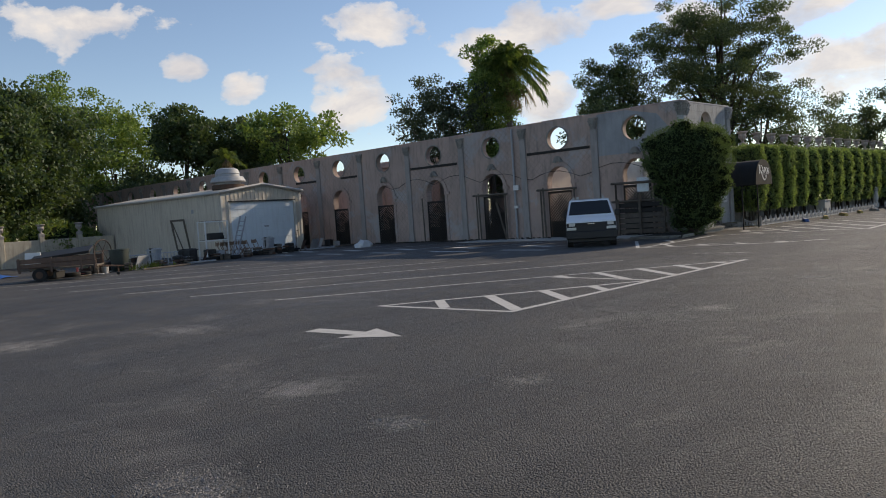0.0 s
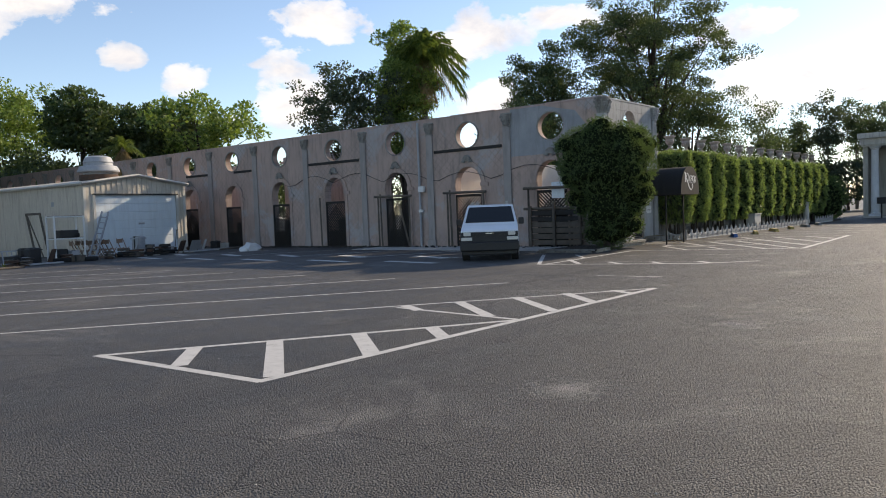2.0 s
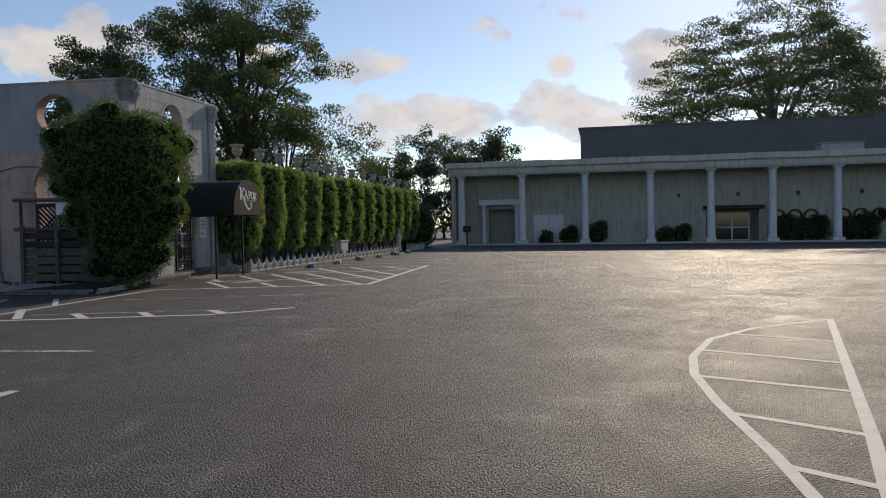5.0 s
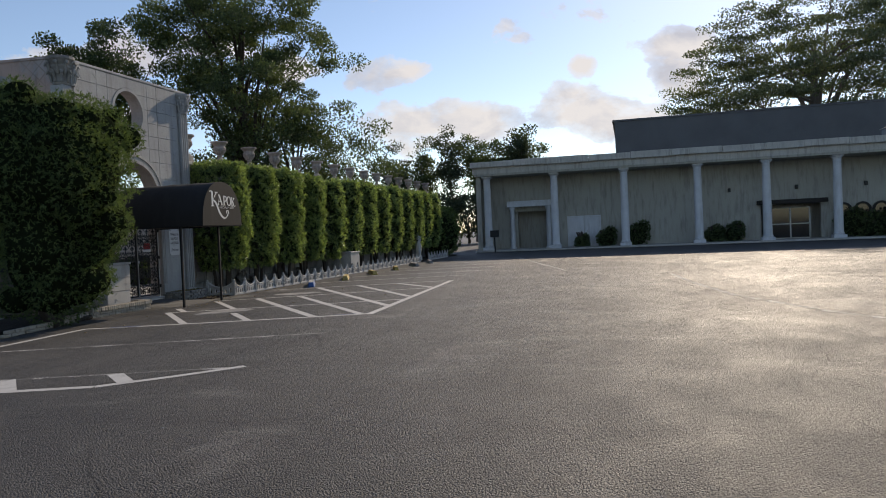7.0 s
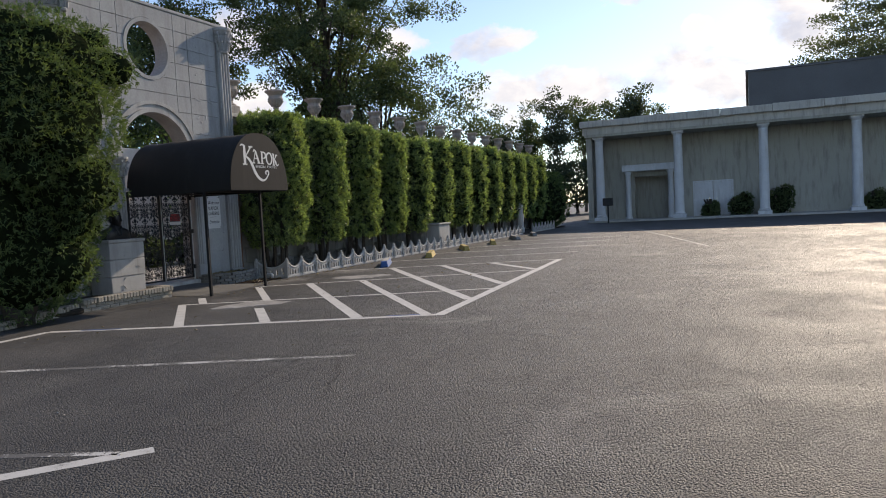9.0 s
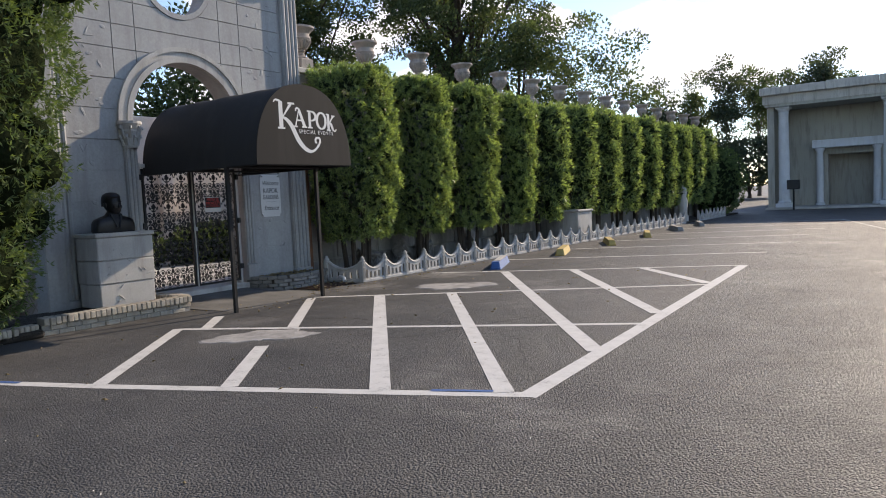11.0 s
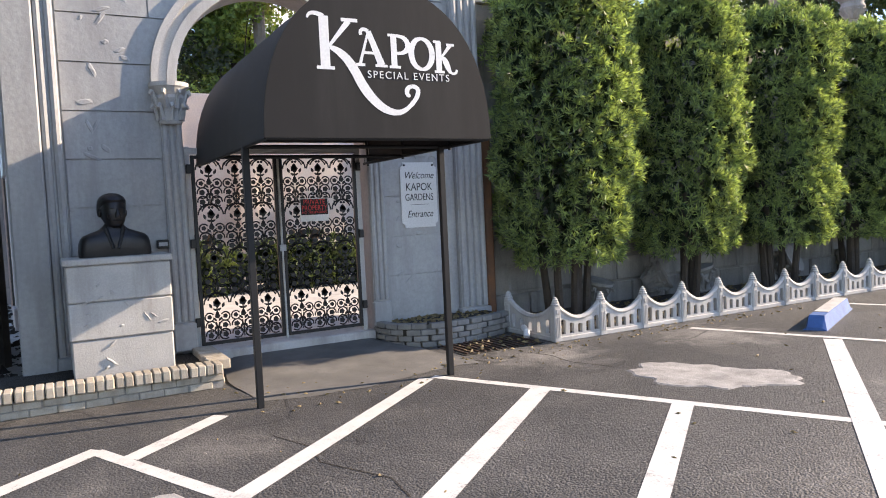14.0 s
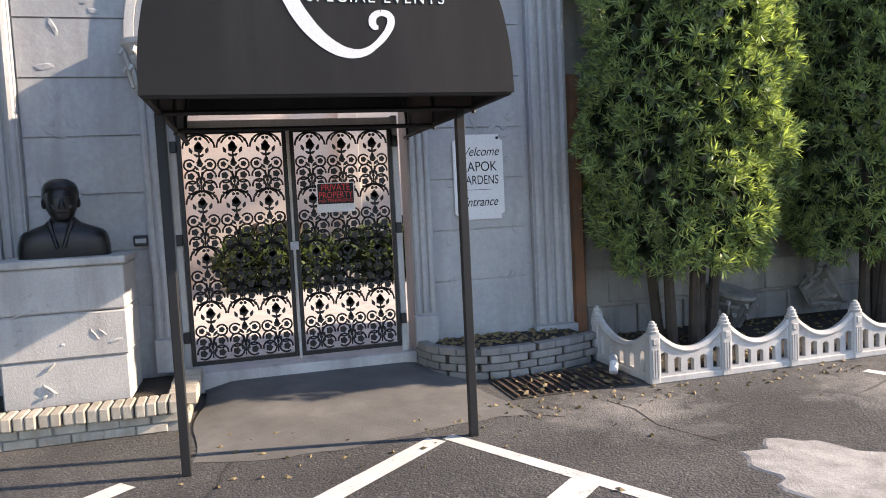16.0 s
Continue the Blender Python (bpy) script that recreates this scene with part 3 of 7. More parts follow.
def blot(name, label, cx, cy, rx, ry, turn, mat, z=0.006, seed=1):
    rng = random.Random(seed)
    bm = bmesh.new()
    ph = [rng.uniform(0, 6.28) for _ in range(4)]
    ring = []
    for i in range(48):
        a = 2 * math.pi * i / 48
        k = 1 + 0.14 * math.sin(2 * a + ph[0]) + 0.12 * math.sin(3 * a + ph[1]) + 0.07 * math.sin(7 * a + ph[2]) + 0.05 * math.sin(13 * a + ph[3]) + rng.uniform(-0.035, 0.035)
        x, y = rx * k * math.cos(a), ry * k * math.sin(a)
        ring.append((cx + x * math.cos(turn) - y * math.sin(turn), cy + x * math.sin(turn) + y * math.cos(turn)))
    top = [bm.verts.new((x, y, z)) for x, y in ring]
    low = [bm.verts.new((cx + (x - cx) * 1.04, cy + (y - cy) * 1.04, 0.0)) for x, y in ring]
    bm.faces.new(top)
    for i in range(48):
        bm.faces.new((low[i], low[(i + 1) % 48], top[(i + 1) % 48], top[i]))
    return tagged(part(name, bm, mat), label, "ground patch", kind="structure")


apron_grey = mottled("dusty_grey_apron", (0.15, 0.145, 0.137), (0.085, 0.083, 0.080), 2.5, 70, 0.9, bump=0.5, dirt=(0.08, 0.077, 0.073))
# ramped apron up to the threshold
bm = bmesh.new()
rng = random.Random(12)
rows = []
for i in range(17):
    u = i / 16
    row = []
    for j in range(21):
        v = j / 20
        front_x = -13.05 + 0.10 * math.sin(5 * v) + rng.uniform(-0.03, 0.03)
        row.append(bm.verts.new((-14.74 + (front_x + 14.74) * u, 33.72 + 0.03 * math.sin(9 * u) + (2.02 + 0.16 * u) * v, 0.003 + 0.085 * (1 - u) ** 1.6 * min(1.0, 6 * v + 0.35, 5 * (1 - v) + 0.2))))
    rows.append(row)
for a, b in zip(rows, rows[1:]):
    for j in range(20):
        bm.faces.new((a[j], a[j + 1], b[j + 1], b[j]))
tagged(part("entrance_apron", bm, apron_grey, smooth=True), "dusty worn grey apron ramping up to the gate", "ground patch", kind="structure")
blot("concrete_patch", "rough pale concrete patch in the asphalt", -11.08, 32.62, 0.52, 0.36, 0.75, concrete, 0.0065, 3)
blot("concrete_patch", "rough pale concrete patch in the asphalt", -11.45, 37.12, 0.58, 0.44, 0.7, concrete, 0.0065, 7)

# ---- arcade: a long roofless wall of arches ----
ARC = Matrix.Translation((-14.84, 32.3, 0)) @ Matrix.Rotation(radians(4.6), 4, "Z") @ Matrix.Scale(-1, 4, (1, 0, 0))   # local x runs along the wall
PITCH, FIRST, BAYS = 4.42, 2.48, 15
ARC_H = 6.18
holes = []
for k in range(BAYS):
    c = FIRST + PITCH * k
    holes.append(circle(c, 5.25, 0.66, 36, 0.62))
    holes.append(arch(c, 0.02, 3.0, 0.72, 16, 0.76))
bm = bmesh.new()
plate(bm, [(-0.0, 0), (BAYS * PITCH + 0.6, 0), (BAYS * PITCH + 0.6, ARC_H), (0, ARC_H)], holes, 0.4, ARC)
arcade = tagged(part("wall_arcade", bm, stucco), "long roofless stucco wall with arched doorways and round openings", "wall", kind="structure")
bm = bmesh.new()
plate(bm, [(0.36, 4.05), (4.5, 4.05), (4.5, ARC_H - 0.03), (2.9, ARC_H - 0.03), (1.3, ARC_H - 0.4), (0.36, 4.6)], [circle(FIRST, 5.25, 0.67, 36, 0.63)], 0.012, ARC @ Matrix.Translation((0, -0.014, 0)))
part("bare_block_patch", bm, block_grey, arcade, "bare grey concrete block where the render has fallen off")


def capital_bm(w, d, h):
    bm = bmesh.new()
    lathe(bm, [(w * 0.42, 0), (w * 0.46, h * 0.06), (w * 0.42, h * 0.1), (w * 0.44, h * 0.4), (w * 0.60, h * 0.62), (w * 0.56, h * 0.7), (w * 0.72, h * 0.86), (w * 0.78, h * 0.9), (w * 0.78, h)], 16)
    for ring, (z0, z1, r0, r1, n) in enumerate(((0.1, 0.48, 0.45, 0.62, 8), (0.38, 0.8, 0.5, 0.74, 8))):
        for i in range(n):
            a = 2 * math.pi * (i + 0.5 * ring) / n
            ca, sa = math.cos(a), math.sin(a)
            for (ra, za), (rb, zb) in (((r0, z0), (r1, z1)), ((r1, z1), (r1 + 0.12, z1 - 0.1))):
                tube(bm, (w * ra * ca, w * ra * sa, h * za), (w * rb * ca, w * rb * sa, h * zb), w * 0.10, w * 0.06, 5)
    bmesh.ops.scale(bm, vec=(1, d / w, 1), verts=bm.verts)
    return bm


pil_me = mesh_of("pilaster", boxes((-0.19, -0.09, 0.35, 0.19, 0.0, 5.45), (-0.25, -0.13, 0, 0.25, 0.0, 0.35), (-0.22, -0.11, 5.40, 0.22, 0, 5.46), bev=0.012), pier_grey)
cap_me = mesh_of("capital", capital_bm(0.36, 0.26, 0.55), aged_stone, True)
shell_bm = bmesh.new()
for i in range(7):
    a = math.pi * (i + 0.5) / 7
    tube(shell_bm, (0, 0, 0), (0.24 * math.cos(a), -0.03, 0.27 * math.sin(a)), 0.03, 0.055, 6)
tube(shell_bm, (-0.3, 0, -0.02), (-0.1, -0.03, -0.05), 0.05, 0.06, 7)
tube(shell_bm, (0.3, 0, -0.02), (0.1, -0.03, -0.05), 0.05, 0.06, 7)
shell_me = mesh_of("shell_ornament", shell_bm, aged_stone, True)
ring_bm = bmesh.new()
band(ring_bm, circle(0, 0, 0.62, 36, 0.58) + circle(0, 0, 0.62, 36, 0.58)[:1], circle(0, 0, 0.68, 36, 0.64) + circle(0, 0, 0.68, 36, 0.64)[:1], -0.035, 0.03, Matrix())
ring_me = mesh_of("round_rim", ring_bm, aged_stone, True)
hood_bm = bmesh.new()
half = [i * math.pi / 18 for i in range(19)]
band(hood_bm, [(0.74 * math.cos(a), 3.0 + 0.78 * math.sin(a)) for a in half], [(0.96 * math.cos(a), 3.0 + 1.0 * math.sin(a)) for a in half], -0.06, 0.0, Matrix())
for sx in (-1, 1):
    box(hood_bm, sx * 0.72, -0.09, 2.82, sx * 1.14, 0.0, 3.0, 0.01)
    box(hood_bm, sx * 0.74, -0.045, 0, sx * 0.95, 0.0, 2.82, 0.01)
hood_me = mesh_of("arch_moulding", hood_bm, stucco, False)
for k in range(BAYS + 1):
    s = 0.27 + PITCH * k
    if k == 0:
        continue
    part("pilaster", pil_me, None, arcade, m=ARC @ pose(s, 0, 0))
    part("capital", cap_me, None, arcade, "broken carved capital", ARC @ pose(s, -0.06, 5.46))
for k in range(BAYS):
    c = FIRST + PITCH * k
    part("round_rim", ring_me, None, arcade, m=ARC @ pose(c, 0, 5.25))
    part("arch_moulding", hood_me, None, arcade, m=ARC @ pose(c, 0, 0))
    if k != 5:
        part("shell_ornament", shell_me, None, arcade, "carved shell keystone", ARC @ pose(c, -0.08, 4.05))
for s0, s1 in ((4.98, 6.7), (6.7, 8.86), (13.87, 17.72), (22.71, 24.4), (26.9, 29.4), (0.9, 2.1)):
    part("charred_beam", boxes((s0, -0.05, 4.52, s1, -0.003, 4.66), bev=0.01), dark_wood, arcade, "dark weathered timber beam set in the render", ARC)
# rough coping stones along the wall head
for k in range(22):
    rng = random.Random(k)
    s0 = 0.1 + k * 2.6
    part("coping", boxes((s0, -0.03, ARC_H, s0 + 2.55, 0.42, ARC_H + 0.05 + rng.uniform(0, 0.03)), bev=0.012), stucco, arcade, m=ARC)

# boarded lattice shutters and props in the doorways
lat_bm = bmesh.new()
for i in range(-9, 16):
    for sg in (-1, 1):
        x0, z0 = -0.7 + i * 0.16 if sg > 0 else 0.7 - i * 0.16, 0.05
        pts = []
        for tt in range(0, 2):
            pts.append((x0 + sg * 2.35 * tt, z0 + 2.35 * tt))
        (ax, az), (bx, bz) = pts
        t0 = max(0.0, (-0.7 - ax) / (bx - ax) if bx > ax else (0.7 - ax) / (bx - ax))
        t1 = min(1.0, (0.7 - ax) / (bx - ax) if bx > ax else (-0.7 - ax) / (bx - ax))
        if t1 - t0 < 0.04:
            continue
        p = Vector((ax + (bx - ax) * t0, 0.012 * sg, az + (bz - az) * t0))
        q = Vector((ax + (bx - ax) * t1, 0.012 * sg, az + (bz - az) * t1))
        tube(lat_bm, p, q, 0.034, 0.034, 4)
lat_me = mesh_of("lattice", lat_bm, dark_wood)
frame_me = mesh_of("shutter_frame", boxes((-0.78, -0.04, 0, -0.68, 0.05, 2.48), (0.68, -0.04, 0, 0.78, 0.05, 2.48), (-0.68, -0.04, 2.36, 0.68, 0.05, 2.48), bev=0.008), dark_wood)
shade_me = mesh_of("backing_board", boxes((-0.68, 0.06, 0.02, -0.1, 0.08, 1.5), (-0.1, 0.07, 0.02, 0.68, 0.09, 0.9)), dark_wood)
for k in range(0, 10):
    c = FIRST + PITCH * k
    sh = thing("lattice_gate", "dark wooden lattice gate blocking an arched doorway", "gate", ARC @ pose(c, 0.02, 0), group="lattice gates in the arcade")
    part("lattice", lat_me, None, sh)
    part("shutter_frame", frame_me, None, sh)
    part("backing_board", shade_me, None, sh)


def prop(name, label, s0, s1, z0, z1, mat=old_wood, y=-0.35, thick=0.09, lean=0.0):
    bm = bmesh.new()
    a, b = ARC @ Vector((s0, y, z0)), ARC @ Vector((s1, y + lean, z1))
    tube(bm, a, b, thick * 0.7, thick * 0.65, 4)
    tagged(part(name, bm, mat), label, "timber")


for c, kinds in ((FIRST, "hh"), (FIRST + PITCH, "hp"), (FIRST + 2 * PITCH, "hpd"), (FIRST + 3 * PITCH, "p")):
    for i, kd in enumerate(kinds):
        if kd == "h":
            prop("timber_rail", "weathered timber rail across a doorway", c - 1.2, c + 1.25, 2.55 - 0.9 * i, 2.58 - 0.9 * i)
            for sx in (-1.05, 1.0):
                prop("timber_post", "weathered timber post beside a doorway", c + sx, c + sx, 0, 2.6)
        elif kd == "p":
            prop("timber_post", "weathered timber post beside a doorway", c + 0.8, c + 0.85, 0, 2.7)
        else:
            prop("timber_brace", "weathered timber brace leaning at a doorway", c - 0.4, c - 1.0, 2.1, 0.0)

# ---- ruined courtyard seen through the openings ----
for nm, s0, d0, w, h in (("a", 12.5, 9.0, 6.0, 4.3), ("b", 22, 7.5, 6.5, 6.1), ("c", 33, 8.0, 11.0, 5.9)):
    tagged(part("wall_courtyard_" + nm, boxes((s0, d0, 0, s0 + w, d0 + 0.3, h), (s0, d0 - 0.25, h - 0.5, s0 + w, d0, h - 0.3), bev=0.02), stucco, m=ARC), "sunlit courtyard wall behind the arcade", "wall", kind="structure")

# ---- gate wall ----
GX = -14.84
GW = Matrix(((0, -1, 0, GX), (1, 0, 0, 0), (0, 0, 1, 0), (0, 0, 0, 1)))       # local x is world y, local y goes into the wall
gate_holes = [circle(34.5, 5.2, 0.6, 40), arch(34.55, 0.02, 2.86, 1.0, 24)]
bm = bmesh.new()
plate(bm, [(32.3, 0), (37.07, 0), (37.07, 6.12), (32.3, 6.12)], gate_holes, 0.36, GW)
gate_wall = tagged(part("wall_gate", bm, cast_stone), "grey cast stone gate wall with an arch and a round opening", "wall", kind="structure")


def clipped(outer, hole_list, y0, y1, z0, z1, gap, depth, m):
    bm = bmesh.new()
    plate(bm, outer, hole_list, 0, Matrix())
    for co, no in (((y0 + gap, 0, 0), (-1, 0, 0)), ((y1 - gap, 0, 0), (1, 0, 0)), ((0, 0, z0 + gap), (0, 0, -1)), ((0, 0, z1 - gap), (0, 0, 1))):
        bmesh.ops.bisect_plane(bm, geom=bm.verts[:] + bm.edges[:] + bm.faces[:], plane_co=co, plane_no=no, clear_outer=True)
    if not bm.faces:
        bm.free()
        return None
    ext = bmesh.ops.extrude_face_region(bm, geom=bm.faces[:])
    bmesh.ops.translate(bm, verts=[v for v in ext["geom"] if isinstance(v, bmesh.types.BMVert)], vec=(0, -depth, 0))
    bmesh.ops.transform(bm, matrix=m, verts=bm.verts)
    return bm


stone_holes = [circle(34.5, 5.2, 0.66, 40), arch(34.55, 0.02, 2.86, 1.17, 24)]
# trees 5 and 6: sunlight put into the colour as the brighter leaf
zs = [0.30, 0.755, 1.21, 1.665, 2.12, 2.575, 3.03, 3.485, 3.94, 4.30, 4.66, 5.02, 5.38, 5.74, 6.10]
for z0, z1 in zip(zs, zs[1:]):
    ys = [32.52, 33.33, 33.71, 35.28, 35.70, 36.62] if z0 >= 3.4 else [32.52, 34.55, 36.62]
    for y0, y1 in zip(ys, ys[1:]):
        bm = clipped([(32.3, 0.0), (37.07, 0.0), (37.07, 6.12), (32.3, 6.12)], stone_holes, y0, y1, z0, z1, 0.007, 0.022, GW)
        if bm:
            part("stone_block", bm, cast_stone, gate_wall)
rng = random.Random(5)
for i in range(110):
    y, z = rng.choice((rng.uniform(32.6, 33.3), rng.uniform(35.85, 36.55), rng.uniform(32.6, 36.55))), rng.uniform(0.6, 5.95)
    if (y - 34.5) ** 2 + (z - 5.2) ** 2 < 0.75 ** 2 or (abs(y - 34.55) < 1.3 and z < 4.2):
        continue
    bm = bmesh.new()
    w, h, tilt = rng.uniform(0.03, 0.11), rng.uniform(0.012, 0.04), rng.uniform(-70, 70)
    bmesh.ops.create_icosphere(bm, subdivisions=1, radius=1.0, matrix=GW @ pose(y, -0.018, z, 0, tilt, 0) @ Matrix.Diagonal((w, 0.012, h, 1)))
    part("chip", bm, cast_stone, gate_wall, "rough chipped scar")
# fluted pilasters at both ends and beside the arch
def fluted(w, h, d, flutes, z0=0.0):
    bm = bmesh.new()
    box(bm, -w / 2, -d, z0, w / 2, 0, z0 + 0.28, 0.012)
    box(bm, -w * 0.44, -d * 0.6, z0 + 0.28, w * 0.44, 0, z0 + h, 0)
    step = w * 0.88 / flutes
    for i in range(flutes):
        x = -w * 0.44 + step * (i + 0.5)
        tube(bm, (x, -d * 0.6, z0 + 0.3), (x, -d * 0.6, z0 + h), step * 0.42, step * 0.42, 8)
    return bm


for y, w, h in ((36.86, 0.42, 5.5), (32.38, 0.30, 5.5)):
    part("fluted_pilaster", fluted(w, h, 0.12, 4 if w > 0.4 else 3), cast_stone, gate_wall, "fluted cast stone pilaster", GW @ pose(y, -0.003, 0))
    part("capital", capital_bm(w * 0.8, 0.3, 0.58), cast_stone, gate_wall, "carved capital", GW @ pose(y, -0.06, h))
bm = fluted(0.22, 2.25, 0.10, 3, 0.2)
part("jamb_column", bm, cast_stone, gate_wall, "fluted jamb column", GW @ pose(33.47, -0.022, 0))
bm = fluted(0.22, 2.25, 0.10, 3, 0.2)
part("jamb_column", bm, cast_stone, gate_wall, "fluted jamb column", GW @ pose(35.62, -0.022, 0))
for y in (33.47, 35.62):
    part("capital", capital_bm(0.24, 0.22, 0.40), pale_stone, gate_wall, "carved leaf capital", GW @ pose(y, -0.07, 2.45))
bm = bmesh.new()
half = [i * math.pi / 28 for i in range(29)]
for r0, r1, d in ((1.0, 1.09, -0.07), (1.09, 1.17, -0.045), (1.17, 1.24, -0.075)):
    band(bm, [(34.55 + r0 * math.cos(a), 2.86 + r0 * math.sin(a)) for a in half], [(34.55 + r1 * math.cos(a), 2.86 + r1 * math.sin(a)) for a in half], d, 0.02, GW)
part("arch_moulding", bm, pale_stone, gate_wall, "stepped stone arch moulding")
bm = bmesh.new()
band(bm, circle(34.5, 5.2, 0.57, 40) + circle(34.5, 5.2, 0.57, 40)[:1], circle(34.5, 5.2, 0.65, 40) + circle(34.5, 5.2, 0.65, 40)[:1], -0.035, 0.2, GW)
part("round_rim", bm, cast_stone, gate_wall)
part("coping", boxes((32.25, -0.03, 6.12, 37.12, 0.4, 6.19), bev=0.012), cast_stone, gate_wall, m=GW)
part("threshold", boxes((33.58, -0.12, 0.0, 35.52, 0.4, 0.17), bev=0.015), pale_stone, gate_wall, "worn stone threshold", GW)
# corner pier between arcade and gate wall
bm = bmesh.new()
box(bm, -15.05, 32.05, 0, -14.7, 32.34, 5.5, 0.015)
corner = tagged(part("corner_pier", bm, cast_stone), "stone corner pier of the gate wall", "wall", kind="structure")
part("capital", capital_bm(0.42, 0.40, 0.66), aged_stone, corner, "broken carved capital", pose(-14.86, 32.2, 5.5))

# ---- annex with a colonnade ----
AY = 70.8
annex_cols = [-12.15, -7.18, -2.22, 2.75, 7.17, 11.54, 15.99, 20.38, 24.8, 29.2, 33.6]
wall_y = AY + 2.2
annex_outer = [(-12.6, 0), (40, 0), (40, 6.0), (-12.6, 6.0)]
AW = Matrix.Translation((0, wall_y, 0))
bm = bmesh.new()
plate(bm, annex_outer, [[(-10.25, 0.02), (-8.0, 0.02), (-8.0, 2.95), (-10.25, 2.95)], [(7.1, 0.02), (11.0, 0.02), (11.0, 2.55), (7.1, 2.55)]], 0.35, AW)
annex = tagged(part("wall_annex", bm, tan_block), "long tan painted wall of a colonnaded hall", "wall", kind="structure")
tagged(part("wall_annex_end", boxes((-12.95, wall_y - 2.4, 0, -12.6, 92, 6.0)), tan_block), "tan end wall of the hall", "wall", kind="structure")
tagged(part("annex_recess_back", boxes((-12.5, wall_y + 1.6, 0, 40, wall_y + 1.8, 3.4)), tan_block), "dim recess wall behind the doorways", "wall", kind="structure")
tagged(part("ceiling_annex_soffit", boxes((-13.0, AY - 0.55, 5.62, 40.2, wall_y, 5.78)), tan_block), "soffit of the colonnade", "ceiling", kind="structure")
x = -13.2
rng = random.Random(2)
fas = thing("roof_fascia", "weathered white fascia band above the colonnade", "roof", kind="structure")
while x < 40:
    w = rng.uniform(2.3, 3.3)
    part("fascia_panel", boxes((x, AY - 0.9, 6.22 + rng.uniform(-0.03, 0.03), x + w - 0.02, AY - 0.62, 6.68 + rng.uniform(-0.03, 0.03)), bev=0.02), fascia_mat, fas)
    x += w
tagged(part("trim_entablature", boxes((-13.1, AY - 0.6, 5.78, 40.2, wall_y, 6.25)), fascia_mat), "entablature over the columns", "trim", kind="structure")
tagged(part("roof_annex_flat", boxes((-13.1, AY - 0.6, 6.25, 40.2, 84, 6.42)), dark_roof), "flat roof behind the fascia", "roof", kind="structure")
tagged(part("roof_annex_upper", boxes((-2.9, 83.4, 6.4, 60, 110, 10.7), (-3.1, 83.3, 10.7, 60, 110, 10.85)), dark_roof), "dark upper storey of the hall", "roof", kind="structure")
tagged(part("annex_plinth", boxes((-13.0, AY - 0.75, 0, 40, wall_y, 0.12), bev=0.02), pale_stone), "raised walkway under the columns", "floor", kind="structure")
col_bm = bmesh.new()
lathe(col_bm, [(0.30, 0.34), (0.34, 0.38), (0.34, 0.44), (0.29, 0.5), (0.285, 2.0), (0.255, 5.2), (0.27, 5.24), (0.27, 5.3), (0.25, 5.34), (0.34, 5.5)], 20)
box(col_bm, -0.40, -0.40, 0.12, 0.40, 0.40, 0.34, 0.015)
box(col_bm, -0.36, -0.36, 5.5, 0.36, 0.36, 5.62, 0.01)
col_me = mesh_of("column", col_bm, column_white, True)
for cx in annex_cols:
    ob = new("column", col_me)
    ob.matrix_basis = pose(cx, AY, 0)
    tagged(ob, "round white painted column of the colonnade", "column", "colonnade columns")


# ---- garden wall with urns, behind the hedge ----
garden_wall = tagged(part("wall_garden", boxes((-15.35, 37.1, 0, -15.05, 66, 4.05), bev=0.01), aged_stone), "old stone garden wall behind the hedge", "wall", kind="structure")
rng = random.Random(8)
for r in range(4):
    y = 37.3 + 0.25 * (r % 2)
    while y < 47:
        w = rng.uniform(0.5, 0.75)
        part("stone_block", boxes((-15.06, y + 0.01, 0.02 + 0.36 * r, -15.06 + rng.uniform(0.03, 0.06), y + w - 0.01, 0.36 * r + 0.35), bev=0.012), aged_stone, garden_wall)
        y += w
part("rusty_edge", boxes((-15.2, 37.09, 0.1, -14.85, 37.24, 2.6), bev=0.03), terracotta, garden_wall, "rust-stained terracotta edge of the wall")
part("coping", boxes((-15.45, 37.1, 4.05, -14.98, 66, 4.16), bev=0.015), pale_stone, garden_wall)
urn_bm = bmesh.new()
box(urn_bm, -0.17, -0.17, 0, 0.17, 0.17, 0.2, 0.015)
lathe(urn_bm, [(0.15, 0.2), (0.15, 0.235), (0.085, 0.27), (0.065, 0.33), (0.09, 0.36), (0.075, 0.39), (0.13, 0.44), (0.19, 0.52), (0.215, 0.60), (0.19, 0.65), (0.185, 0.69), (0.235, 0.76), (0.285, 0.79), (0.285, 0.83), (0.24, 0.84), (0.20, 0.78)], 22)
for i in range(12):
    a = 2 * math.pi * i / 12
    tube(urn_bm, (0.10 * math.cos(a), 0.10 * math.sin(a), 0.41), (0.20 * math.cos(a), 0.20 * math.sin(a), 0.56), 0.028, 0.03, 5)
urn_me = mesh_of("urn", urn_bm, mottled("weathered_urn_stone", (0.42, 0.37, 0.33), (0.31, 0.28, 0.26), 5, 50, 0.9, bump=0.6, dirt=(0.15, 0.13, 0.12)), True)
for k in range(15):
    ob = new("garden_urn", urn_me)
    ob.matrix_basis = pose(-15.2, 37.55 + 1.94 * k, 4.16, 0, 0, 7 * k)
    tagged(ob, "weathered stone urn standing on the garden wall", "urn", "urns on the garden wall")

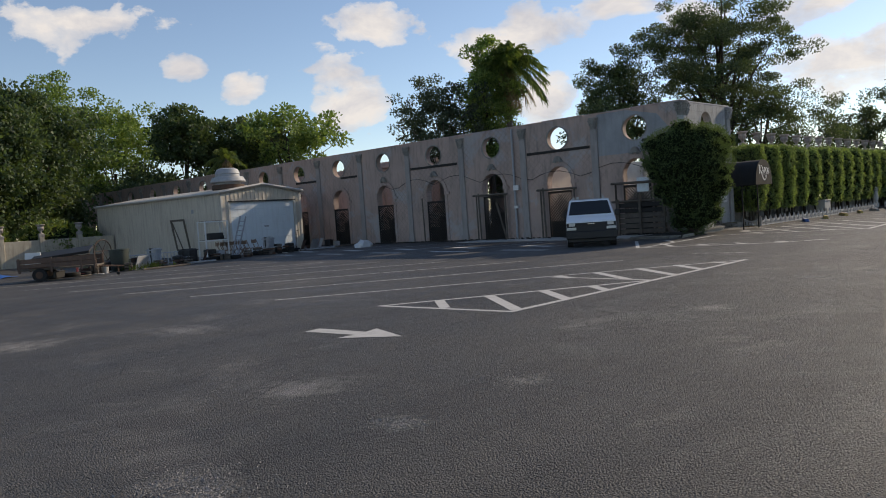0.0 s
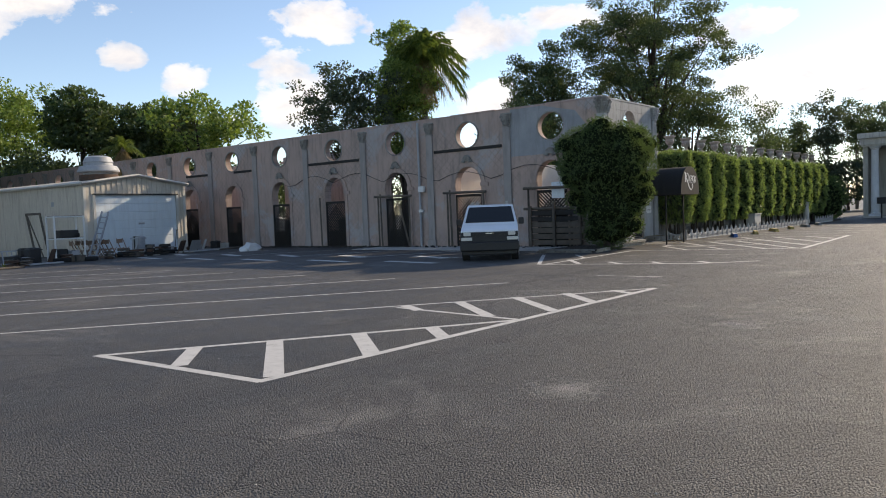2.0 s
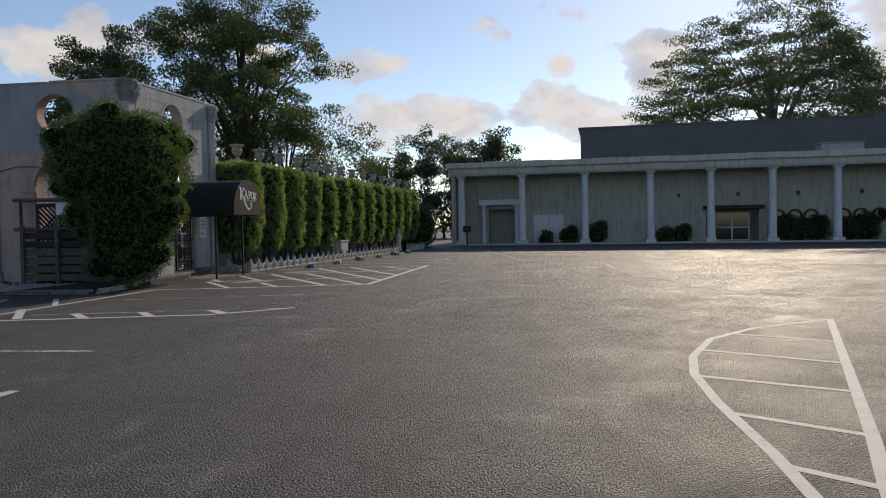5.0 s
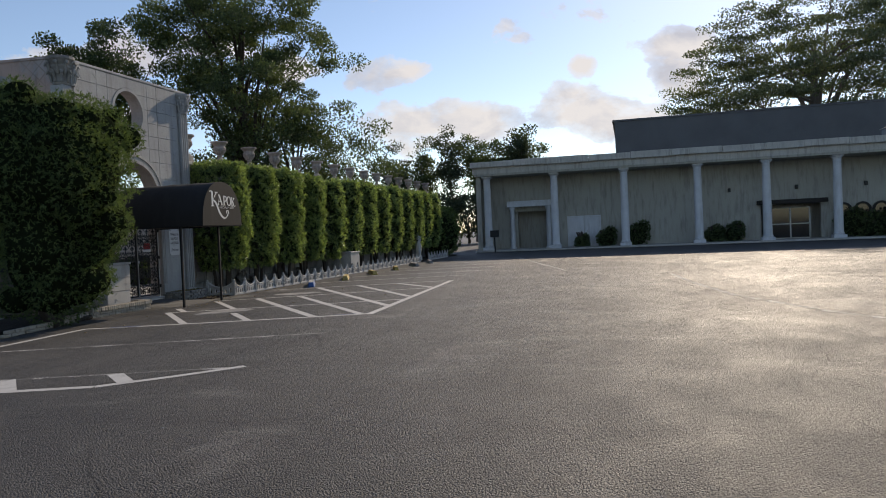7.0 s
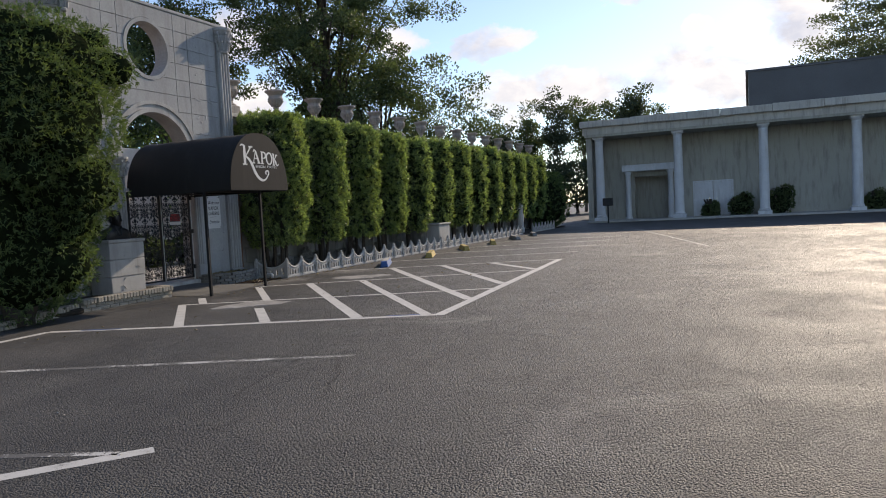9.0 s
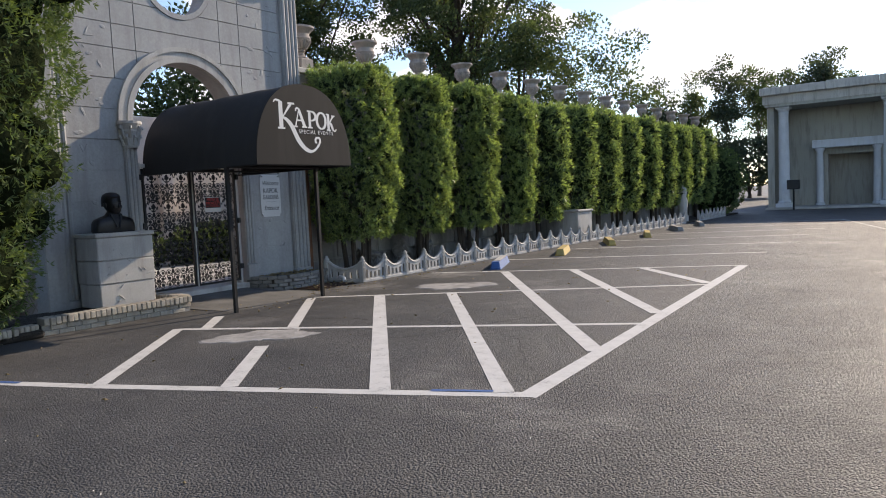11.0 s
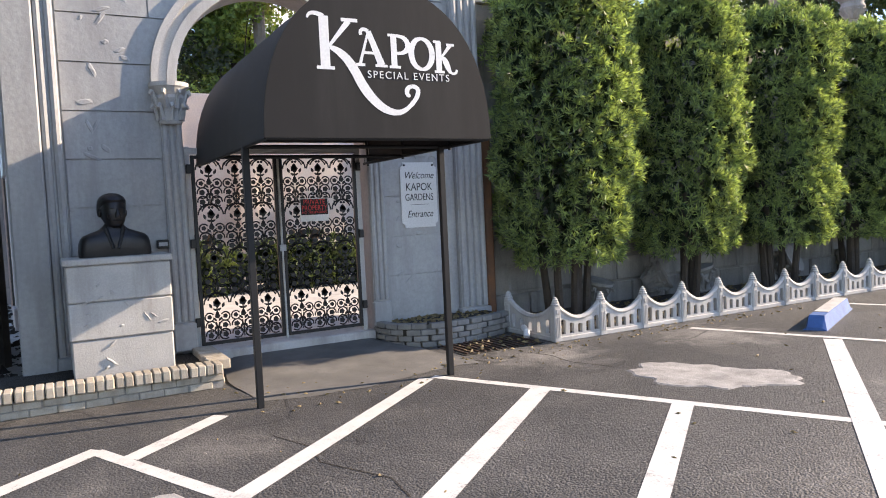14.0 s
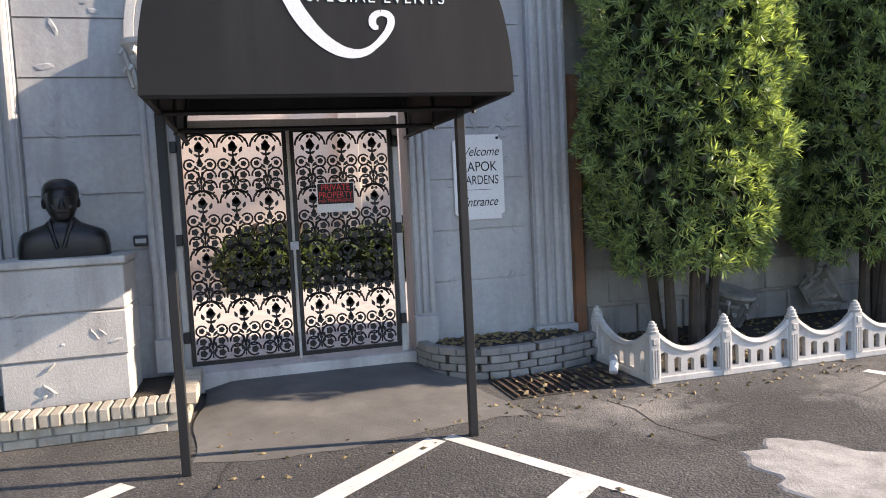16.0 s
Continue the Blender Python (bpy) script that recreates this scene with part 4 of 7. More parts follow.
# ---- clipped podocarpus hedge ----
def rounded_box_points(n, rng, hx, hy, z0, z1, power=2.7, wob=0.10):
    """Points and normals over a clipped upright column: flat head, upright uneven sides, drawn in at the foot."""
    m = int(n * 0.86)
    a = rng.uniform(0, 2 * math.pi, n)
    c, sn = np.cos(a), np.sin(a)
    rad = ((np.abs(c) / hx) ** power + (np.abs(sn) / hy) ** power) ** (-1 / power)
    u = rng.random(n)
    z = z0 + (z1 - z0) * u
    prof = np.where(u > 0.94, 1 - 2.2 * (u - 0.94), 1.0) * np.where(u < 0.22, 0.62 + 0.38 * np.sqrt(np.clip(u / 0.22, 0, 1)), 1.0)
    prof *= 1 + wob * np.sin(z * 4.3 + 2.1 * sn + a) * np.sin(a * 3 + z * 1.7) + 0.5 * wob * np.sin(z * 9.1 + a * 5)
    cap = np.arange(n) >= m
    k = np.where(cap, np.sqrt(rng.random(n)), 1.0)
    z = np.where(cap, z1 - 0.12 * k ** 2 + 0.05 * np.sin(a * 4 + k * 6), z)
    prof = np.where(cap, 0.93, prof)
    p = np.stack([c * rad * prof * k, sn * rad * prof * k, z], 1)
    nn = np.stack([c / hx, sn / hy, np.where(u > 0.94, 0.8, np.where(u < 0.15, -0.4, 0.1))], 1)
    nn[cap] = np.stack([0.4 * c * k, 0.4 * sn * k, np.ones(n)], 1)[cap]
    nn /= np.linalg.norm(nn, axis=1)[:, None]
    p += nn * (rng.normal(0, 0.05, (n, 1)) + 0.07 * np.sin(p[:, 2:] * 7.3 + a[:, None] * 3) * np.sin(a[:, None] * 6 - p[:, 2:] * 4.1))
    return p, nn


def hedge_meshes(seed, tufts, leaves, ln, wd):
    rng = np.random.default_rng(seed)
    p, nn = rounded_box_points(tufts, rng, 0.74, 0.88, 0.75, 3.98, 2.05, 0.12)
    top = nn.copy()
    top[:, 2] += 0.35
    outer = leaf_cloud("foliage", p, top, rng, leaves, ln, wd, leaf_hedge, 0.85)
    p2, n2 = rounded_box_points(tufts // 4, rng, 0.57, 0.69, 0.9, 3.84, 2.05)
    # dark inner leaves stand in for the shade between the outer tufts
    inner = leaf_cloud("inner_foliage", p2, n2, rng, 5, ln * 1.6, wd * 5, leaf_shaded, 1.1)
    stems = []
    for i in range(5):
        stem = bmesh.new()
        a, b = rng.uniform(-0.25, 0.25, 2)
        tube(stem, (a * 0.6, b, 0.0), (a * 1.2, b * 1.5, 1.7), 0.06, 0.035, 7)
        stems.append(mesh_of("stem", stem, bark))
    return outer, inner, stems


near_sets = [hedge_meshes(11, 2900, 26, 0.105, 0.0074), hedge_meshes(12, 2900, 26, 0.105, 0.0074)]
far_sets = [hedge_meshes(21, 1900, 9, 0.15, 0.014), hedge_meshes(22, 1900, 9, 0.15, 0.014)]
for k in range(13):
    sets = near_sets if k < 4 else far_sets
    outer, inner, stem = sets[k % 2]
    rr = random.Random(k)
    h = thing("clipped_hedge_tree", "tall clipped podocarpus tree in the hedge row", "tree", pose(-14.33, 37.97 + 1.97 * k, 0, 0, 0, 180 * (k // 2 % 2)) @ Matrix.Diagonal((1.0, (0.88 if k == 0 else 0.82) * rr.uniform(0.96, 1.03), rr.uniform(0.975, 1.02), 1)), "hedge row")
    part("foliage", outer, None, h)
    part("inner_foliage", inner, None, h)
    for one in stem:
        part("stem", one, None, h, "bare brown stem")

# far end of the hedge: one broad clump
def bush(name, label, x, y, lobes, tufts, leaves, ln, wd, mat, seed, spread=0.8, core=True, extra=0):
    """lobes: (cx, cy, cz, rx, ry, rz) round the foot of the plant."""
    rng = np.random.default_rng(seed)
    lobes = list(lobes)
    for _ in range(extra):
        b = lobes[rng.integers(0, 11)]
        d = rng.normal(0, 1, 3)
        d /= np.linalg.norm(d)
        r = rng.uniform(0.22, 0.40)
        lobes.append((b[0] + d[0] * b[3] * 0.95, b[1] + d[1] * b[4] * 0.95, max(0.4, b[2] + d[2] * b[5] * 0.95), r, r, r * 0.85))
    area = np.array([a[3] * a[4] + a[4] * a[5] for a in lobes])
    pts, nrm = [], []
    for lobe, share in zip(lobes, area / area.sum()):
        c, r = np.array(lobe[:3]), np.array(lobe[3:])
        d = rng.normal(0, 1, (int(tufts * share), 3))
        d /= np.linalg.norm(d, axis=1)[:, None]
        p = c + d * r * (1 + 0.07 * np.sin(d[:, :1] * 9 + seed) * np.sin(d[:, 2:] * 8 + d[:, 1:2] * 7)) + rng.normal(0, 0.04, d.shape)
        inside = np.zeros(len(p), bool)
        for other in lobes:
            if other is not lobe:
                inside |= (((p - np.array(other[:3])) / (np.array(other[3:]) * 0.86)) ** 2).sum(1) < 1
        keep = ~inside & (p[:, 2] > 0.05)
        pts.append(p[keep])
        nrm.append((d / r)[keep])
    pts, nrm = np.concatenate(pts), np.concatenate(nrm)
    nrm /= np.linalg.norm(nrm, axis=1)[:, None]
    b = thing(name, label, "bush", pose(x, y, 0))
    part("foliage", leaf_cloud("foliage", pts, nrm, rng, leaves, ln, wd, mat, spread), None, b)
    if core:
        # solid near-black lobes inside the foliage: shade as colour, no twigs modelled
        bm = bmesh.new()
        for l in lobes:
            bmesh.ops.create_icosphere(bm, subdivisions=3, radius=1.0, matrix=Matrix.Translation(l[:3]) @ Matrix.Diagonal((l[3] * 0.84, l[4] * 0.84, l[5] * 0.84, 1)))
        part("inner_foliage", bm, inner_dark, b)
    bm = bmesh.new()
    for i in range(4):
        tube(bm, (rng.uniform(-0.2, 0.2), rng.uniform(-0.2, 0.2), 0), (rng.uniform(-0.5, 0.5), rng.uniform(-0.5, 0.5), 1.2), 0.09, 0.06, 7)
    part("trunk", bm, bark, b)
    return b


bush("broad_hedge_tree", "broad dark clipped tree at the hedge end", -14.3, 64.3, [(0, 0, 1.6, 1.2, 1.7, 1.7), (0.1, 1.4, 1.7, 1.1, 1.2, 1.6)], 1500, 8, 0.17, 0.02, leaf_bush, 31)
bush("round_juniper", "large dark round-headed clipped juniper by the gate wall", -13.62, 30.18, [
    (0, 0, 3.2, 1.82, 1.62, 1.25), (0.5, 0.35, 3.9, 1.1, 1.05, 0.9), (-0.75, -0.3, 3.8, 1.05, 1.0, 0.95), (0.75, -0.4, 3.5, 0.95, 0.85, 0.9), (0.1, -0.6, 4.05, 0.9, 0.8, 0.7),
    (0.0, 0.1, 1.5, 0.98, 0.95, 1.5), (0.6, 0.3, 2.3, 0.75, 0.7, 0.8), (-0.7, 0.1, 2.15, 0.7, 0.7, 0.85), (0.25, -0.55, 1.9, 0.7, 0.55, 1.0), (0.45, 0.45, 1.1, 0.55, 0.5, 0.8), (-1.25, 0.3, 2.95, 0.75, 0.65, 0.5)],
    30000, 6, 0.075, 0.0085, leaf_bush, 32, 0.75, extra=75)
for i, (x, y, sc) in enumerate(((-3.6, 72.2, 0.8), (-1.4, 72.1, 1.0), (3.9, 72.3, 0.7), (12.6, 72.3, 1.15), (13.7, 72.3, 1.0), (14.9, 72.3, 1.1), (17.1, 72.3, 1.0), (18.3, 72.3, 1.2), (21.5, 72.3, 1.0), (-5.4, 72.4, 0.55), (5.2, 72.4, 0.8))):
    bush("round_shrub", "dark rounded shrub against the tan wall", x, y, [(0, 0, 0.75 * sc, 0.8 * sc, 0.6, 0.8 * sc), (0.35 * sc, 0.05, 1.3 * sc, 0.5 * sc, 0.4, 0.5 * sc)], 420, 7, 0.16, 0.03, leaf_oak, 60 + i)

# ---- scalloped concrete border fence ----
def fence_panel_bm(w=0.575):
    bm = bmesh.new()
    n = 10
    up = [(x, 0.25 + 0.14 * (2 * x / w) ** 2) for x in [-w / 2 + w * i / n for i in range(n + 1)]]
    outer = [(-w / 2, 0.0), (w / 2, 0.0)] + up[::-1]
    slots = []
    for i in range(5):
        c = -w / 2 + w * (i + 0.5) / 5
        top = 0.165 + 0.10 * (2 * c / w) ** 2
        slots.append([(c - 0.03, 0.075), (c + 0.03, 0.075), (c + 0.03, top), (c, top + 0.014), (c - 0.03, top)])
    plate(bm, outer, slots, 0.04, Matrix.Translation((0, -0.02, 0)))
    for (x0, z0), (x1, z1) in zip(up, up[1:]):
        tube(bm, (x0, 0, z0 - 0.015), (x1, 0, z1 - 0.015), 0.033, 0.033, 6)
    box(bm, -w / 2, -0.03, 0, w / 2, 0.03, 0.055, 0.008)
    return bm


def fence_post_bm():
    bm = bmesh.new()
    box(bm, -0.045, -0.04, 0, 0.045, 0.04, 0.40, 0.01)
    for i in (-1, 0, 1):
        box(bm, -0.006 + 0.022 * i, -0.048, 0.06, 0.006 + 0.022 * i, -0.04, 0.27)
    lathe(bm, [(0.05, 0.40), (0.052, 0.415), (0.04, 0.42), (0.042, 0.44), (0.032, 0.445), (0.034, 0.465), (0.022, 0.47), (0.018, 0.485), (0.006, 0.49)], 10)
    box(bm, -0.024, -0.052, 0.31, 0.024, -0.04, 0.36, 0.004)
    return bm


fence = thing("border_fence", "low scalloped white concrete border fence", "fence")
pan_me = mesh_of("fence_panel", fence_panel_bm(), pale_stone, True)
pst_me = mesh_of("fence_post", fence_post_bm(), pale_stone, True)
FP = 0.635
for k in range(42):
    y = 37.08 + FP * k
    if y < 57 or y > 58.2:
        part("fence_post", pst_me, None, fence, m=pose(-13.46, y, 0, 0, 0, 90))
        if k < 41 and not 56.5 < y < 58.2:
            part("fence_panel", pan_me, None, fence, m=pose(-13.46, y + FP / 2, 0, 0, 0, 90))
corner_panels = mesh_of("fence_panel", fence_panel_bm(0.82), pale_stone, True)
part("fence_panel", corner_panels, None, fence, m=pose(-13.91, 37.08, 0))
part("fence_post", pst_me, None, fence, m=pose(-14.36, 37.08, 0))
# planting beds
tagged(part("mulch_bed", boxes((-15.05, 37.12, 0, -13.5, 66, 0.07), bev=0.02), soil), "dark mulch bed under the hedge", "ground", kind="structure")

# ---- white utility box, statue and wheel stops ----
ub = thing("utility_box", "pale painted utility box beside the hedge", "box", pose(-13.8, 47.2, 0))
part("cabinet", boxes((-0.25, -0.5, 0, 0.25, 0.5, 0.9), bev=0.02), pale_stone, ub)
part("lid", boxes((-0.29, -0.54, 0.9, 0.29, 0.54, 0.96), bev=0.015), pale_stone, ub)
bm = bmesh.new()
lathe(bm, [(0.22, 0), (0.22, 0.3), (0.18, 0.32), (0.17, 0.5), (0.2, 0.9), (0.14, 1.1), (0.19, 1.3), (0.17, 1.42), (0.07, 1.5), (0.07, 1.55), (0.11, 1.62), (0.11, 1.72), (0.05, 1.8)], 14)
tagged(part("garden_statue", bm, pale_stone, m=pose(-13.75, 57.5, 0), smooth=True), "pale stone garden statue at the hedge gap", "statue")


def wheel_stop(y, mat, label):
    bm = bmesh.new()
    pts = [(-0.12, 0), (0.12, 0), (0.075, 0.15), (-0.075, 0.15)]
    ends = []
    for yy, k in ((-0.86, 0.0), (-0.74, 1.0), (0.74, 1.0), (0.86, 0.0)):
        ends.append([bm.verts.new((x, yy, z if k else min(z, 0.03))) for x, z in pts])
    for a, b in zip(ends, ends[1:]):
        for i in range(4):
            bm.faces.new((a[i], a[(i + 1) % 4], b[(i + 1) % 4], b[i]))
    bm.faces.new(ends[0])
    bm.faces.new(ends[-1][::-1])
    w = thing("wheel_stop", label, "wheel stop", pose(-12.45, y, 0, 0, 0, 24 + random.Random(int(y)).uniform(-4, 4)), "wheel stops along the hedge")
    part("bar", bm, mat, w)
    return w


ws = wheel_stop(40.3, blue_paint, "scuffed blue and white concrete wheel stop")
part("worn_top", boxes((-0.07, -0.5, 0.151, 0.07, 0.73, 0.156)), pale_stone, ws, "worn white top")
wheel_stop(43.35, yellow_paint, "scuffed yellow concrete wheel stop")
wheel_stop(46.3, yellow_paint, "scuffed yellow concrete wheel stop")
for k, y in enumerate((49.4, 52.3, 55.2)):
    wheel_stop(y, concrete if k else yellow_paint, "weathered grey concrete wheel stop" if k else "dull yellow concrete wheel stop")

# ---- entrance canopy ----
CX0, CX1 = -12.22, -14.86
CY, CW, CB, CH = 34.625, 0.925, 2.05, 1.14
canopy = thing("entrance_canopy", "black barrel-vaulted canvas canopy over the gate", "canopy", pose(0, 0, 0))


def vault(n=28, k=1.0):
    pts = []
    for i in range(n + 1):
        a = math.pi * i / n
        c, sn = math.cos(a), math.sin(a)
        pts.append((CY + CW * k * math.copysign(abs(c) ** 0.86, c), CB + CH * k * abs(sn) ** 0.92))
    return pts


def shell(bm, x0, x1, thick=0.02):
    o, i = vault(), [(y, z - thick) if z > CB + 0.01 else (y + (thick if y < CY else -thick), z) for y, z in vault()]
    steps = 8
    rows_o = [[bm.verts.new((x0 + (x1 - x0) * s / steps, y, z - 0.012 * math.sin(math.pi * s / 2) ** 2 * (z - CB))) for y, z in o] for s in range(steps + 1)]
    rows_i = [[bm.verts.new((x0 + (x1 - x0) * s / steps, y, z - 0.012 * math.sin(math.pi * s / 2) ** 2 * (z - CB))) for y, z in i] for s in range(steps + 1)]
    for rows, flip in ((rows_o, False), (rows_i, True)):
        for a, b in zip(rows, rows[1:]):
            for j in range(len(a) - 1):
                q = (a[j], a[j + 1], b[j + 1], b[j])
                bm.faces.new(q[::-1] if flip else q)


bm = bmesh.new()
shell(bm, CX0, CX1)
part("canvas_vault", bm, canvas, canopy, "taut black canvas vault", smooth=True)
bm = bmesh.new()
FACE = Matrix(((0, -1, 0, CX0 + 0.004), (1, 0, 0, 0), (0, 0, 1, 0), (0, 0, 0, 1)))
plate(bm, vault()[::-1], [], 0.012, FACE)
front = part("front_panel", bm, canvas_face, canopy, "flat charcoal front panel with white lettering")
bm = bmesh.new()
plate(bm, [(y, max(z, 2.28)) for y, z in vault()][::-1], [], 0.012, Matrix(((0, -1, 0, CX1 + 0.07), (1, 0, 0, 0), (0, 0, 1, 0), (0, 0, 0, 1))))
part("back_panel", bm, canvas, canopy, "black canvas back panel")
rails = [((CX0 - 0.02, CY - CW + 0.02, CB), (CX0 - 0.02, CY + CW - 0.02, CB)), ((CX0 - 0.02, CY - CW + 0.02, CB), (CX1, CY - CW + 0.02, CB)), ((CX0 - 0.02, CY + CW - 0.02, CB), (CX1, CY + CW - 0.02, CB)),
         ((-12.88, CY - CW + 0.02, CB), (-12.88, CY + CW - 0.02, CB)), ((-13.85, CY - CW + 0.02, CB), (-13.85, CY + CW - 0.02, CB))]
for a, b in rails:
    bm = bmesh.new()
    tube(bm, a, b, 0.016, 0.016, 8)
    part("frame_tube", bm, black_paint, canopy, "black steel frame tube")
for xx in (-12.88, -13.85, -14.75):
    bm = bmesh.new()
    v = [(y, z - 0.03) for y, z in vault(20, 0.985)]
    for (y0, z0), (y1, z1) in zip(v, v[1:]):
        tube(bm, (xx, y0, z0), (xx, y1, z1), 0.014, 0.014, 6)
    part("frame_hoop", bm, black_paint, canopy, "black steel frame hoop")
for y in (33.72, 35.44):
    bm = boxes((-12.906, y - 0.026, 0.0, -12.854, y + 0.026, CB), bev=0.004)
    part("post", bm, black_paint, canopy, "square black steel post")


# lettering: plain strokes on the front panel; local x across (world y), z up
def sweep(bm, pts, widths, m, y=-0.006):
    rows = []
    for i, (x, z) in enumerate(pts):
        ax, az = pts[max(0, i - 1)]
        bx, bz = pts[min(len(pts) - 1, i + 1)]
        d = Vector((bx - ax, bz - az))
        d.normalize()
        w = widths[i] / 2 if isinstance(widths, (list, tuple)) else widths / 2
        rows.append((bm.verts.new(m @ Vector((x - d.y * w, y, z + d.x * w))), bm.verts.new(m @ Vector((x + d.y * w, y, z - d.x * w)))))
    for a, b in zip(rows, rows[1:]):
        bm.faces.new((a[0], a[1], b[1], b[0]))


def bez(p0, p1, p2, p3, n=14):
    out = []
    for i in range(n + 1):
        t = i / n
        out.append(tuple(p0[j] * (1 - t) ** 3 + 3 * p1[j] * t * (1 - t) ** 2 + 3 * p2[j] * t * t * (1 - t) + p3[j] * t ** 3 for j in (0, 1)))
    return out


L0, LB = CY - CW, CB          # panel's left foot
UM = 1.85 / 637.0


def px(x, y):
    return (L0 + (x - 143) * UM, LB + (392 - y) * UM)


LM = Matrix(((0, -1, 0, CX0 + 0.004), (1, 0, 0, 0), (0, 0, 1, 0), (0, 0, 0, 1)))
bm = bmesh.new()
def stroke(pts, w, lift=0.0):
    sweep(bm, [px(*p) for p in pts], [v * UM for v in w] if isinstance(w, (list, tuple)) else w * UM, LM, -0.0012 - 0.35 * lift)


# tall initial with its long swash
stroke([(306, 92), (306, 219)], 25)
stroke([(283, 219), (330, 219)], 8, 0.0003)
stroke(bez((306, 94), (292, 88), (270, 80), (264, 100), 8), [12, 12, 11, 11, 10, 9, 8, 7, 5], 0.0006)
stroke([(312, 172), (372, 100)], [6, 15], 0.0009)
stroke([(352, 98), (396, 98)], 9, 0.0012)
stroke(bez((320, 168), (352, 178), (372, 200), (392, 240), 12), [10, 13, 16, 18, 20, 21, 22, 23, 24, 25, 25, 25, 25], 0.0015)
stroke(bez((392, 240), (426, 308), (486, 346), (526, 314), 16), [25, 26, 26, 26, 25, 24, 23, 22, 21, 20, 18, 17, 15, 14, 13, 12, 11], 0.0015)
stroke(bez((526, 314), (560, 288), (572, 256), (541, 256), 12), [11, 11, 12, 12, 12, 13, 13, 13, 13, 12, 12, 11, 10], 0.0018)
stroke(bez((541, 256), (520, 259), (523, 284), (536, 281), 8), [10, 11, 12, 13, 13, 13, 12, 10, 6], 0.0021)
# A
stroke([(424, 122), (398, 206)], [6, 8])
stroke([(424, 122), (458, 206)], [15, 20], 0.0003)
stroke([(410, 176), (446, 176)], 7, 0.0006)
stroke([(386, 207), (412, 207)], 7, 0.0009)
stroke([(440, 207), (474, 207)], 7, 0.0012)
stroke(bez((424, 122), (410, 112), (398, 120), (404, 132), 6), 9, 0.0015)
# P
stroke([(494, 126), (494, 208)], 17)
stroke([(480, 208), (512, 208)], 7, 0.0003)
stroke([(478, 127), (500, 127)], 7, 0.0006)
stroke(bez((496, 128), (548, 122), (548, 178), (498, 172), 14), [7, 8, 9, 11, 13, 14, 15, 16, 15, 14, 13, 11, 9, 8, 7], 0.0009)
# O
stroke([(575 + 31 * math.cos(2 * math.pi * i / 28), 170 - 40 * math.sin(2 * math.pi * i / 28)) for i in range(29)], [8 + 9 * abs(math.cos(2 * math.pi * i / 28)) for i in range(29)])
# K
stroke([(626, 134), (626, 214)], 17)
stroke([(612, 214), (642, 214)], 7, 0.0003)
stroke([(610, 135), (632, 135)], 7, 0.0006)
stroke([(630, 180), (662, 142)], [5, 11], 0.0009)
stroke([(650, 141), (674, 141)], 7, 0.0012)
stroke(bez((634, 176), (650, 178), (652, 212), (664, 216), 8), [8, 12, 15, 17, 17, 16, 13, 10, 7], 0.0015)
stroke(bez((664, 216), (674, 220), (680, 214), (680, 206), 6), 7, 0.0018)
part("white_emblem", bm, sign_white, front, "white painted name emblem")


def text_mesh(name, body, size, mat, m, extrude=0.0008, shear=0.0, spacing=1.0, sx=1.0):
    cu = bpy.data.curves.new(name, "FONT")
    cu.body, cu.size, cu.extrude, cu.align_x, cu.align_y, cu.shear, cu.space_character = body, size, extrude, "CENTER", "CENTER", shear, spacing
    tmp = new(name, cu)
    me = bpy.data.meshes.new_from_object(tmp.evaluated_get(bpy.context.evaluated_depsgraph_get()))
    bpy.data.objects.remove(tmp)
    me.materials.clear()
    me.materials.append(mat)
    return me, m @ Matrix.Diagonal((sx, 1, 1, 1))


def lettering(body, size, mat, y, z, parent, x=0.0, shear=0.0, spacing=1.0, sx=1.0, label=""):
    """Words on a face that looks along +x."""
    m = Matrix(((0, 0, 1, x), (1, 0, 0, y), (0, 1, 0, z), (0, 0, 0, 1)))
    me, mm = text_mesh("lettering", body, size, mat, m, shear=shear, spacing=spacing, sx=sx)
    part("lettering", me, None, parent, label, mm)


cx, cz = px(536, 231)
lettering("SPECIAL EVENTS", 0.078, sign_white, cx, cz, front, CX0 + 0.0062, spacing=1.25, label="white lettering")

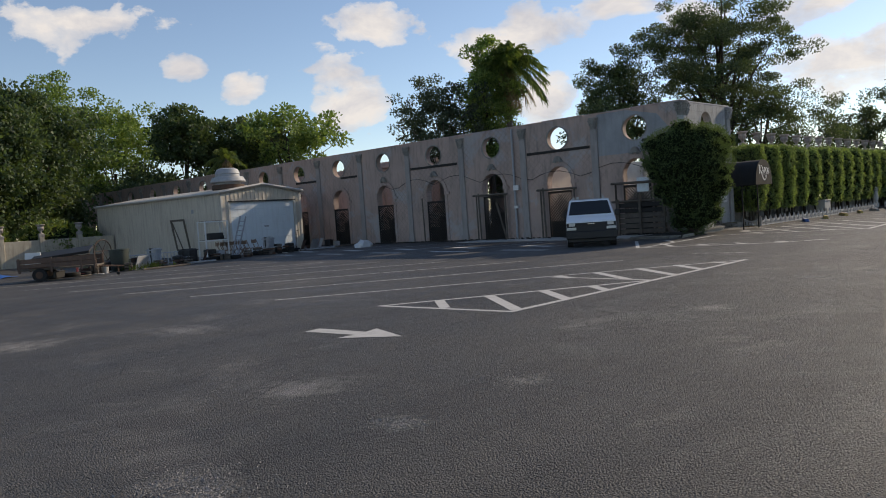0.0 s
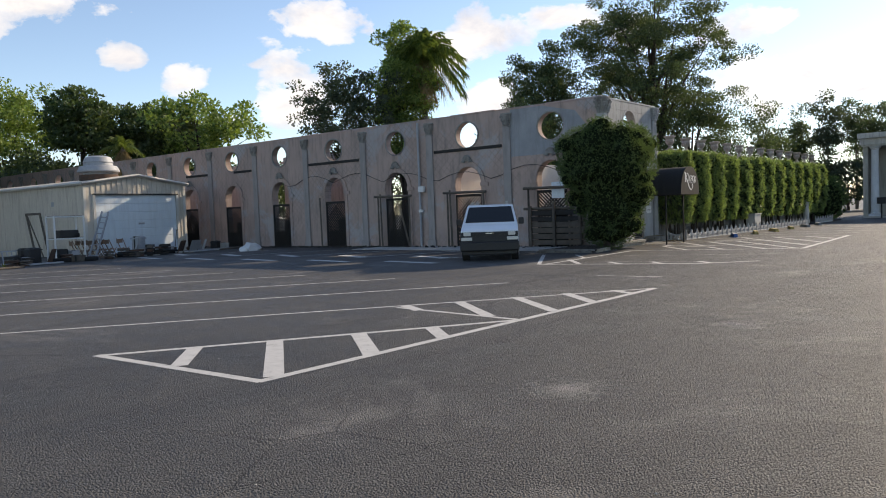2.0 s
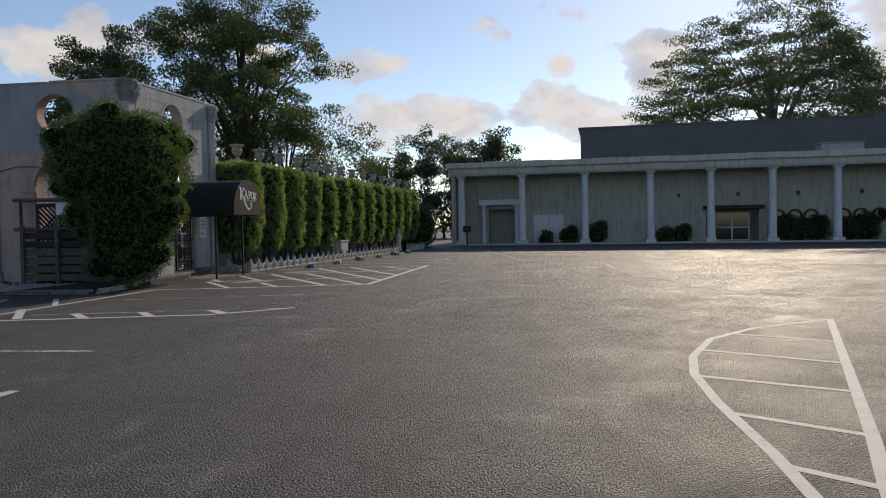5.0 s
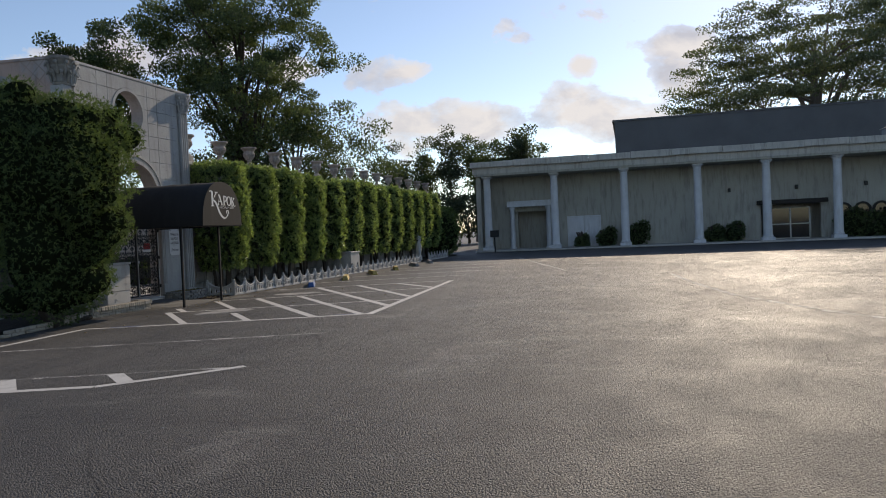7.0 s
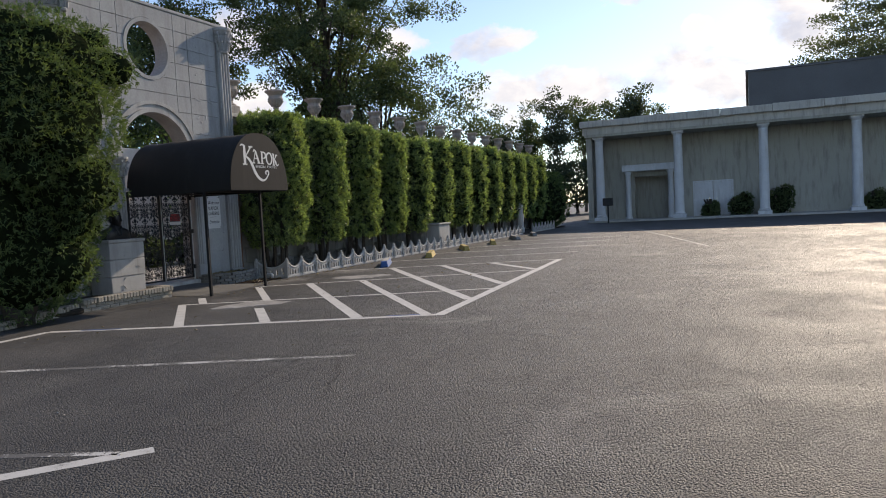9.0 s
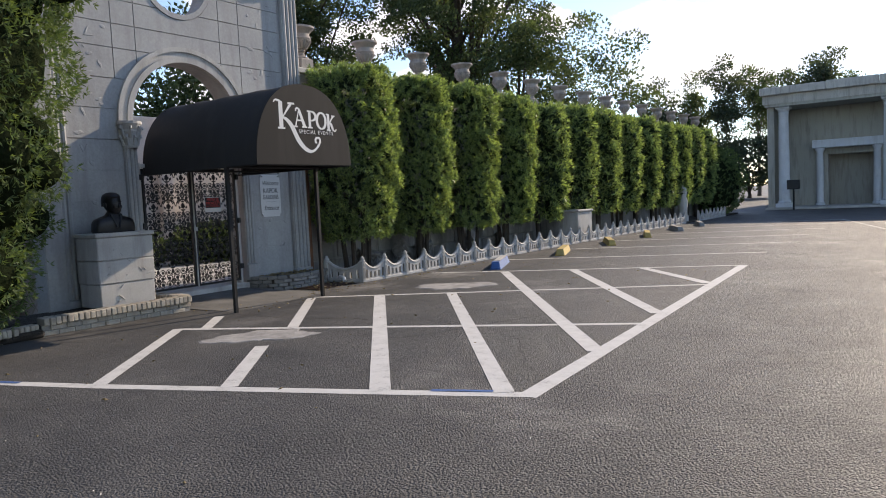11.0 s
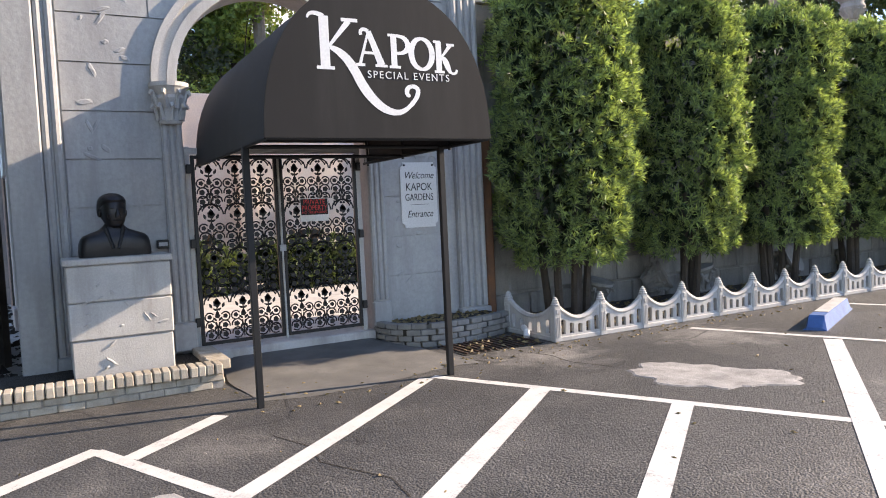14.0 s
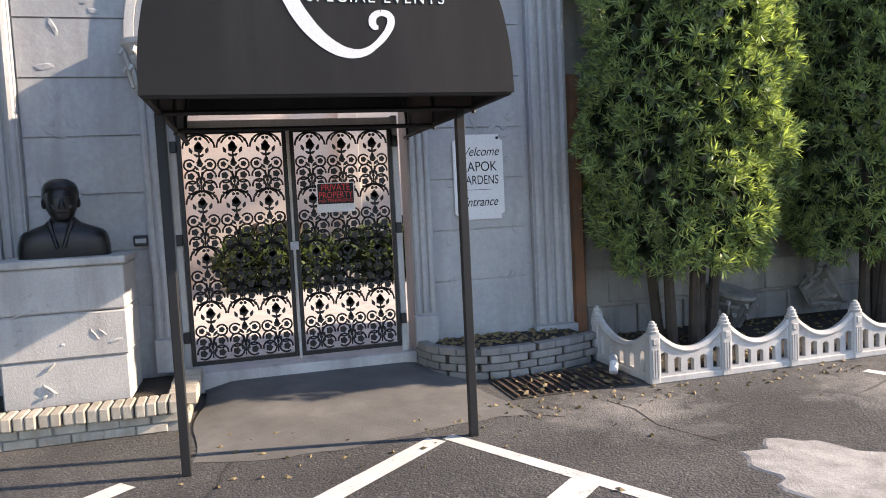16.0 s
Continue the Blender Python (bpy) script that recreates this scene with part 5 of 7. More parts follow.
# ---- wrought-iron gates ----
def scroll_bm(w, h, cols, rows):
    bm = bmesh.new()

    def ring(cx, cz, r, th, a0=0.0, a1=360.0, n=12):
        pts = [(cx + r * math.cos(radians(a0 + (a1 - a0) * i / n)), cz + r * math.sin(radians(a0 + (a1 - a0) * i / n))) for i in range(n + 1)]
        for (x0, z0), (x1, z1) in zip(pts, pts[1:]):
            tube(bm, (x0, 0, z0), (x1, 0, z1), th, th, 4)

    def leaf(cx, cz, ang, ln, wd):
        c, sn = math.cos(radians(ang)), math.sin(radians(ang))
        p = [(0, 0), (ln * 0.35, wd), (ln * 0.7, wd * 0.7), (ln, 0), (ln * 0.7, -wd * 0.7), (ln * 0.35, -wd)]
        for yy in (-0.006, 0.006):
            bm.faces.new([bm.verts.new((cx + a * c - b * sn, yy, cz + a * sn + b * c)) for a, b in p])

    def disc(cx, cz, r):
        for yy in (-0.006, 0.006):
            bm.faces.new([bm.verts.new((cx + r * (1 + 0.14 * math.cos(5 * a)) * math.cos(a), yy, cz + r * (1 + 0.14 * math.cos(5 * a)) * math.sin(a))) for a in [2 * math.pi * k / 15 for k in range(15)]])

    cw, ch = w / cols, h / rows
    for r in range(rows):
        for c in range(cols):
            ox, oz = cw * (c + 0.5), ch * r
            for sx in (-1, 1):
                # two rows of closed scrolls, each holding a flower
                for zz, turn in ((0.10, 1), (0.29, -1)):
                    ring(ox + sx * cw * 0.255, oz + zz * ch, cw * 0.205, 0.0075, 90 - sx * 100, 90 - sx * 100 + sx * 320, 14)
                    disc(ox + sx * cw * 0.28, oz + (zz - 0.012 * turn) * ch, cw * 0.105)
                    leaf(ox + sx * cw * 0.06, oz + zz * ch, 90 * turn - sx * 25 * turn, ch * 0.09, cw * 0.05)
                # open scrolls over a bell flower
                ring(ox + sx * cw * 0.30, oz + 0.50 * ch, cw * 0.17, 0.0075, 90 + sx * 60, 90 + sx * 60 - sx * 300, 12)
                disc(ox + sx * cw * 0.30, oz + 0.505 * ch, cw * 0.085)
                leaf(ox + sx * cw * 0.03, oz + 0.40 * ch, 90 - sx * 42, ch * 0.13, cw * 0.045)
                # stems round the large bell
                ring(ox + sx * cw * 0.06, oz + 0.80 * ch, cw * 0.41, 0.0078, 90 - sx * 90, 90 + sx * 70, 12)
                leaf(ox + sx * cw * 0.20, oz + 0.70 * ch, 90 - sx * 22, ch * 0.13, cw * 0.055)
                leaf(ox + sx * cw * 0.42, oz + 0.90 * ch, 90 + sx * 30, ch * 0.10, cw * 0.05)
                leaf(ox, oz + 0.64 * ch, 90 - sx * 60, ch * 0.11, cw * 0.045)
                tube(bm, (ox, 0, oz + 0.20 * ch), (ox + sx * cw * 0.06, 0, oz + 0.38 * ch), 0.007, 0.007, 4)
                disc(ox + sx * cw * 0.06, oz + 0.965 * ch, cw * 0.05)
            disc(ox, oz + 0.52 * ch, cw * 0.10)
            leaf(ox, oz + 0.53 * ch, 90, ch * 0.10, cw * 0.07)
            disc(ox, oz + 0.80 * ch, cw * 0.14)
            leaf(ox, oz + 0.76 * ch, 90, ch * 0.17, cw * 0.11)
            disc(ox, oz + 0.195 * ch, cw * 0.05)
            tube(bm, (ox, 0, oz), (ox, 0, oz + 0.18 * ch), 0.006, 0.006, 4)
            tube(bm, (ox, 0, oz + 0.58 * ch), (ox, 0, oz + 0.74 * ch), 0.007, 0.007, 4)
    return bm


gate_me = mesh_of("scrollwork", scroll_bm(0.793, 1.82, 3, 4), iron)
GT = Matrix(((0, -1, 0, GX + 0.03), (1, 0, 0, 0), (0, 0, 1, 0), (0, 0, 0, 1)))
for y0, lab in ((33.633, "black wrought-iron gate leaf with scrolling leaf pattern"), (34.527, "black wrought-iron gate leaf with scrolls and a warning sign")):
    g = thing("iron_gate", lab, "gate", GT @ pose(y0, 0, 0.22), "iron gate leaves")
    w, h = 0.868, 1.93
    for nm, b in (("stile", (0, -0.02, 0, 0.035, 0.02, h)), ("stile", (w - 0.035, -0.02, 0, w, 0.02, h)), ("rail", (0.035, -0.02, 0, w - 0.035, 0.02, 0.035)), ("rail", (0.035, -0.02, h - 0.035, w - 0.035, 0.02, h))):
        part(nm, boxes(b, bev=0.003), iron, g)
    part("scrollwork", gate_me, None, g, "scrolling leaf ironwork", pose(0.037, 0, 0.055))
    for zz in (0.2, 1.0, 1.75):
        xx = -0.05 if y0 < 34 else w
        part("hinge", boxes((xx, -0.045, zz, xx + 0.05, 0.0, zz + 0.09), bev=0.004), iron, g)
gate_frame = thing("gate_frame", "pale painted steel gate frame in the arch", "gate frame", GT)
for nm, b in (("jamb", (33.575, 0.0, 0.17, 33.628, 0.06, 2.24)), ("jamb", (35.400, 0.0, 0.17, 35.455, 0.06, 2.24)), ("head", (33.575, -0.005, 2.165, 35.455, 0.055, 2.225)), ("centre_strip", (34.503, -0.032, 0.20, 34.524, 0.0, 2.15))):
    part(nm, boxes(b, bev=0.004), pale_stone, gate_frame)
part("latch", boxes((34.48, -0.05, 1.13, 34.55, -0.036, 1.2), bev=0.004), galv, gate_frame, "steel latch")
ps = thing("warning_sign", "red and black private property sign wired to the gate", "sign", pose(GX + 0.07, 34.885, 1.555))
part("panel", boxes((-0.002, -0.16, -0.125, 0.002, 0.16, 0.125)), sign_white, ps, "white sign panel")
part("black_field", boxes((0.002, -0.152, -0.055, 0.004, 0.152, 0.118)), black_paint, ps, "black field")
lettering("PRIVATE", 0.078, red_paint, 0, 0.082, ps, 0.0052, label="red lettering", sx=0.85)
lettering("PROPERTY", 0.078, red_paint, 0, 0.018, ps, 0.0052, label="red lettering", sx=0.78)
lettering("NO TRESPASSING", 0.036, red_paint, 0, -0.028, ps, 0.0052, label="red lettering")
wsn = thing("welcome_sign", "white scallop-cornered welcome sign on the gate wall", "sign", pose(GX + 0.03, 36.18, 1.675))
bm = bmesh.new()
wv = [(0.20, -0.38), (0.20, -0.345), (0.235, -0.32), (0.235, 0.32), (0.20, 0.345), (0.20, 0.38), (-0.20, 0.38), (-0.20, 0.345), (-0.235, 0.32), (-0.235, -0.32), (-0.20, -0.345), (-0.20, -0.38)]
plate(bm, wv, [], 0.012, Matrix(((0, -1, 0, 0.012), (1, 0, 0, 0), (0, 0, 1, 0), (0, 0, 0, 1))))
part("panel", bm, sign_white, wsn)
lettering("Welcome", 0.115, black_paint, 0, 0.225, wsn, 0.0135, 0.35, sx=0.85, label="dark script lettering")
lettering("KAPOK", 0.125, black_paint, 0, 0.09, wsn, 0.0135, sx=0.85, label="dark lettering")
lettering("GARDENS", 0.115, black_paint, 0, -0.03, wsn, 0.0135, sx=0.72, label="dark lettering")
lettering("Entrance", 0.115, black_paint, 0, -0.225, wsn, 0.0135, 0.35, sx=0.82, label="dark script lettering")
part("rule", boxes((0.0125, -0.12, -0.115, 0.0132, 0.12, -0.111)), black_paint, wsn, "thin dark rule")
for y in (-0.185, 0.185):
    part("bolt", boxes((0.012, y - 0.012, 0.335, 0.022, y + 0.012, 0.359), bev=0.004), black_paint, wsn)
ib = thing("intercom_box", "small black keypad box on the gate wall", "intercom", pose(GX + 0.025, 33.32, 1.28))
part("body", boxes((0, -0.055, -0.04, 0.07, 0.055, 0.045), bev=0.008), trim_black, ib)
part("face", boxes((0.07, -0.04, -0.015, 0.073, 0.04, 0.02)), galv, ib, "grey keypad face")

# ---- pedestal, bust, brick planters ----
ped = thing("pedestal", "pale cast stone pedestal of stacked blocks", "pedestal", pose(-14.36, 32.86, 0.18))
for z0, z1, g in ((0.0, 0.33, 0.01), (0.335, 0.655, 0.0), (0.66, 0.975, 0.0)):
    part("block", boxes((-0.28 + g, -0.42 + g, z0, 0.28 - g, 0.42 - g, z1), bev=0.012), pale_stone, ped)
part("cap", boxes((-0.3, -0.44, 0.98, 0.3, 0.44, 1.035), bev=0.008), pale_stone, ped, "thin cap slab")
rng = random.Random(14)
for i in range(14):
    bm = bmesh.new()
    bmesh.ops.create_icosphere(bm, subdivisions=1, radius=1.0, matrix=pose(0.278, rng.uniform(-0.34, 0.34), rng.uniform(0.06, 0.92), rng.uniform(-70, 70), 0, 0) @ Matrix.Diagonal((0.010, rng.uniform(0.02, 0.07), rng.uniform(0.008, 0.018), 1)))
    part("chip", bm, pale_stone, ped, "rough chipped scar")
bm = bmesh.new()
BM = pose(-14.36, 32.86, 1.2155, 0, 0, 0)


def loft(bm, rows, m, seg=28):
    """Rows (z, half depth, half width, forward shift, squareness) joined into one closed skin."""
    rings = []
    for z, hx, hy, sx, q in rows:
        ring = []
        for i in range(seg):
            a = 2 * math.pi * i / seg
            c, d = math.cos(a), math.sin(a)
            ring.append(bm.verts.new(m @ Vector((sx + hx * math.copysign(abs(c) ** q, c), hy * math.copysign(abs(d) ** q, d), z))))
        rings.append(ring)
    for a, b in zip(rings, rings[1:]):
        for i in range(seg):
            bm.faces.new((a[i], a[(i + 1) % seg], b[(i + 1) % seg], b[i]))
    bm.faces.new(rings[0][::-1])
    bm.faces.new(rings[-1])


loft(bm, [(0.0, 0.115, 0.30, 0, 0.5), (0.05, 0.12, 0.302, 0, 0.5), (0.12, 0.122, 0.295, 0, 0.52), (0.165, 0.118, 0.28, 0, 0.55), (0.188, 0.11, 0.258, 0, 0.6), (0.206, 0.10, 0.215, 0, 0.72), (0.225, 0.095, 0.165, 0, 0.85),
          (0.24, 0.095, 0.125, 0, 1.0), (0.265, 0.082, 0.096, 0.0, 1.0), (0.29, 0.072, 0.075, 0.005, 1.0), (0.33, 0.07, 0.072, 0.01, 1.0)], BM)
HM = BM @ pose(0.01, 0.0, -0.035, 0, 0, 14) @ Matrix.Scale(1.12, 4)
loft(bm, [(0.262, 0.035, 0.035, 0.055, 1.0), (0.275, 0.062, 0.055, 0.04, 0.9), (0.30, 0.085, 0.072, 0.025, 0.9), (0.335, 0.105, 0.086, 0.008, 0.92), (0.375, 0.116, 0.094, 0.0, 0.95), (0.415, 0.122, 0.099, -0.006, 1.0),
          (0.45, 0.118, 0.097, -0.01, 1.0), (0.48, 0.104, 0.087, -0.012, 1.0), (0.50, 0.08, 0.068, -0.012, 1.0), (0.514, 0.045, 0.04, -0.012, 1.0), (0.519, 0.012, 0.012, -0.012, 1.0)], HM)
loft(bm, [(0.338, 0.02, 0.026, 0.118, 1.0), (0.355, 0.028, 0.022, 0.118, 1.0), (0.385, 0.016, 0.013, 0.114, 1.0), (0.405, 0.004, 0.009, 0.114, 1.0)], HM, 12)
loft(bm, [(0.406, 0.006, 0.044, 0.106, 1.0), (0.413, 0.011, 0.056, 0.104, 1.0), (0.420, 0.005, 0.050, 0.106, 1.0)], HM, 16)
# hair, cheeks, mouth and chin
loft(bm, [(0.36, 0.085, 0.100, -0.05, 1.0), (0.40, 0.100, 0.106, -0.036, 1.0), (0.44, 0.115, 0.108, -0.022, 1.0), (0.475, 0.122, 0.104, -0.012, 1.0), (0.505, 0.105, 0.088, -0.012, 1.0), (0.528, 0.065, 0.055, -0.014, 1.0), (0.535, 0.02, 0.02, -0.014, 1.0)], HM, 24)
loft(bm, [(0.308, 0.010, 0.034, 0.098, 1.0), (0.316, 0.018, 0.042, 0.098, 1.0), (0.323, 0.012, 0.048, 0.098, 1.0)], HM, 14)
loft(bm, [(0.262, 0.010, 0.015, 0.088, 1.0), (0.276, 0.022, 0.030, 0.088, 1.0), (0.292, 0.010, 0.020, 0.090, 1.0)], HM, 12)
for sy in (-1, 1):
    loft(bm, [(0.322, 0.008, 0.008, 0.085, 1), (0.342, 0.022, 0.022, 0.085, 1), (0.362, 0.020, 0.022, 0.086, 1), (0.376, 0.006, 0.008, 0.088, 1)], HM @ Matrix.Translation((0, sy * 0.047, 0)), 12)
    loft(bm, [(0.345, 0.012, 0.008, 0, 1), (0.36, 0.022, 0.014, -0.004, 1), (0.39, 0.028, 0.016, -0.008, 1), (0.41, 0.012, 0.009, -0.01, 1)], HM @ Matrix.Translation((-0.01, sy * 0.098, 0)), 12)
    # jacket lapel
    tube(bm, BM @ Vector((0.085, sy * 0.075, 0.255)), BM @ Vector((0.142, sy * 0.02, 0.07)), 0.02, 0.012, 8)
tagged(part("bust_statue", bm, bronze, smooth=True), "dark bronze bust statue on the pedestal", "statue")

brick_me = mesh_of("brick", boxes((-0.097, -0.046, 0, 0.097, 0.046, 0.058), bev=0.006), brick_pale)
cap_brick_me = mesh_of("brick", boxes((-0.033, -0.10, 0, 0.033, 0.10, 0.095), bev=0.01), brick_pale)
grey_brick_me = mesh_of("brick", boxes((-0.097, -0.046, 0, 0.097, 0.046, 0.058), bev=0.008), brick_grey)


def brick_run(owner, a, b, courses, cap, me, jitter=0.004, seed=1):
    rng = random.Random(seed)
    a, b = Vector(a), Vector(b)
    ln = (b - a).length
    ang = math.degrees(math.atan2(b.y - a.y, b.x - a.x))
    d = (b - a).normalized()
    for c in range(courses):
        x = 0.1 + (0.1 if c % 2 else 0.0)
        while x < ln - 0.05:
            p = a + d * x
            part("brick", me, None, owner, m=pose(p.x + rng.uniform(-jitter, jitter), p.y + rng.uniform(-jitter, jitter), a.z + 0.003 + c * 0.066, 0, 0, ang + rng.uniform(-1, 1)))
            x += 0.203
    if cap:
        x = 0.04
        while x < ln - 0.02:
            p = a + d * x
            part("brick", cap_brick_me, None, owner, m=pose(p.x + rng.uniform(-jitter, jitter), p.y + rng.uniform(-jitter, jitter), a.z + 0.004 + courses * 0.066, rng.uniform(-2, 2), rng.uniform(-1.5, 1.5), ang + rng.uniform(-1.5, 1.5)))
            x += 0.073


planter = thing("brick_planter", "low whitewashed brick planter edge with a soldier course", "planter", kind="")
brick_run(planter, (-13.83, 31.5, 0), (-13.83, 33.66, 0), 2, True, brick_me, seed=3)
brick_run(planter, (-13.92, 33.62, 0), (-14.75, 33.62, 0), 2, True, brick_me, seed=4)
part("mortar_core", boxes((-13.86, 31.5, 0, -13.8, 33.62, 0.135), (-14.75, 33.59, 0, -13.9, 33.65, 0.135)), brick_grey, planter)
part("soil", boxes((-14.8, 31.3, 0, -13.9, 33.55, 0.17), bev=0.02), soil, planter, "dark soil fill")
old_planter = thing("old_brick_edge", "tumbled low brick edging below the juniper", "planter")
brick_run(old_planter, (-13.25, 28.6, 0), (-13.55, 30.5, 0), 2, False, brick_me, 0.015, 5)
brick_run(old_planter, (-13.6, 30.4, 0), (-13.9, 31.45, 0), 1, True, brick_me, 0.012, 6)
brick_run(old_planter, (-15.6, 28.2, 0), (-13.3, 28.5, 0), 2, False, grey_brick_me, 0.012, 9)
part("soil", boxes((-15.6, 28.4, 0, -13.7, 31.5, 0.10), bev=0.03), soil, old_planter, "dark soil fill")
right_planter = thing("grey_brick_planter", "curved dirty grey brick planter beside the gate", "planter")
line = bez((-14.80, 35.56), (-14.42, 35.55), (-14.16, 35.78), (-14.16, 36.12), 40) + bez((-14.16, 36.12), (-14.16, 36.5), (-14.26, 36.8), (-14.36, 37.02), 40)[1:]
along = [0.0]
for p, q in zip(line, line[1:]):
    along.append(along[-1] + math.dist(p, q))


def on_line(d):
    k = min(range(len(along) - 1), key=lambda n: abs(along[n] - d))
    p, q = line[k], line[k + 1]
    return p[0], p[1], math.degrees(math.atan2(q[1] - p[1], q[0] - p[0]))


short_brick_me = mesh_of("brick", boxes((-0.079, -0.048, 0, 0.079, 0.048, 0.060), bev=0.006), brick_grey)
rng = random.Random(21)
for course in range(4):
    d = 0.085 + (0.08 if course % 2 else 0.0)
    while d < along[-1] - 0.06:
        bx, by, bt = on_line(d)
        part("brick", short_brick_me, None, right_planter, m=pose(bx + rng.uniform(-0.006, 0.006), by + rng.uniform(-0.004, 0.004), 0.002 + 0.066 * course, 0, 0, bt + rng.uniform(-1.5, 1.5)))
        d += 0.166
core = bmesh.new()
low = [core.verts.new((x * 1.0 - 0.02, y, 0.0)) for x, y in line]
top = [core.verts.new((x - 0.02, y, 0.24)) for x, y in line]
for k in range(len(line) - 1):
    core.faces.new((low[k], low[k + 1], top[k + 1], top[k]))
part("mortar_core", core, brick_grey, right_planter)
part("soil", boxes((-14.82, 35.66, 0, -14.30, 37.0, 0.235), bev=0.03), soil, right_planter, "dark soil with leaf litter")
tagged(part("drain_grate_pit", boxes((-14.1, 35.95, 0.001, -13.5, 36.95, 0.008)), soil), "dark drain pit", "drain", kind="structure")
grate = thing("drain_grate", "rusty steel drain grate with leaf litter", "drain grate")
for i in range(14):
    part("bar", boxes((-14.08, 35.99 + 0.07 * i, 0.008, -13.52, 36.008 + 0.07 * i, 0.022), bev=0.003), rust, grate)
bm = bmesh.new()
tube(bm, (-14.0, 37.03, 0.1), (-13.8, 36.93, 0.1), 0.035, 0.035, 10)
tube(bm, (-13.8, 36.93, 0.1), (-13.76, 36.9, 0.04), 0.035, 0.035, 10)
tagged(part("drain_pipe", bm, sign_white, smooth=True), "short white plastic drain pipe elbow", "pipe")

# ---- garden seen through the gate ----
tagged(part("paving_courtyard", boxes((-27, 29, 0.0, -15.25, 45, 0.02)), pale_stone), "pale sunlit courtyard paving behind the gate", "paving", kind="structure")
for i, (x, y, l) in enumerate(((-21.9, 37.0, 1.6), (-21.7, 40.2, 1.6), (-21.6, 43.4, 1.6), (-21.8, 34.6, 1.0))):
    bush("garden_hedge", "low dark clipped hedge behind the gate", x, y, [(0, 0, 0.5, 0.7, l, 0.55)], 500, 7, 0.14, 0.03, leaf_oak, 90 + i)
cream_wall = mottled("cream_wall", (0.74, 0.66, 0.57), (0.62, 0.54, 0.46), 1, 30, 0.9)
house_wall = tagged(part("wall_garden_house", boxes((-23.7, 33.0, 0, -23.3, 48, 4.2), bev=0.02), cream_wall), "cream garden house wall behind the gate", "wall", kind="structure")
for y in (36.0, 39.5, 43.0):
    part("pilaster", boxes((-23.297, y, 0, -23.1, y + 0.4, 4.0), bev=0.02), cream_wall, house_wall)


# ---- parked van ----
VAN = pose(-15.35, 25.05, 0, 0, 0, -54.4)        # local x points forward
van = thing("parked_van", "white older van with dark windscreen parked by the arcade", "van", VAN)


def section_body(bm, profile, hw_of):
    """Profile (x, z) extruded across; hw_of(z) gives the half width at a height."""
    left = [bm.verts.new((x, hw_of(z), z)) for x, z in profile]
    right = [bm.verts.new((x, -hw_of(z), z)) for x, z in profile]
    n = len(profile)
    for i in range(n):
        bm.faces.new((left[i], left[(i + 1) % n], right[(i + 1) % n], right[i]))
    bm.faces.new(left[::-1])
    bm.faces.new(right)
    bmesh.ops.bevel(bm, geom=bm.edges[:], offset=0.035, segments=2, affect="EDGES", profile=0.6)


bm = bmesh.new()
section_body(bm, [(-3.9, 0.42), (0.88, 0.42), (0.92, 0.72), (0.86, 1.02), (0.16, 1.20), (-0.62, 1.84), (-0.85, 1.88), (-3.75, 1.88), (-3.92, 1.2)], lambda z: 0.96 if z < 1.15 else 0.96 - 0.17 * (z - 1.15) / 0.73)
body = part("body", bm, van_white, van, "white painted body", smooth=True)


def quad_panel(bm, pts, push):
    bm.faces.new([bm.verts.new(Vector(p) + Vector(push)) for p in pts])
    ext = bmesh.ops.extrude_face_region(bm, geom=bm.faces[:])
    bmesh.ops.translate(bm, verts=[v for v in ext["geom"] if isinstance(v, bmesh.types.BMVert)], vec=Vector(push) * -1.2)


bm = bmesh.new()
quad_panel(bm, [(0.08, 0.84, 1.265), (0.08, -0.84, 1.265), (-0.55, -0.735, 1.785), (-0.55, 0.735, 1.785)], (0.012, 0, 0.014))
part("windscreen", bm, car_glass, van, "dark windscreen")
for sy in (-1, 1):
    bm = bmesh.new()
    quad_panel(bm, [(-0.05, sy * 0.935, 1.24), (-1.25, sy * 0.935, 1.24), (-1.25, sy * 0.82, 1.76), (-0.68, sy * 0.82, 1.76)], (0, sy * 0.012, 0))
    part("side_window", bm, car_glass, van, "dark side window")
    part("headlight", boxes((0.86, sy * 0.62, 0.84, 0.95, sy * 0.86, 0.96), bev=0.012), lamp_glass, van, "clear rectangular headlight")
    part("turn_light", boxes((0.86, sy * 0.58, 0.68, 0.95, sy * 0.94, 0.79), bev=0.012), lamp_glass, van, "pale marker light")
    mir = part("wing_mirror", boxes((-0.12, sy * 0.97, 1.18, 0.02, sy * 1.16, 1.40), bev=0.02), trim_black, van, "black wing mirror")
    part("front_door_seam", boxes((-0.02, sy * 0.962, 0.48, -0.01, sy * 0.966, 1.2)), trim_black, van)
    for wx in (0.32, -2.55):
        wh = part("wheel", tube(bmesh.new(), (wx, sy * 0.72, 0.35), (wx, sy * 0.95, 0.35), 0.35, 0.345, 26), rubber, van, "black tyre", smooth=True)
        part("rim", tube(bmesh.new(), (wx, sy * 0.945, 0.35), (wx, sy * 0.962, 0.35), 0.2, 0.17, 20), galv, wh, "grey steel rim")
part("grille", boxes((0.86, -0.95, 0.63, 0.935, 0.95, 0.965), bev=0.015), trim_black, van, "black grille")
for i in range(4):
    part("grille_bar", boxes((0.935, -0.56, 0.825 + 0.035 * i, 0.943, 0.56, 0.835 + 0.035 * i)), trim_black, van)
part("badge", boxes((0.938, -0.14, 0.90, 0.944, 0.14, 0.935), bev=0.004), chrome, van, "plain chrome badge")
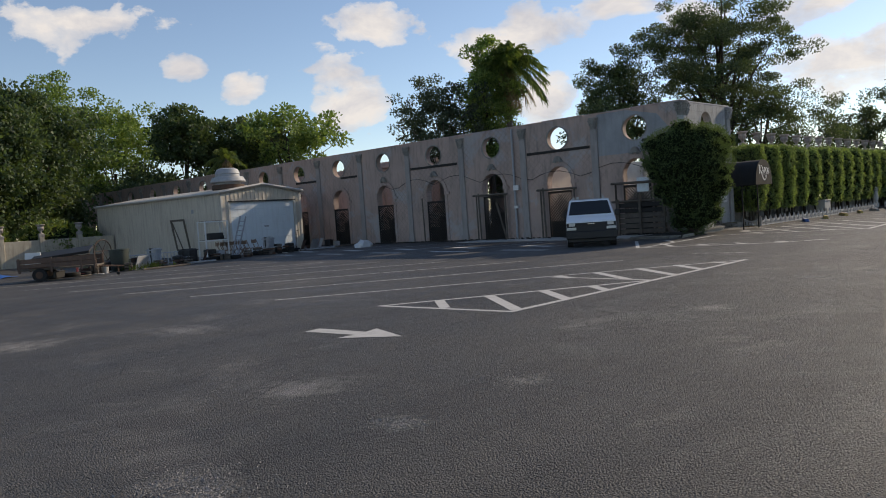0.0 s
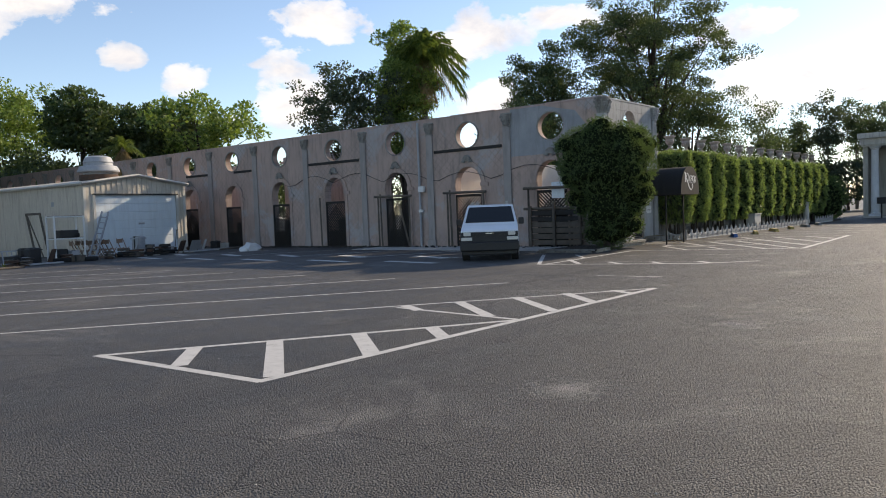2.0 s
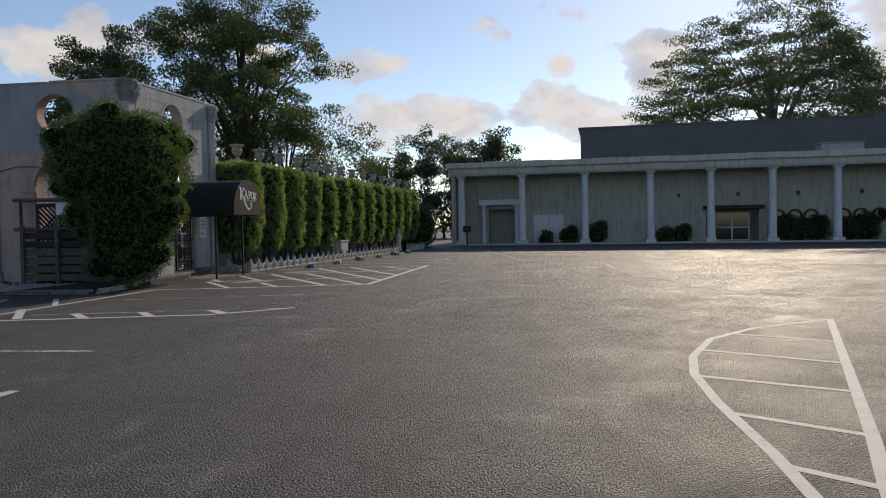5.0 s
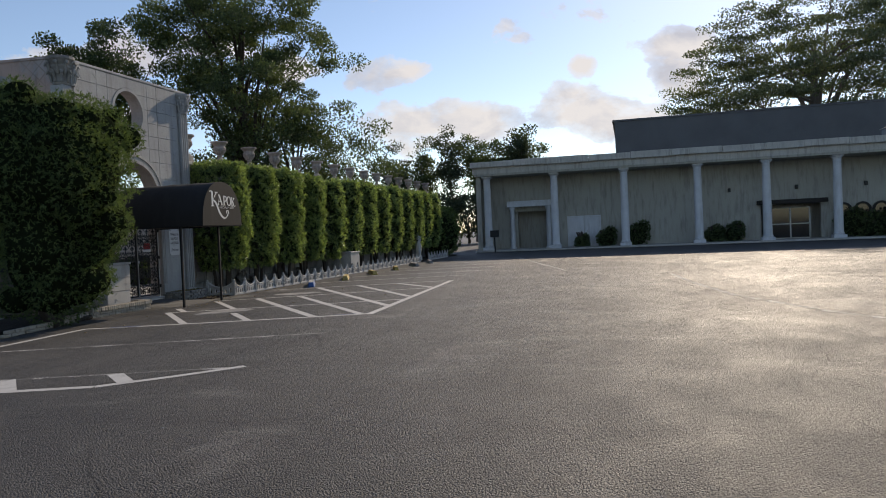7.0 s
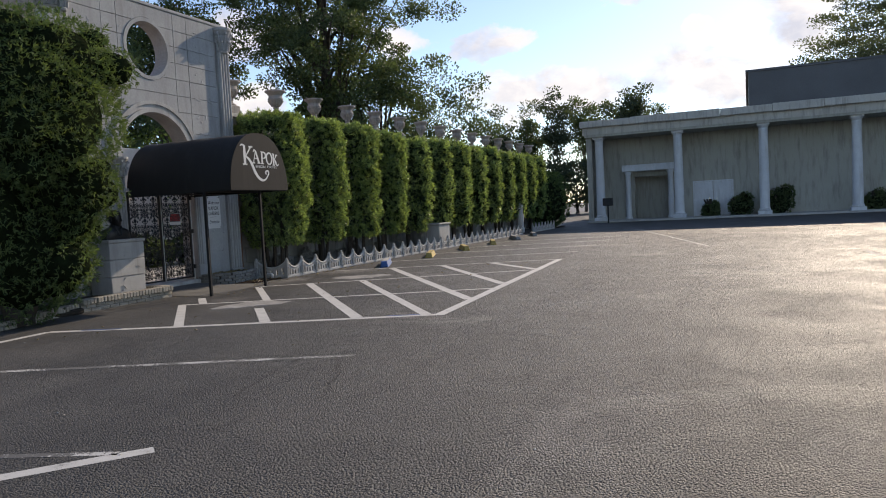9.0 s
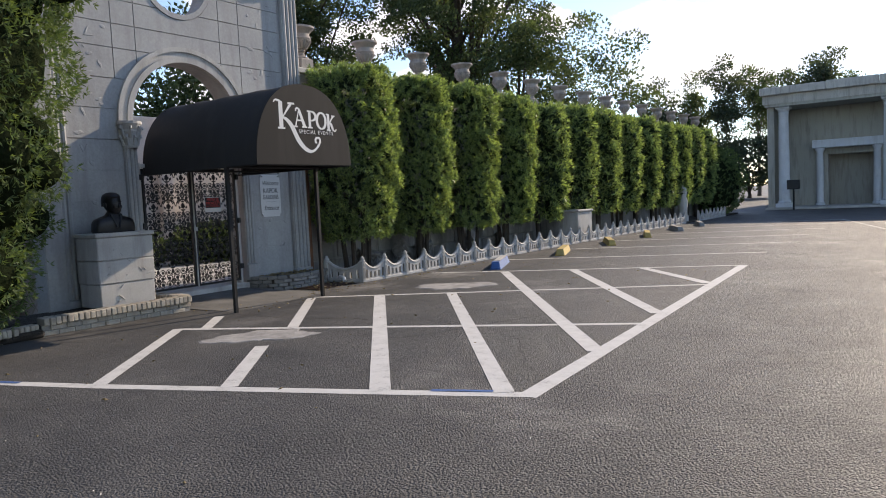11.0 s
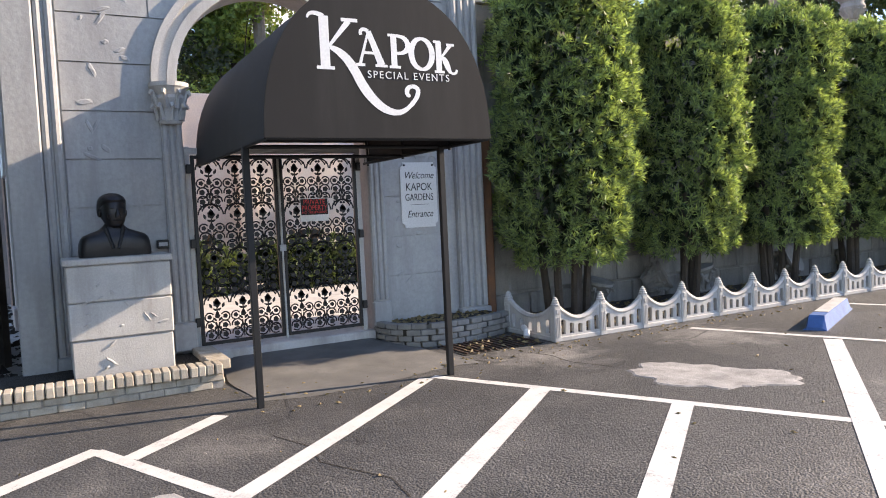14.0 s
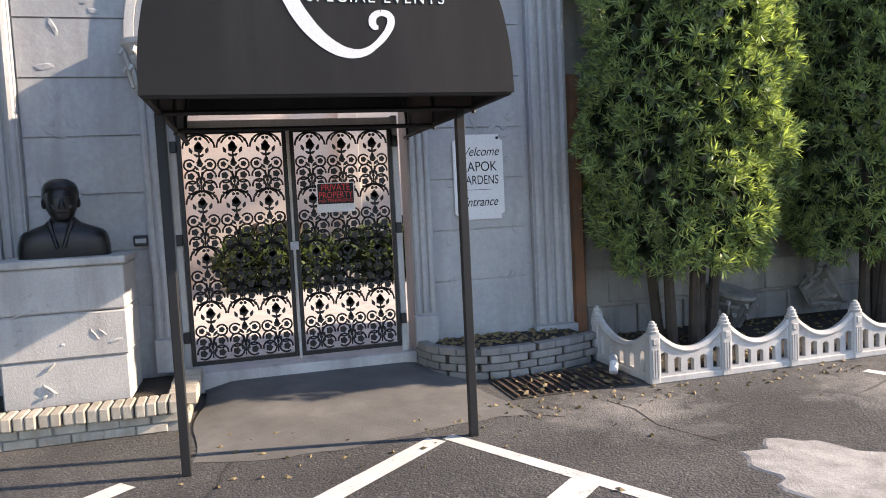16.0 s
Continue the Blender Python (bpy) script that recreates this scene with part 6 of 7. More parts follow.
part("bumper", boxes((0.78, -0.98, 0.33, 1.04, 0.98, 0.64), bev=0.035), trim_black, van, "black bumper")
part("lower_valance", boxes((0.6, -0.9, 0.2, 0.9, 0.9, 0.4), bev=0.02), trim_black, van)
for y in (-0.62, -0.45, 0.58):
    part("roof_rack_foot", boxes((-0.95, y - 0.05, 1.87, -0.82, y + 0.05, 1.99), bev=0.01), pale_stone, van, "white roof rack foot")

# ---- metal shed ----
SH = Matrix.Translation((-39.0, 21.2, 0)) @ Matrix.Rotation(radians(7), 4, "Z")
shed = thing("metal_shed", "beige sheet metal shed with a low gable and white door", "shed", SH)
W_, L_, EAVE, RIDGE = 6.15, 15.6, 3.85, 4.28
bm = bmesh.new()
plate(bm, [(0, 0), (W_, 0), (W_, EAVE), (W_ / 2, RIDGE), (0, EAVE)], [[(0.62, 0.02), (5.55, 0.02), (5.55, 3.25), (0.62, 3.25)]], 0.12, Matrix(((0, -1, 0, 0), (1, 0, 0, 0), (0, 0, 1, 0), (0, 0, 0, 1))))
front_wall = part("front_wall", bm, shed_metal, shed)
for nm, b in (("side_wall", (-L_, 0, 0, -0.12, 0.1, EAVE)), ("side_wall", (-L_, W_ - 0.1, 0, -0.12, W_, EAVE)), ("back_wall", (-L_, 0.1, 0, -L_ + 0.1, W_ - 0.1, EAVE))):
    part(nm, boxes(b), shed_metal, shed, "pale beige ribbed wall sheet")
ribs = bmesh.new()
y = 0.15
while y < W_:
    top = EAVE + (RIDGE - EAVE) * (1 - abs(y - W_ / 2) / (W_ / 2)) - 0.05
    z0 = 3.3 if 0.55 < y < 5.62 else 0.02
    box(ribs, 0.0, y - 0.04, z0, 0.025, y + 0.04, top)
    y += 0.3
part("wall_rib", ribs, shed_metal, shed, "raised ribs of the wall sheet")
ribs = bmesh.new()
for i in range(51):
    box(ribs, -L_ + 0.3 * i, -0.009, 0.02, -L_ + 0.3 * i + 0.06, 0.0, EAVE - 0.03)
part("wall_rib", ribs, shed_metal, shed, "raised ribs of the wall sheet")
bm = bmesh.new()
for y0, z0, y1, z1 in ((-0.15, EAVE - 0.02, W_ / 2, RIDGE + 0.03), (W_ + 0.15, EAVE - 0.02, W_ / 2, RIDGE + 0.03)):
    vs = [bm.verts.new(p) for p in ((0.15, y0, z0), (-L_, y0, z0), (-L_, y1, z1), (0.15, y1, z1))]
    vs2 = [bm.verts.new(v.co + Vector((0, 0, 0.07))) for v in vs]
    for q in ((0, 1, 2, 3),):
        bm.faces.new([vs[i] for i in q])
        bm.faces.new([vs2[i] for i in q][::-1])
    for i in range(4):
        bm.faces.new((vs[i], vs[(i + 1) % 4], vs2[(i + 1) % 4], vs2[i]))
part("roof", bm, shed_metal, shed)
for a, b in (((0.17, -0.15, EAVE + 0.01), (0.17, W_ / 2, RIDGE + 0.06)), ((0.17, W_ + 0.15, EAVE + 0.01), (0.17, W_ / 2, RIDGE + 0.06)), ((0.15, -0.16, EAVE), (-L_, -0.16, EAVE))):
    bm = bmesh.new()
    tube(bm, a, b, 0.085, 0.085, 4)
    part("gable_trim", bm, shed_trim, shed, "pale edge trim")
for y in (0.06, W_ - 0.06):
    part("corner_trim", boxes((0.005, y - 0.07, 0, 0.04, y + 0.07, EAVE), bev=0.006), shed_trim, shed)
part("door_head", boxes((0.02, 0.5, 3.25, 0.08, 5.65, 3.33)), trim_black, shed, "dark door head")
for y in (0.56, 5.6):
    part("door_jamb", boxes((0.01, y - 0.07, 0, 0.06, y + 0.07, 3.25), bev=0.005), shed_trim, shed)
door = part("sectional_door", boxes((-0.1, 0.6, 0.01, -0.06, 5.57, 3.27)), roller_white, shed, "white sectional garage door")
for i in range(7):
    part("door_panel", boxes((-0.06, 0.64, 0.03 + 0.46 * i, -0.03, 5.53, 0.03 + 0.46 * i + 0.44), bev=0.008), roller_white, door)
part("door_handle", boxes((-0.03, 3.1, 1.62, 0.0, 3.45, 1.72), bev=0.006), galv, door, "steel handle plate")
part("side_vent", boxes((-3.2, -0.03, 2.75, -2.95, 0.0, 3.0), bev=0.006), galv, shed)
vent = thing("roof_ventilator", "large round metal roof ventilator on a rusty base", "ventilator", SH @ pose(-2.6, 2.45, 4.2))
bm = bmesh.new()
lathe(bm, [(1.02, 0.0), (1.02, 0.28), (0.95, 0.3)], 28)
part("base_ring", bm, rust, vent, "rusty red base ring", smooth=True)
bm = bmesh.new()
lathe(bm, [(0.80, 0.3), (0.80, 0.42), (1.10, 0.45), (1.12, 0.52), (0.98, 0.78), (0.78, 0.82), (0.76, 0.98), (0.80, 1.0), (0.68, 1.28), (0.5, 1.36), (0.1, 1.38)], 28)
part("hood", bm, galv, vent, "dull galvanised hood", smooth=True)

# ---- yard clutter beside the shed ----
def yard(x, y, turn=0):
    """Places by the shed's front-left corner: x to the front, y along the front."""
    return SH @ pose(x, y, 0, 0, 0, turn)


rack = thing("white_shelf_rack", "white tube shelf rack holding dark tools", "shelf rack", yard(2.6, -2.4))
for x in (-0.35, 0.35):
    for y in (-0.7, 0.7):
        part("upright", boxes((x - 0.035, y - 0.035, 0, x + 0.035, y + 0.035, 2.15), bev=0.006), sign_white, rack)
for z in (0.12, 1.05, 2.08):
    for y in (-0.7, 0.7):
        part("rail", boxes((-0.315, y - 0.03, z, 0.315, y + 0.03, z + 0.06)), sign_white, rack)
    for x in (-0.35, 0.35):
        part("rail", boxes((x - 0.03, -0.67, z, x + 0.03, 0.67, z + 0.06)), sign_white, rack)
    part("shelf", boxes((-0.31, -0.66, z + 0.06, 0.31, 0.66, z + 0.08)), old_wood, rack)
for i, (y, z, w, h, m) in enumerate(((-0.3, 0.2, 0.5, 0.4, trim_black), (0.3, 0.2, 0.4, 0.3, galv), (0.05, 1.13, 0.9, 0.35, trim_black), (0.4, 1.13, 0.3, 0.2, dark_wood))):
    tagged(part("tool_case", boxes((-0.25, y - w / 2, z, 0.25, y + w / 2, z + h), bev=0.03), m, m=yard(2.6, -2.4)), "dark tool case on the white rack", "case")
bm = bmesh.new()
lathe(bm, [(0.42, 0), (0.45, 0.05), (0.52, 1.15), (0.56, 1.17), (0.56, 1.23), (0.48, 1.23)], 20)
bin_ = thing("wheeled_bin", "dark green cylindrical waste bin", "bin", yard(3.6, -8.3) @ Matrix.Scale(0.85, 4))
part("drum", bm, mottled("dark_green_plastic", (0.045, 0.06, 0.05), (0.03, 0.042, 0.036), 3, 30, 0.6), bin_, smooth=True)
for y in (-0.25, 0.25):
    part("wheel", tube(bmesh.new(), (0.42, y - 0.04, 0.07), (0.42, y + 0.04, 0.07), 0.07, 0.07, 12), rubber, bin_)
railing = thing("railing_panel", "grey metal railing panel lying against the clutter", "railing", yard(3.0, -5.9) @ pose(0, 0, 0.02, 0, -12, 0))
for z in (0.06, 0.62):
    part("rail", boxes((-0.02, -1.9, z, 0.02, 1.9, z + 0.05)), galv, railing)
for i in range(20):
    part("baluster", boxes((-0.012, -1.86 + 0.195 * i, 0.11, 0.012, -1.82 + 0.195 * i, 0.62)), galv, railing)
frame_a = thing("timber_trestle", "tall empty timber trestle leaning on the shed wall", "trestle", SH @ pose(-3.3, -0.6, 0, 9, 0, 0) @ Matrix.Diagonal((1.25, 1, 1.2, 1)))
for x0, x1 in ((-0.62, -0.52), (0.52, 0.62)):
    part("stile", boxes((x0, -0.03, 0, x1, 0.03, 1.95)), old_wood, frame_a)
part("head", boxes((-0.62, -0.03, 1.95, 0.62, 0.03, 2.05)), old_wood, frame_a)
part("brace", tube(bmesh.new(), (-0.5, 0, 1.9), (0.1, 0, 0.0), 0.04, 0.04, 4), old_wood, frame_a)
lad = thing("leaning_ladder", "folded aluminium ladder leaning in the clutter", "ladder", yard(3.1, -1.5) @ pose(0, 0, 0.0, -24, 8, 35))
for x in (-0.16, 0.16):
    part("rail", boxes((x - 0.03, -0.05, 0, x + 0.03, 0.05, 2.55), bev=0.004), galv, lad)
for i in range(8):
    part("rung", boxes((-0.13, -0.02, 0.2 + 0.29 * i, 0.13, 0.02, 0.24 + 0.29 * i)), galv, lad)
chair_seat = boxes((-0.2, -0.2, 0.43, 0.2, 0.2, 0.46), bev=0.008)
tan_wood = mottled("tan_varnished_wood", (0.30, 0.19, 0.13), (0.2, 0.125, 0.085), 5, 50, 0.6)
chair = thing("folding_chair", "worn tan wooden folding chair stood in a row", "chair", yard(2.4, 0.6, 15), "row of folding chairs")
part("seat", chair_seat, tan_wood, chair)
for y in (-0.2, 0.2):
    part("leg", tube(bmesh.new(), (0.22, y, 0), (-0.22, y, 0.95), 0.02, 0.02, 6), tan_wood, chair)
    part("leg", tube(bmesh.new(), (-0.22, y, 0), (0.2, y, 0.5), 0.02, 0.02, 6), tan_wood, chair)
part("backrest", boxes((-0.24, -0.2, 0.72, -0.2, 0.2, 0.92), bev=0.008), tan_wood, chair)
for i in range(7):
    copy_thing(chair, yard(2.5 + 0.05 * (i % 3), -1.9 + 0.29 * i, 80 + 9 * (i % 4)))
for i, (x, y, w, d, h, mt, lab, cat, turn) in enumerate((
        (2.2, 1.6, 0.55, 0.5, 1.0, galv, "grey metal cabinet among the clutter", "cabinet", 10), (3.4, -7.2, 0.7, 0.5, 0.55, rust, "rusty engine block part on the ground", "scrap", 25),
        (3.2, -4.4, 0.9, 0.6, 0.75, trim_black, "dark crate wrapped in black tarpaulin", "crate", 8), (3.6, -2.4, 0.5, 0.4, 0.3, old_wood, "weathered wooden crate beside the shed", "crate", 30),
        (2.0, 6.6, 0.45, 0.4, 0.5, trim_black, "black plastic crate beside the shed", "crate", 12), (1.8, 7.3, 0.5, 0.5, 0.35, pale_stone, "white plastic tub beside the shed", "tub", 5),
        (2.6, 4.6, 0.6, 0.4, 0.3, rust, "rusty scrap metal heap", "scrap", 40), (4.2, -11.6, 0.8, 0.5, 0.35, trim_black, "black plastic sheet bundle", "bundle", 15),
        (4.4, -9.9, 0.4, 0.35, 0.45, old_wood, "weathered wooden box on the asphalt", "box", 50), (3.3, 0.5, 0.7, 0.5, 0.25, old_wood, "broken timber pallet piece", "pallet", 18),
        (1.6, -5.4, 0.6, 0.5, 0.9, galv, "grey steel machine stand", "machine", 20), (3.4, -9.6, 1.0, 0.4, 0.3, rust, "rusty iron parts in a pile", "scrap", 70))):
    rng = random.Random(100 + i)
    ob = thing(cat.replace(" ", "_"), lab, cat, yard(x, y, turn))
    part("shell", boxes((-w / 2, -d / 2, 0, w / 2, d / 2, h), bev=min(w, d, h) * 0.12), mt, ob)
    part("lip", boxes((-w / 2 - 0.015, -d / 2 - 0.015, h * 0.86, w / 2 + 0.015, d / 2 + 0.015, h * 0.93)), mt, ob)
    part("strap", boxes((-w * 0.12, -d / 2 - 0.01, h * 0.1, w * 0.05, d / 2 + 0.01, h + 0.012)), dark_wood, ob)
shovel = thing("shovel", "garden shovel standing against the door", "shovel", yard(1.3, 4.35) @ pose(0, 0, 0, 0, 14, 0))
part("shaft", tube(bmesh.new(), (0, 0, 0.25), (0, 0, 1.25), 0.018, 0.018, 8), old_wood, shovel)
part("blade", boxes((-0.012, -0.11, 0.0, 0.012, 0.11, 0.28), bev=0.008), rust, shovel, "rusty blade")
part("grip", boxes((-0.015, -0.08, 1.25, 0.015, 0.08, 1.29), bev=0.006), black_paint, shovel)
bm = bmesh.new()
bmesh.ops.create_icosphere(bm, subdivisions=3, radius=1.0)
for v in bm.verts:
    n = noise.noise(v.co * 2.1) * 0.3
    v.co = Vector((v.co.x * 0.5 * (1 + n), v.co.y * 0.75 * (1 + n), max(0, v.co.z) * 0.42 * (1 + n)))
tagged(part("plastic_sack", bm, sign_white, m=Matrix.Translation((-33.4, 27.4, 0)) @ pose(0, 0, 0, 0, 0, 30), smooth=True), "crumpled white plastic sack on the ground", "sack")
for i, (x, y, a, ln, mt) in enumerate(((2.6, 5.3, 75, 3.6, galv), (3.0, 5.6, 80, 4.0, old_wood), (3.3, 4.4, 60, 2.4, galv), (3.2, 7.0, 85, 2.6, old_wood), (4.2, -4.6, 70, 2.2, galv), (5.6, -7.0, 80, 2.5, old_wood))):
    tagged(part("loose_plank" if mt is old_wood else "loose_pipe", tube(bmesh.new(), (0, -ln / 2, 0.05), (0, ln / 2, 0.06), 0.05, 0.045, 5), mt, m=yard(x, y, a - 78)), "loose length lying on the asphalt", "scrap")
bench_wheel = thing("hand_cart", "rusty cart with spoked wheel in the clutter", "cart", yard(2.6, -8.6, 20))
ring = bmesh.new()
for i in range(20):
    a0, a1 = 2 * math.pi * i / 20, 2 * math.pi * (i + 1) / 20
    tube(ring, (0, 0.55 * math.cos(a0), 1.0 + 0.55 * math.sin(a0)), (0, 0.55 * math.cos(a1), 1.0 + 0.55 * math.sin(a1)), 0.03, 0.03, 5)
wheel = part("wheel", ring, rust, bench_wheel, "rusty wheel rim")
for i in range(6):
    a0 = math.pi * i / 3
    part("spoke", tube(bmesh.new(), (0, 0, 1.0), (0, 0.55 * math.cos(a0), 1.0 + 0.55 * math.sin(a0)), 0.015, 0.015, 5), rust, wheel)
part("stand", boxes((-0.3, -0.5, 0, 0.3, 0.5, 0.5), bev=0.05), trim_black, bench_wheel)
red_dolly = thing("red_hand_truck", "small red tube hand truck", "hand truck", yard(4.2, -10.6, 60))
for y in (-0.25, 0.25):
    part("upright", tube(bmesh.new(), (0, y, 0.1), (0, y, 0.85), 0.03, 0.03, 8), faded_red, red_dolly)
for z in (0.4, 0.75, 0.85):
    part("crossbar", tube(bmesh.new(), (0, -0.25, z), (0, 0.25, z), 0.025, 0.025, 8), faded_red, red_dolly)
part("toe_plate", boxes((0, -0.28, 0.08, 0.3, 0.28, 0.11)), faded_red, red_dolly)

# ---- utility trailer ----
trailer = thing("utility_trailer", "old wooden-sided utility trailer loaded with a dark panel", "trailer", pose(-32.2, 10.2, 0, 0, 0, 60) @ Matrix.Scale(0.76, 4))
part("bed", boxes((-2.0, -0.95, 0.62, 2.0, 0.95, 0.72), bev=0.01), old_wood, trailer)
rusty_wood = mottled("rusty_brown_board", (0.17, 0.105, 0.075), (0.10, 0.065, 0.05), 3, 40, 0.85, dirt=(0.08, 0.06, 0.05))
for y in (-0.97, 0.97):
    for z in (0.74, 1.02):
        part("side_board", boxes((-2.0, y - 0.025, z, 2.0, y + 0.025, z + 0.25), bev=0.008), rusty_wood, trailer)
    for x in (-1.9, -0.3, 1.2, 1.9):
        part("stake", boxes((x - 0.05, y - 0.06, 0.5, x + 0.05, y + 0.06, 1.32), bev=0.008), rusty_wood, trailer)
    w = part("wheel", tube(bmesh.new(), (-0.9, y * 1.05 - 0.1, 0.36), (-0.9, y * 1.05 + 0.1, 0.36), 0.36, 0.36, 22), rubber, trailer)
    part("rim", tube(bmesh.new(), (-0.9, y * 1.05 - 0.11, 0.36), (-0.9, y * 1.05 + 0.11, 0.36), 0.19, 0.19, 16), rust, w)
    part("fender", boxes((-1.4, y * 1.05 - 0.13, 0.78, -0.4, y * 1.05 + 0.13, 0.81), bev=0.01), rust, trailer)
for y in (-0.5, 0.5):
    part("drawbar", tube(bmesh.new(), (2.0, y, 0.6), (3.2, 0, 0.5), 0.05, 0.05, 6), rust, trailer)
part("jack_stand", tube(bmesh.new(), (2.9, 0, 0.55), (2.9, 0, 0.04), 0.045, 0.04, 8), rust, trailer)
part("jack_wheel", tube(bmesh.new(), (2.9, -0.05, 0.09), (2.9, 0.05, 0.09), 0.09, 0.09, 12), rubber, trailer)
tagged(part("dark_sheet_panel", boxes((-1.5, -0.7, 0, 1.5, 0.7, 0.14), bev=0.02), trim_black, m=pose(-32.25, 10.3, 1.06, 12, -5, 60) @ Matrix.Scale(0.76, 4)), "dark flat panel lying across the trailer", "panel")
tagged(part("white_board", boxes((-0.4, -0.03, 0, 0.4, 0.03, 0.9), bev=0.01), sign_white, m=pose(-32.7, 9.2, 0.548, -14, 0, 60) @ Matrix.Scale(0.76, 4)), "white board stood in the trailer", "board")
bm = bmesh.new()
bmesh.ops.create_grid(bm, x_segments=20, y_segments=20, size=1.0)
for v in bm.verts:
    n = noise.noise(Vector((v.co.x * 2, v.co.y * 2, 0.3)))
    v.co = Vector((v.co.x * 1.6, v.co.y * 1.2, max(0.01, 0.45 * (1 - v.co.x ** 2) * (1 - v.co.y ** 2) + 0.1 * n)))
tagged(part("blue_tarp", bm, blue_tarp, m=pose(-39.5, 8.2, 0, 0, 0, 40)), "crumpled blue tarpaulin over a heap", "tarp")

# ---- yard boundary wall with urns ----
yw = thing("wall_yard", "cream panelled boundary wall topped with urns", "wall", kind="structure")
cream = mottled("stained_cream_render", (0.52, 0.46, 0.36), (0.42, 0.36, 0.28), 1.5, 30, 0.9, dirt=(0.24, 0.2, 0.16))
for k in range(14):
    y = -14.0 + 2.4 * k
    part("panel", boxes((-52.2, y + 0.15, 0, -52.05, y + 2.25, 1.75), bev=0.015), cream, yw)
    part("pier", boxes((-52.3, y - 0.15, 0, -51.95, y + 0.15, 1.95), bev=0.02), cream, yw)
    ob = new("garden_urn", urn_me)
    ob.matrix_basis = pose(-52.12, y, 1.95)
    tagged(ob, "pale stone urn on the yard wall", "urn", "urns on the yard wall")

# ---- utility pole with lamp ----
pole = thing("utility_pole", "weathered wooden utility pole with a small lamp arm", "pole", pose(6.6, 31.5, 0, 0, 2.4, 0))
bm = bmesh.new()
lathe(bm, [(0.105, 0), (0.10, 0.6), (0.092, 3.0), (0.07, 9.6), (0.066, 9.62)], 16)
part("shaft", bm, pole_wood, pole, smooth=True)
bm = bmesh.new()
path = [(0, 0, 7.55), (-0.25, -0.05, 7.72), (-0.55, -0.1, 7.74), (-0.72, -0.13, 7.66)]
for a, b in zip(path, path[1:]):
    tube(bm, a, b, 0.025, 0.025, 8)
part("lamp_arm", bm, galv, pole, "thin steel arm")
bm = bmesh.new()
lathe(bm, [(0.06, 0.16), (0.17, 0.06), (0.17, 0.0)][::-1], 14, pose(-0.78, -0.14, 7.52))
part("lamp_head", bm, galv, pole, "small dish lamp head", smooth=True)
part("conduit", tube(bmesh.new(), (0.113, 0, 0.3), (0.09, 0, 7.4), 0.02, 0.02, 6), galv, pole)
for a, b in (((6.6, 31.5, 9.0), (60, 38, 12.0)), ((6.6, 31.5, 8.7), (60, 37.5, 11.4))):
    bm = bmesh.new()
    pts = [Vector(a).lerp(Vector(b), i / 12) - Vector((0, 0, 1.0 * math.sin(math.pi * i / 12))) for i in range(13)]
    for p, q in zip(pts, pts[1:]):
        tube(bm, p, q, 0.018, 0.018, 5)
    tagged(part("overhead_cable", bm, black_paint), "black overhead service cable from the pole", "cable")

# ---- doors and porch of the annex ----
dd = thing("double_door", "pale grey steel double door in the tan wall", "door", pose(-5.25, wall_y - 0.02, 0.12))
for x in (-1.14, 0.02):
    lf = part("leaf", boxes((x, -0.03, 0, x + 1.12, 0.02, 2.2), bev=0.01), column_white, dd)
    part("handle", boxes((0.2 if x > 0 else -0.24, -0.06, 1.0, 0.24 if x > 0 else -0.2, -0.03, 1.2)), chrome, lf)
part("frame", boxes((-1.24, -0.04, 0, -1.15, 0.02, 2.3), (1.15, -0.04, 0, 1.24, 0.02, 2.3), (-1.15, -0.04, 2.21, 1.15, 0.02, 2.3)), column_white, dd)
porch = thing("porch_portico", "small white portico round a recessed doorway", "portico", pose(0, wall_y, 0.12))
for x in (-10.6, -7.85):
    bm = bmesh.new()
    lathe(bm, [(0.24, 0), (0.24, 0.12), (0.19, 0.16), (0.17, 2.95), (0.24, 3.1), (0.24, 3.18)], 16, pose(x, -0.5, 0))
    part("column", bm, column_white, porch, smooth=True)
part("lintel", boxes((-10.95, -0.8, 3.18, -7.5, 0.0, 3.62), bev=0.02), column_white, porch)
gd = thing("glass_entrance", "dim glazed entrance doors in pale frames", "door", pose(9.05, wall_y + 0.15, 0.12))
for x in (-1.25, 0.0, 1.25):
    part("post", boxes((x - 0.05, -0.05, 0, x + 0.05, 0.05, 2.2)), fascia_mat, gd)
for z in (0.0, 1.0, 2.15):
    part("rail", boxes((-1.2, -0.04, z, 1.2, 0.04, z + 0.08)), fascia_mat, gd)
part("pane", boxes((-1.2, -0.006, 0.08, -0.05, 0.006, 2.15)), car_glass, gd)
part("pane", boxes((0.05, -0.006, 0.08, 1.2, 0.006, 2.15)), car_glass, gd)
part("awning", boxes((-2.2, -1.2, 2.45, 2.2, -0.15, 2.75), bev=0.03), dark_wood, gd, "dark flat awning")
rim_bm = bmesh.new()
band(rim_bm, circle(0, 0, 0.40, 24) + circle(0, 0, 0.40, 24)[:1], circle(0, 0, 0.55, 24) + circle(0, 0, 0.55, 24)[:1], -0.1, 0.0, Matrix())
rim_me = mesh_of("rim", rim_bm, dark_wood)
disc_me = mesh_of("pane", plate(bmesh.new(), circle(0, 0, 0.41, 24), [], 0.02, Matrix.Translation((0, -0.03, 0))), car_glass)
for x in (12.4, 13.6, 14.75, 17.0, 18.2, 19.5, 22.0, 23.2, 26.0):
    rw = thing("round_window", "small round window with a dark rim", "window", pose(x, wall_y - 0.01, 1.95), "round windows of the hall")
    part("rim", rim_me, None, rw)
    part("pane", disc_me, None, rw)
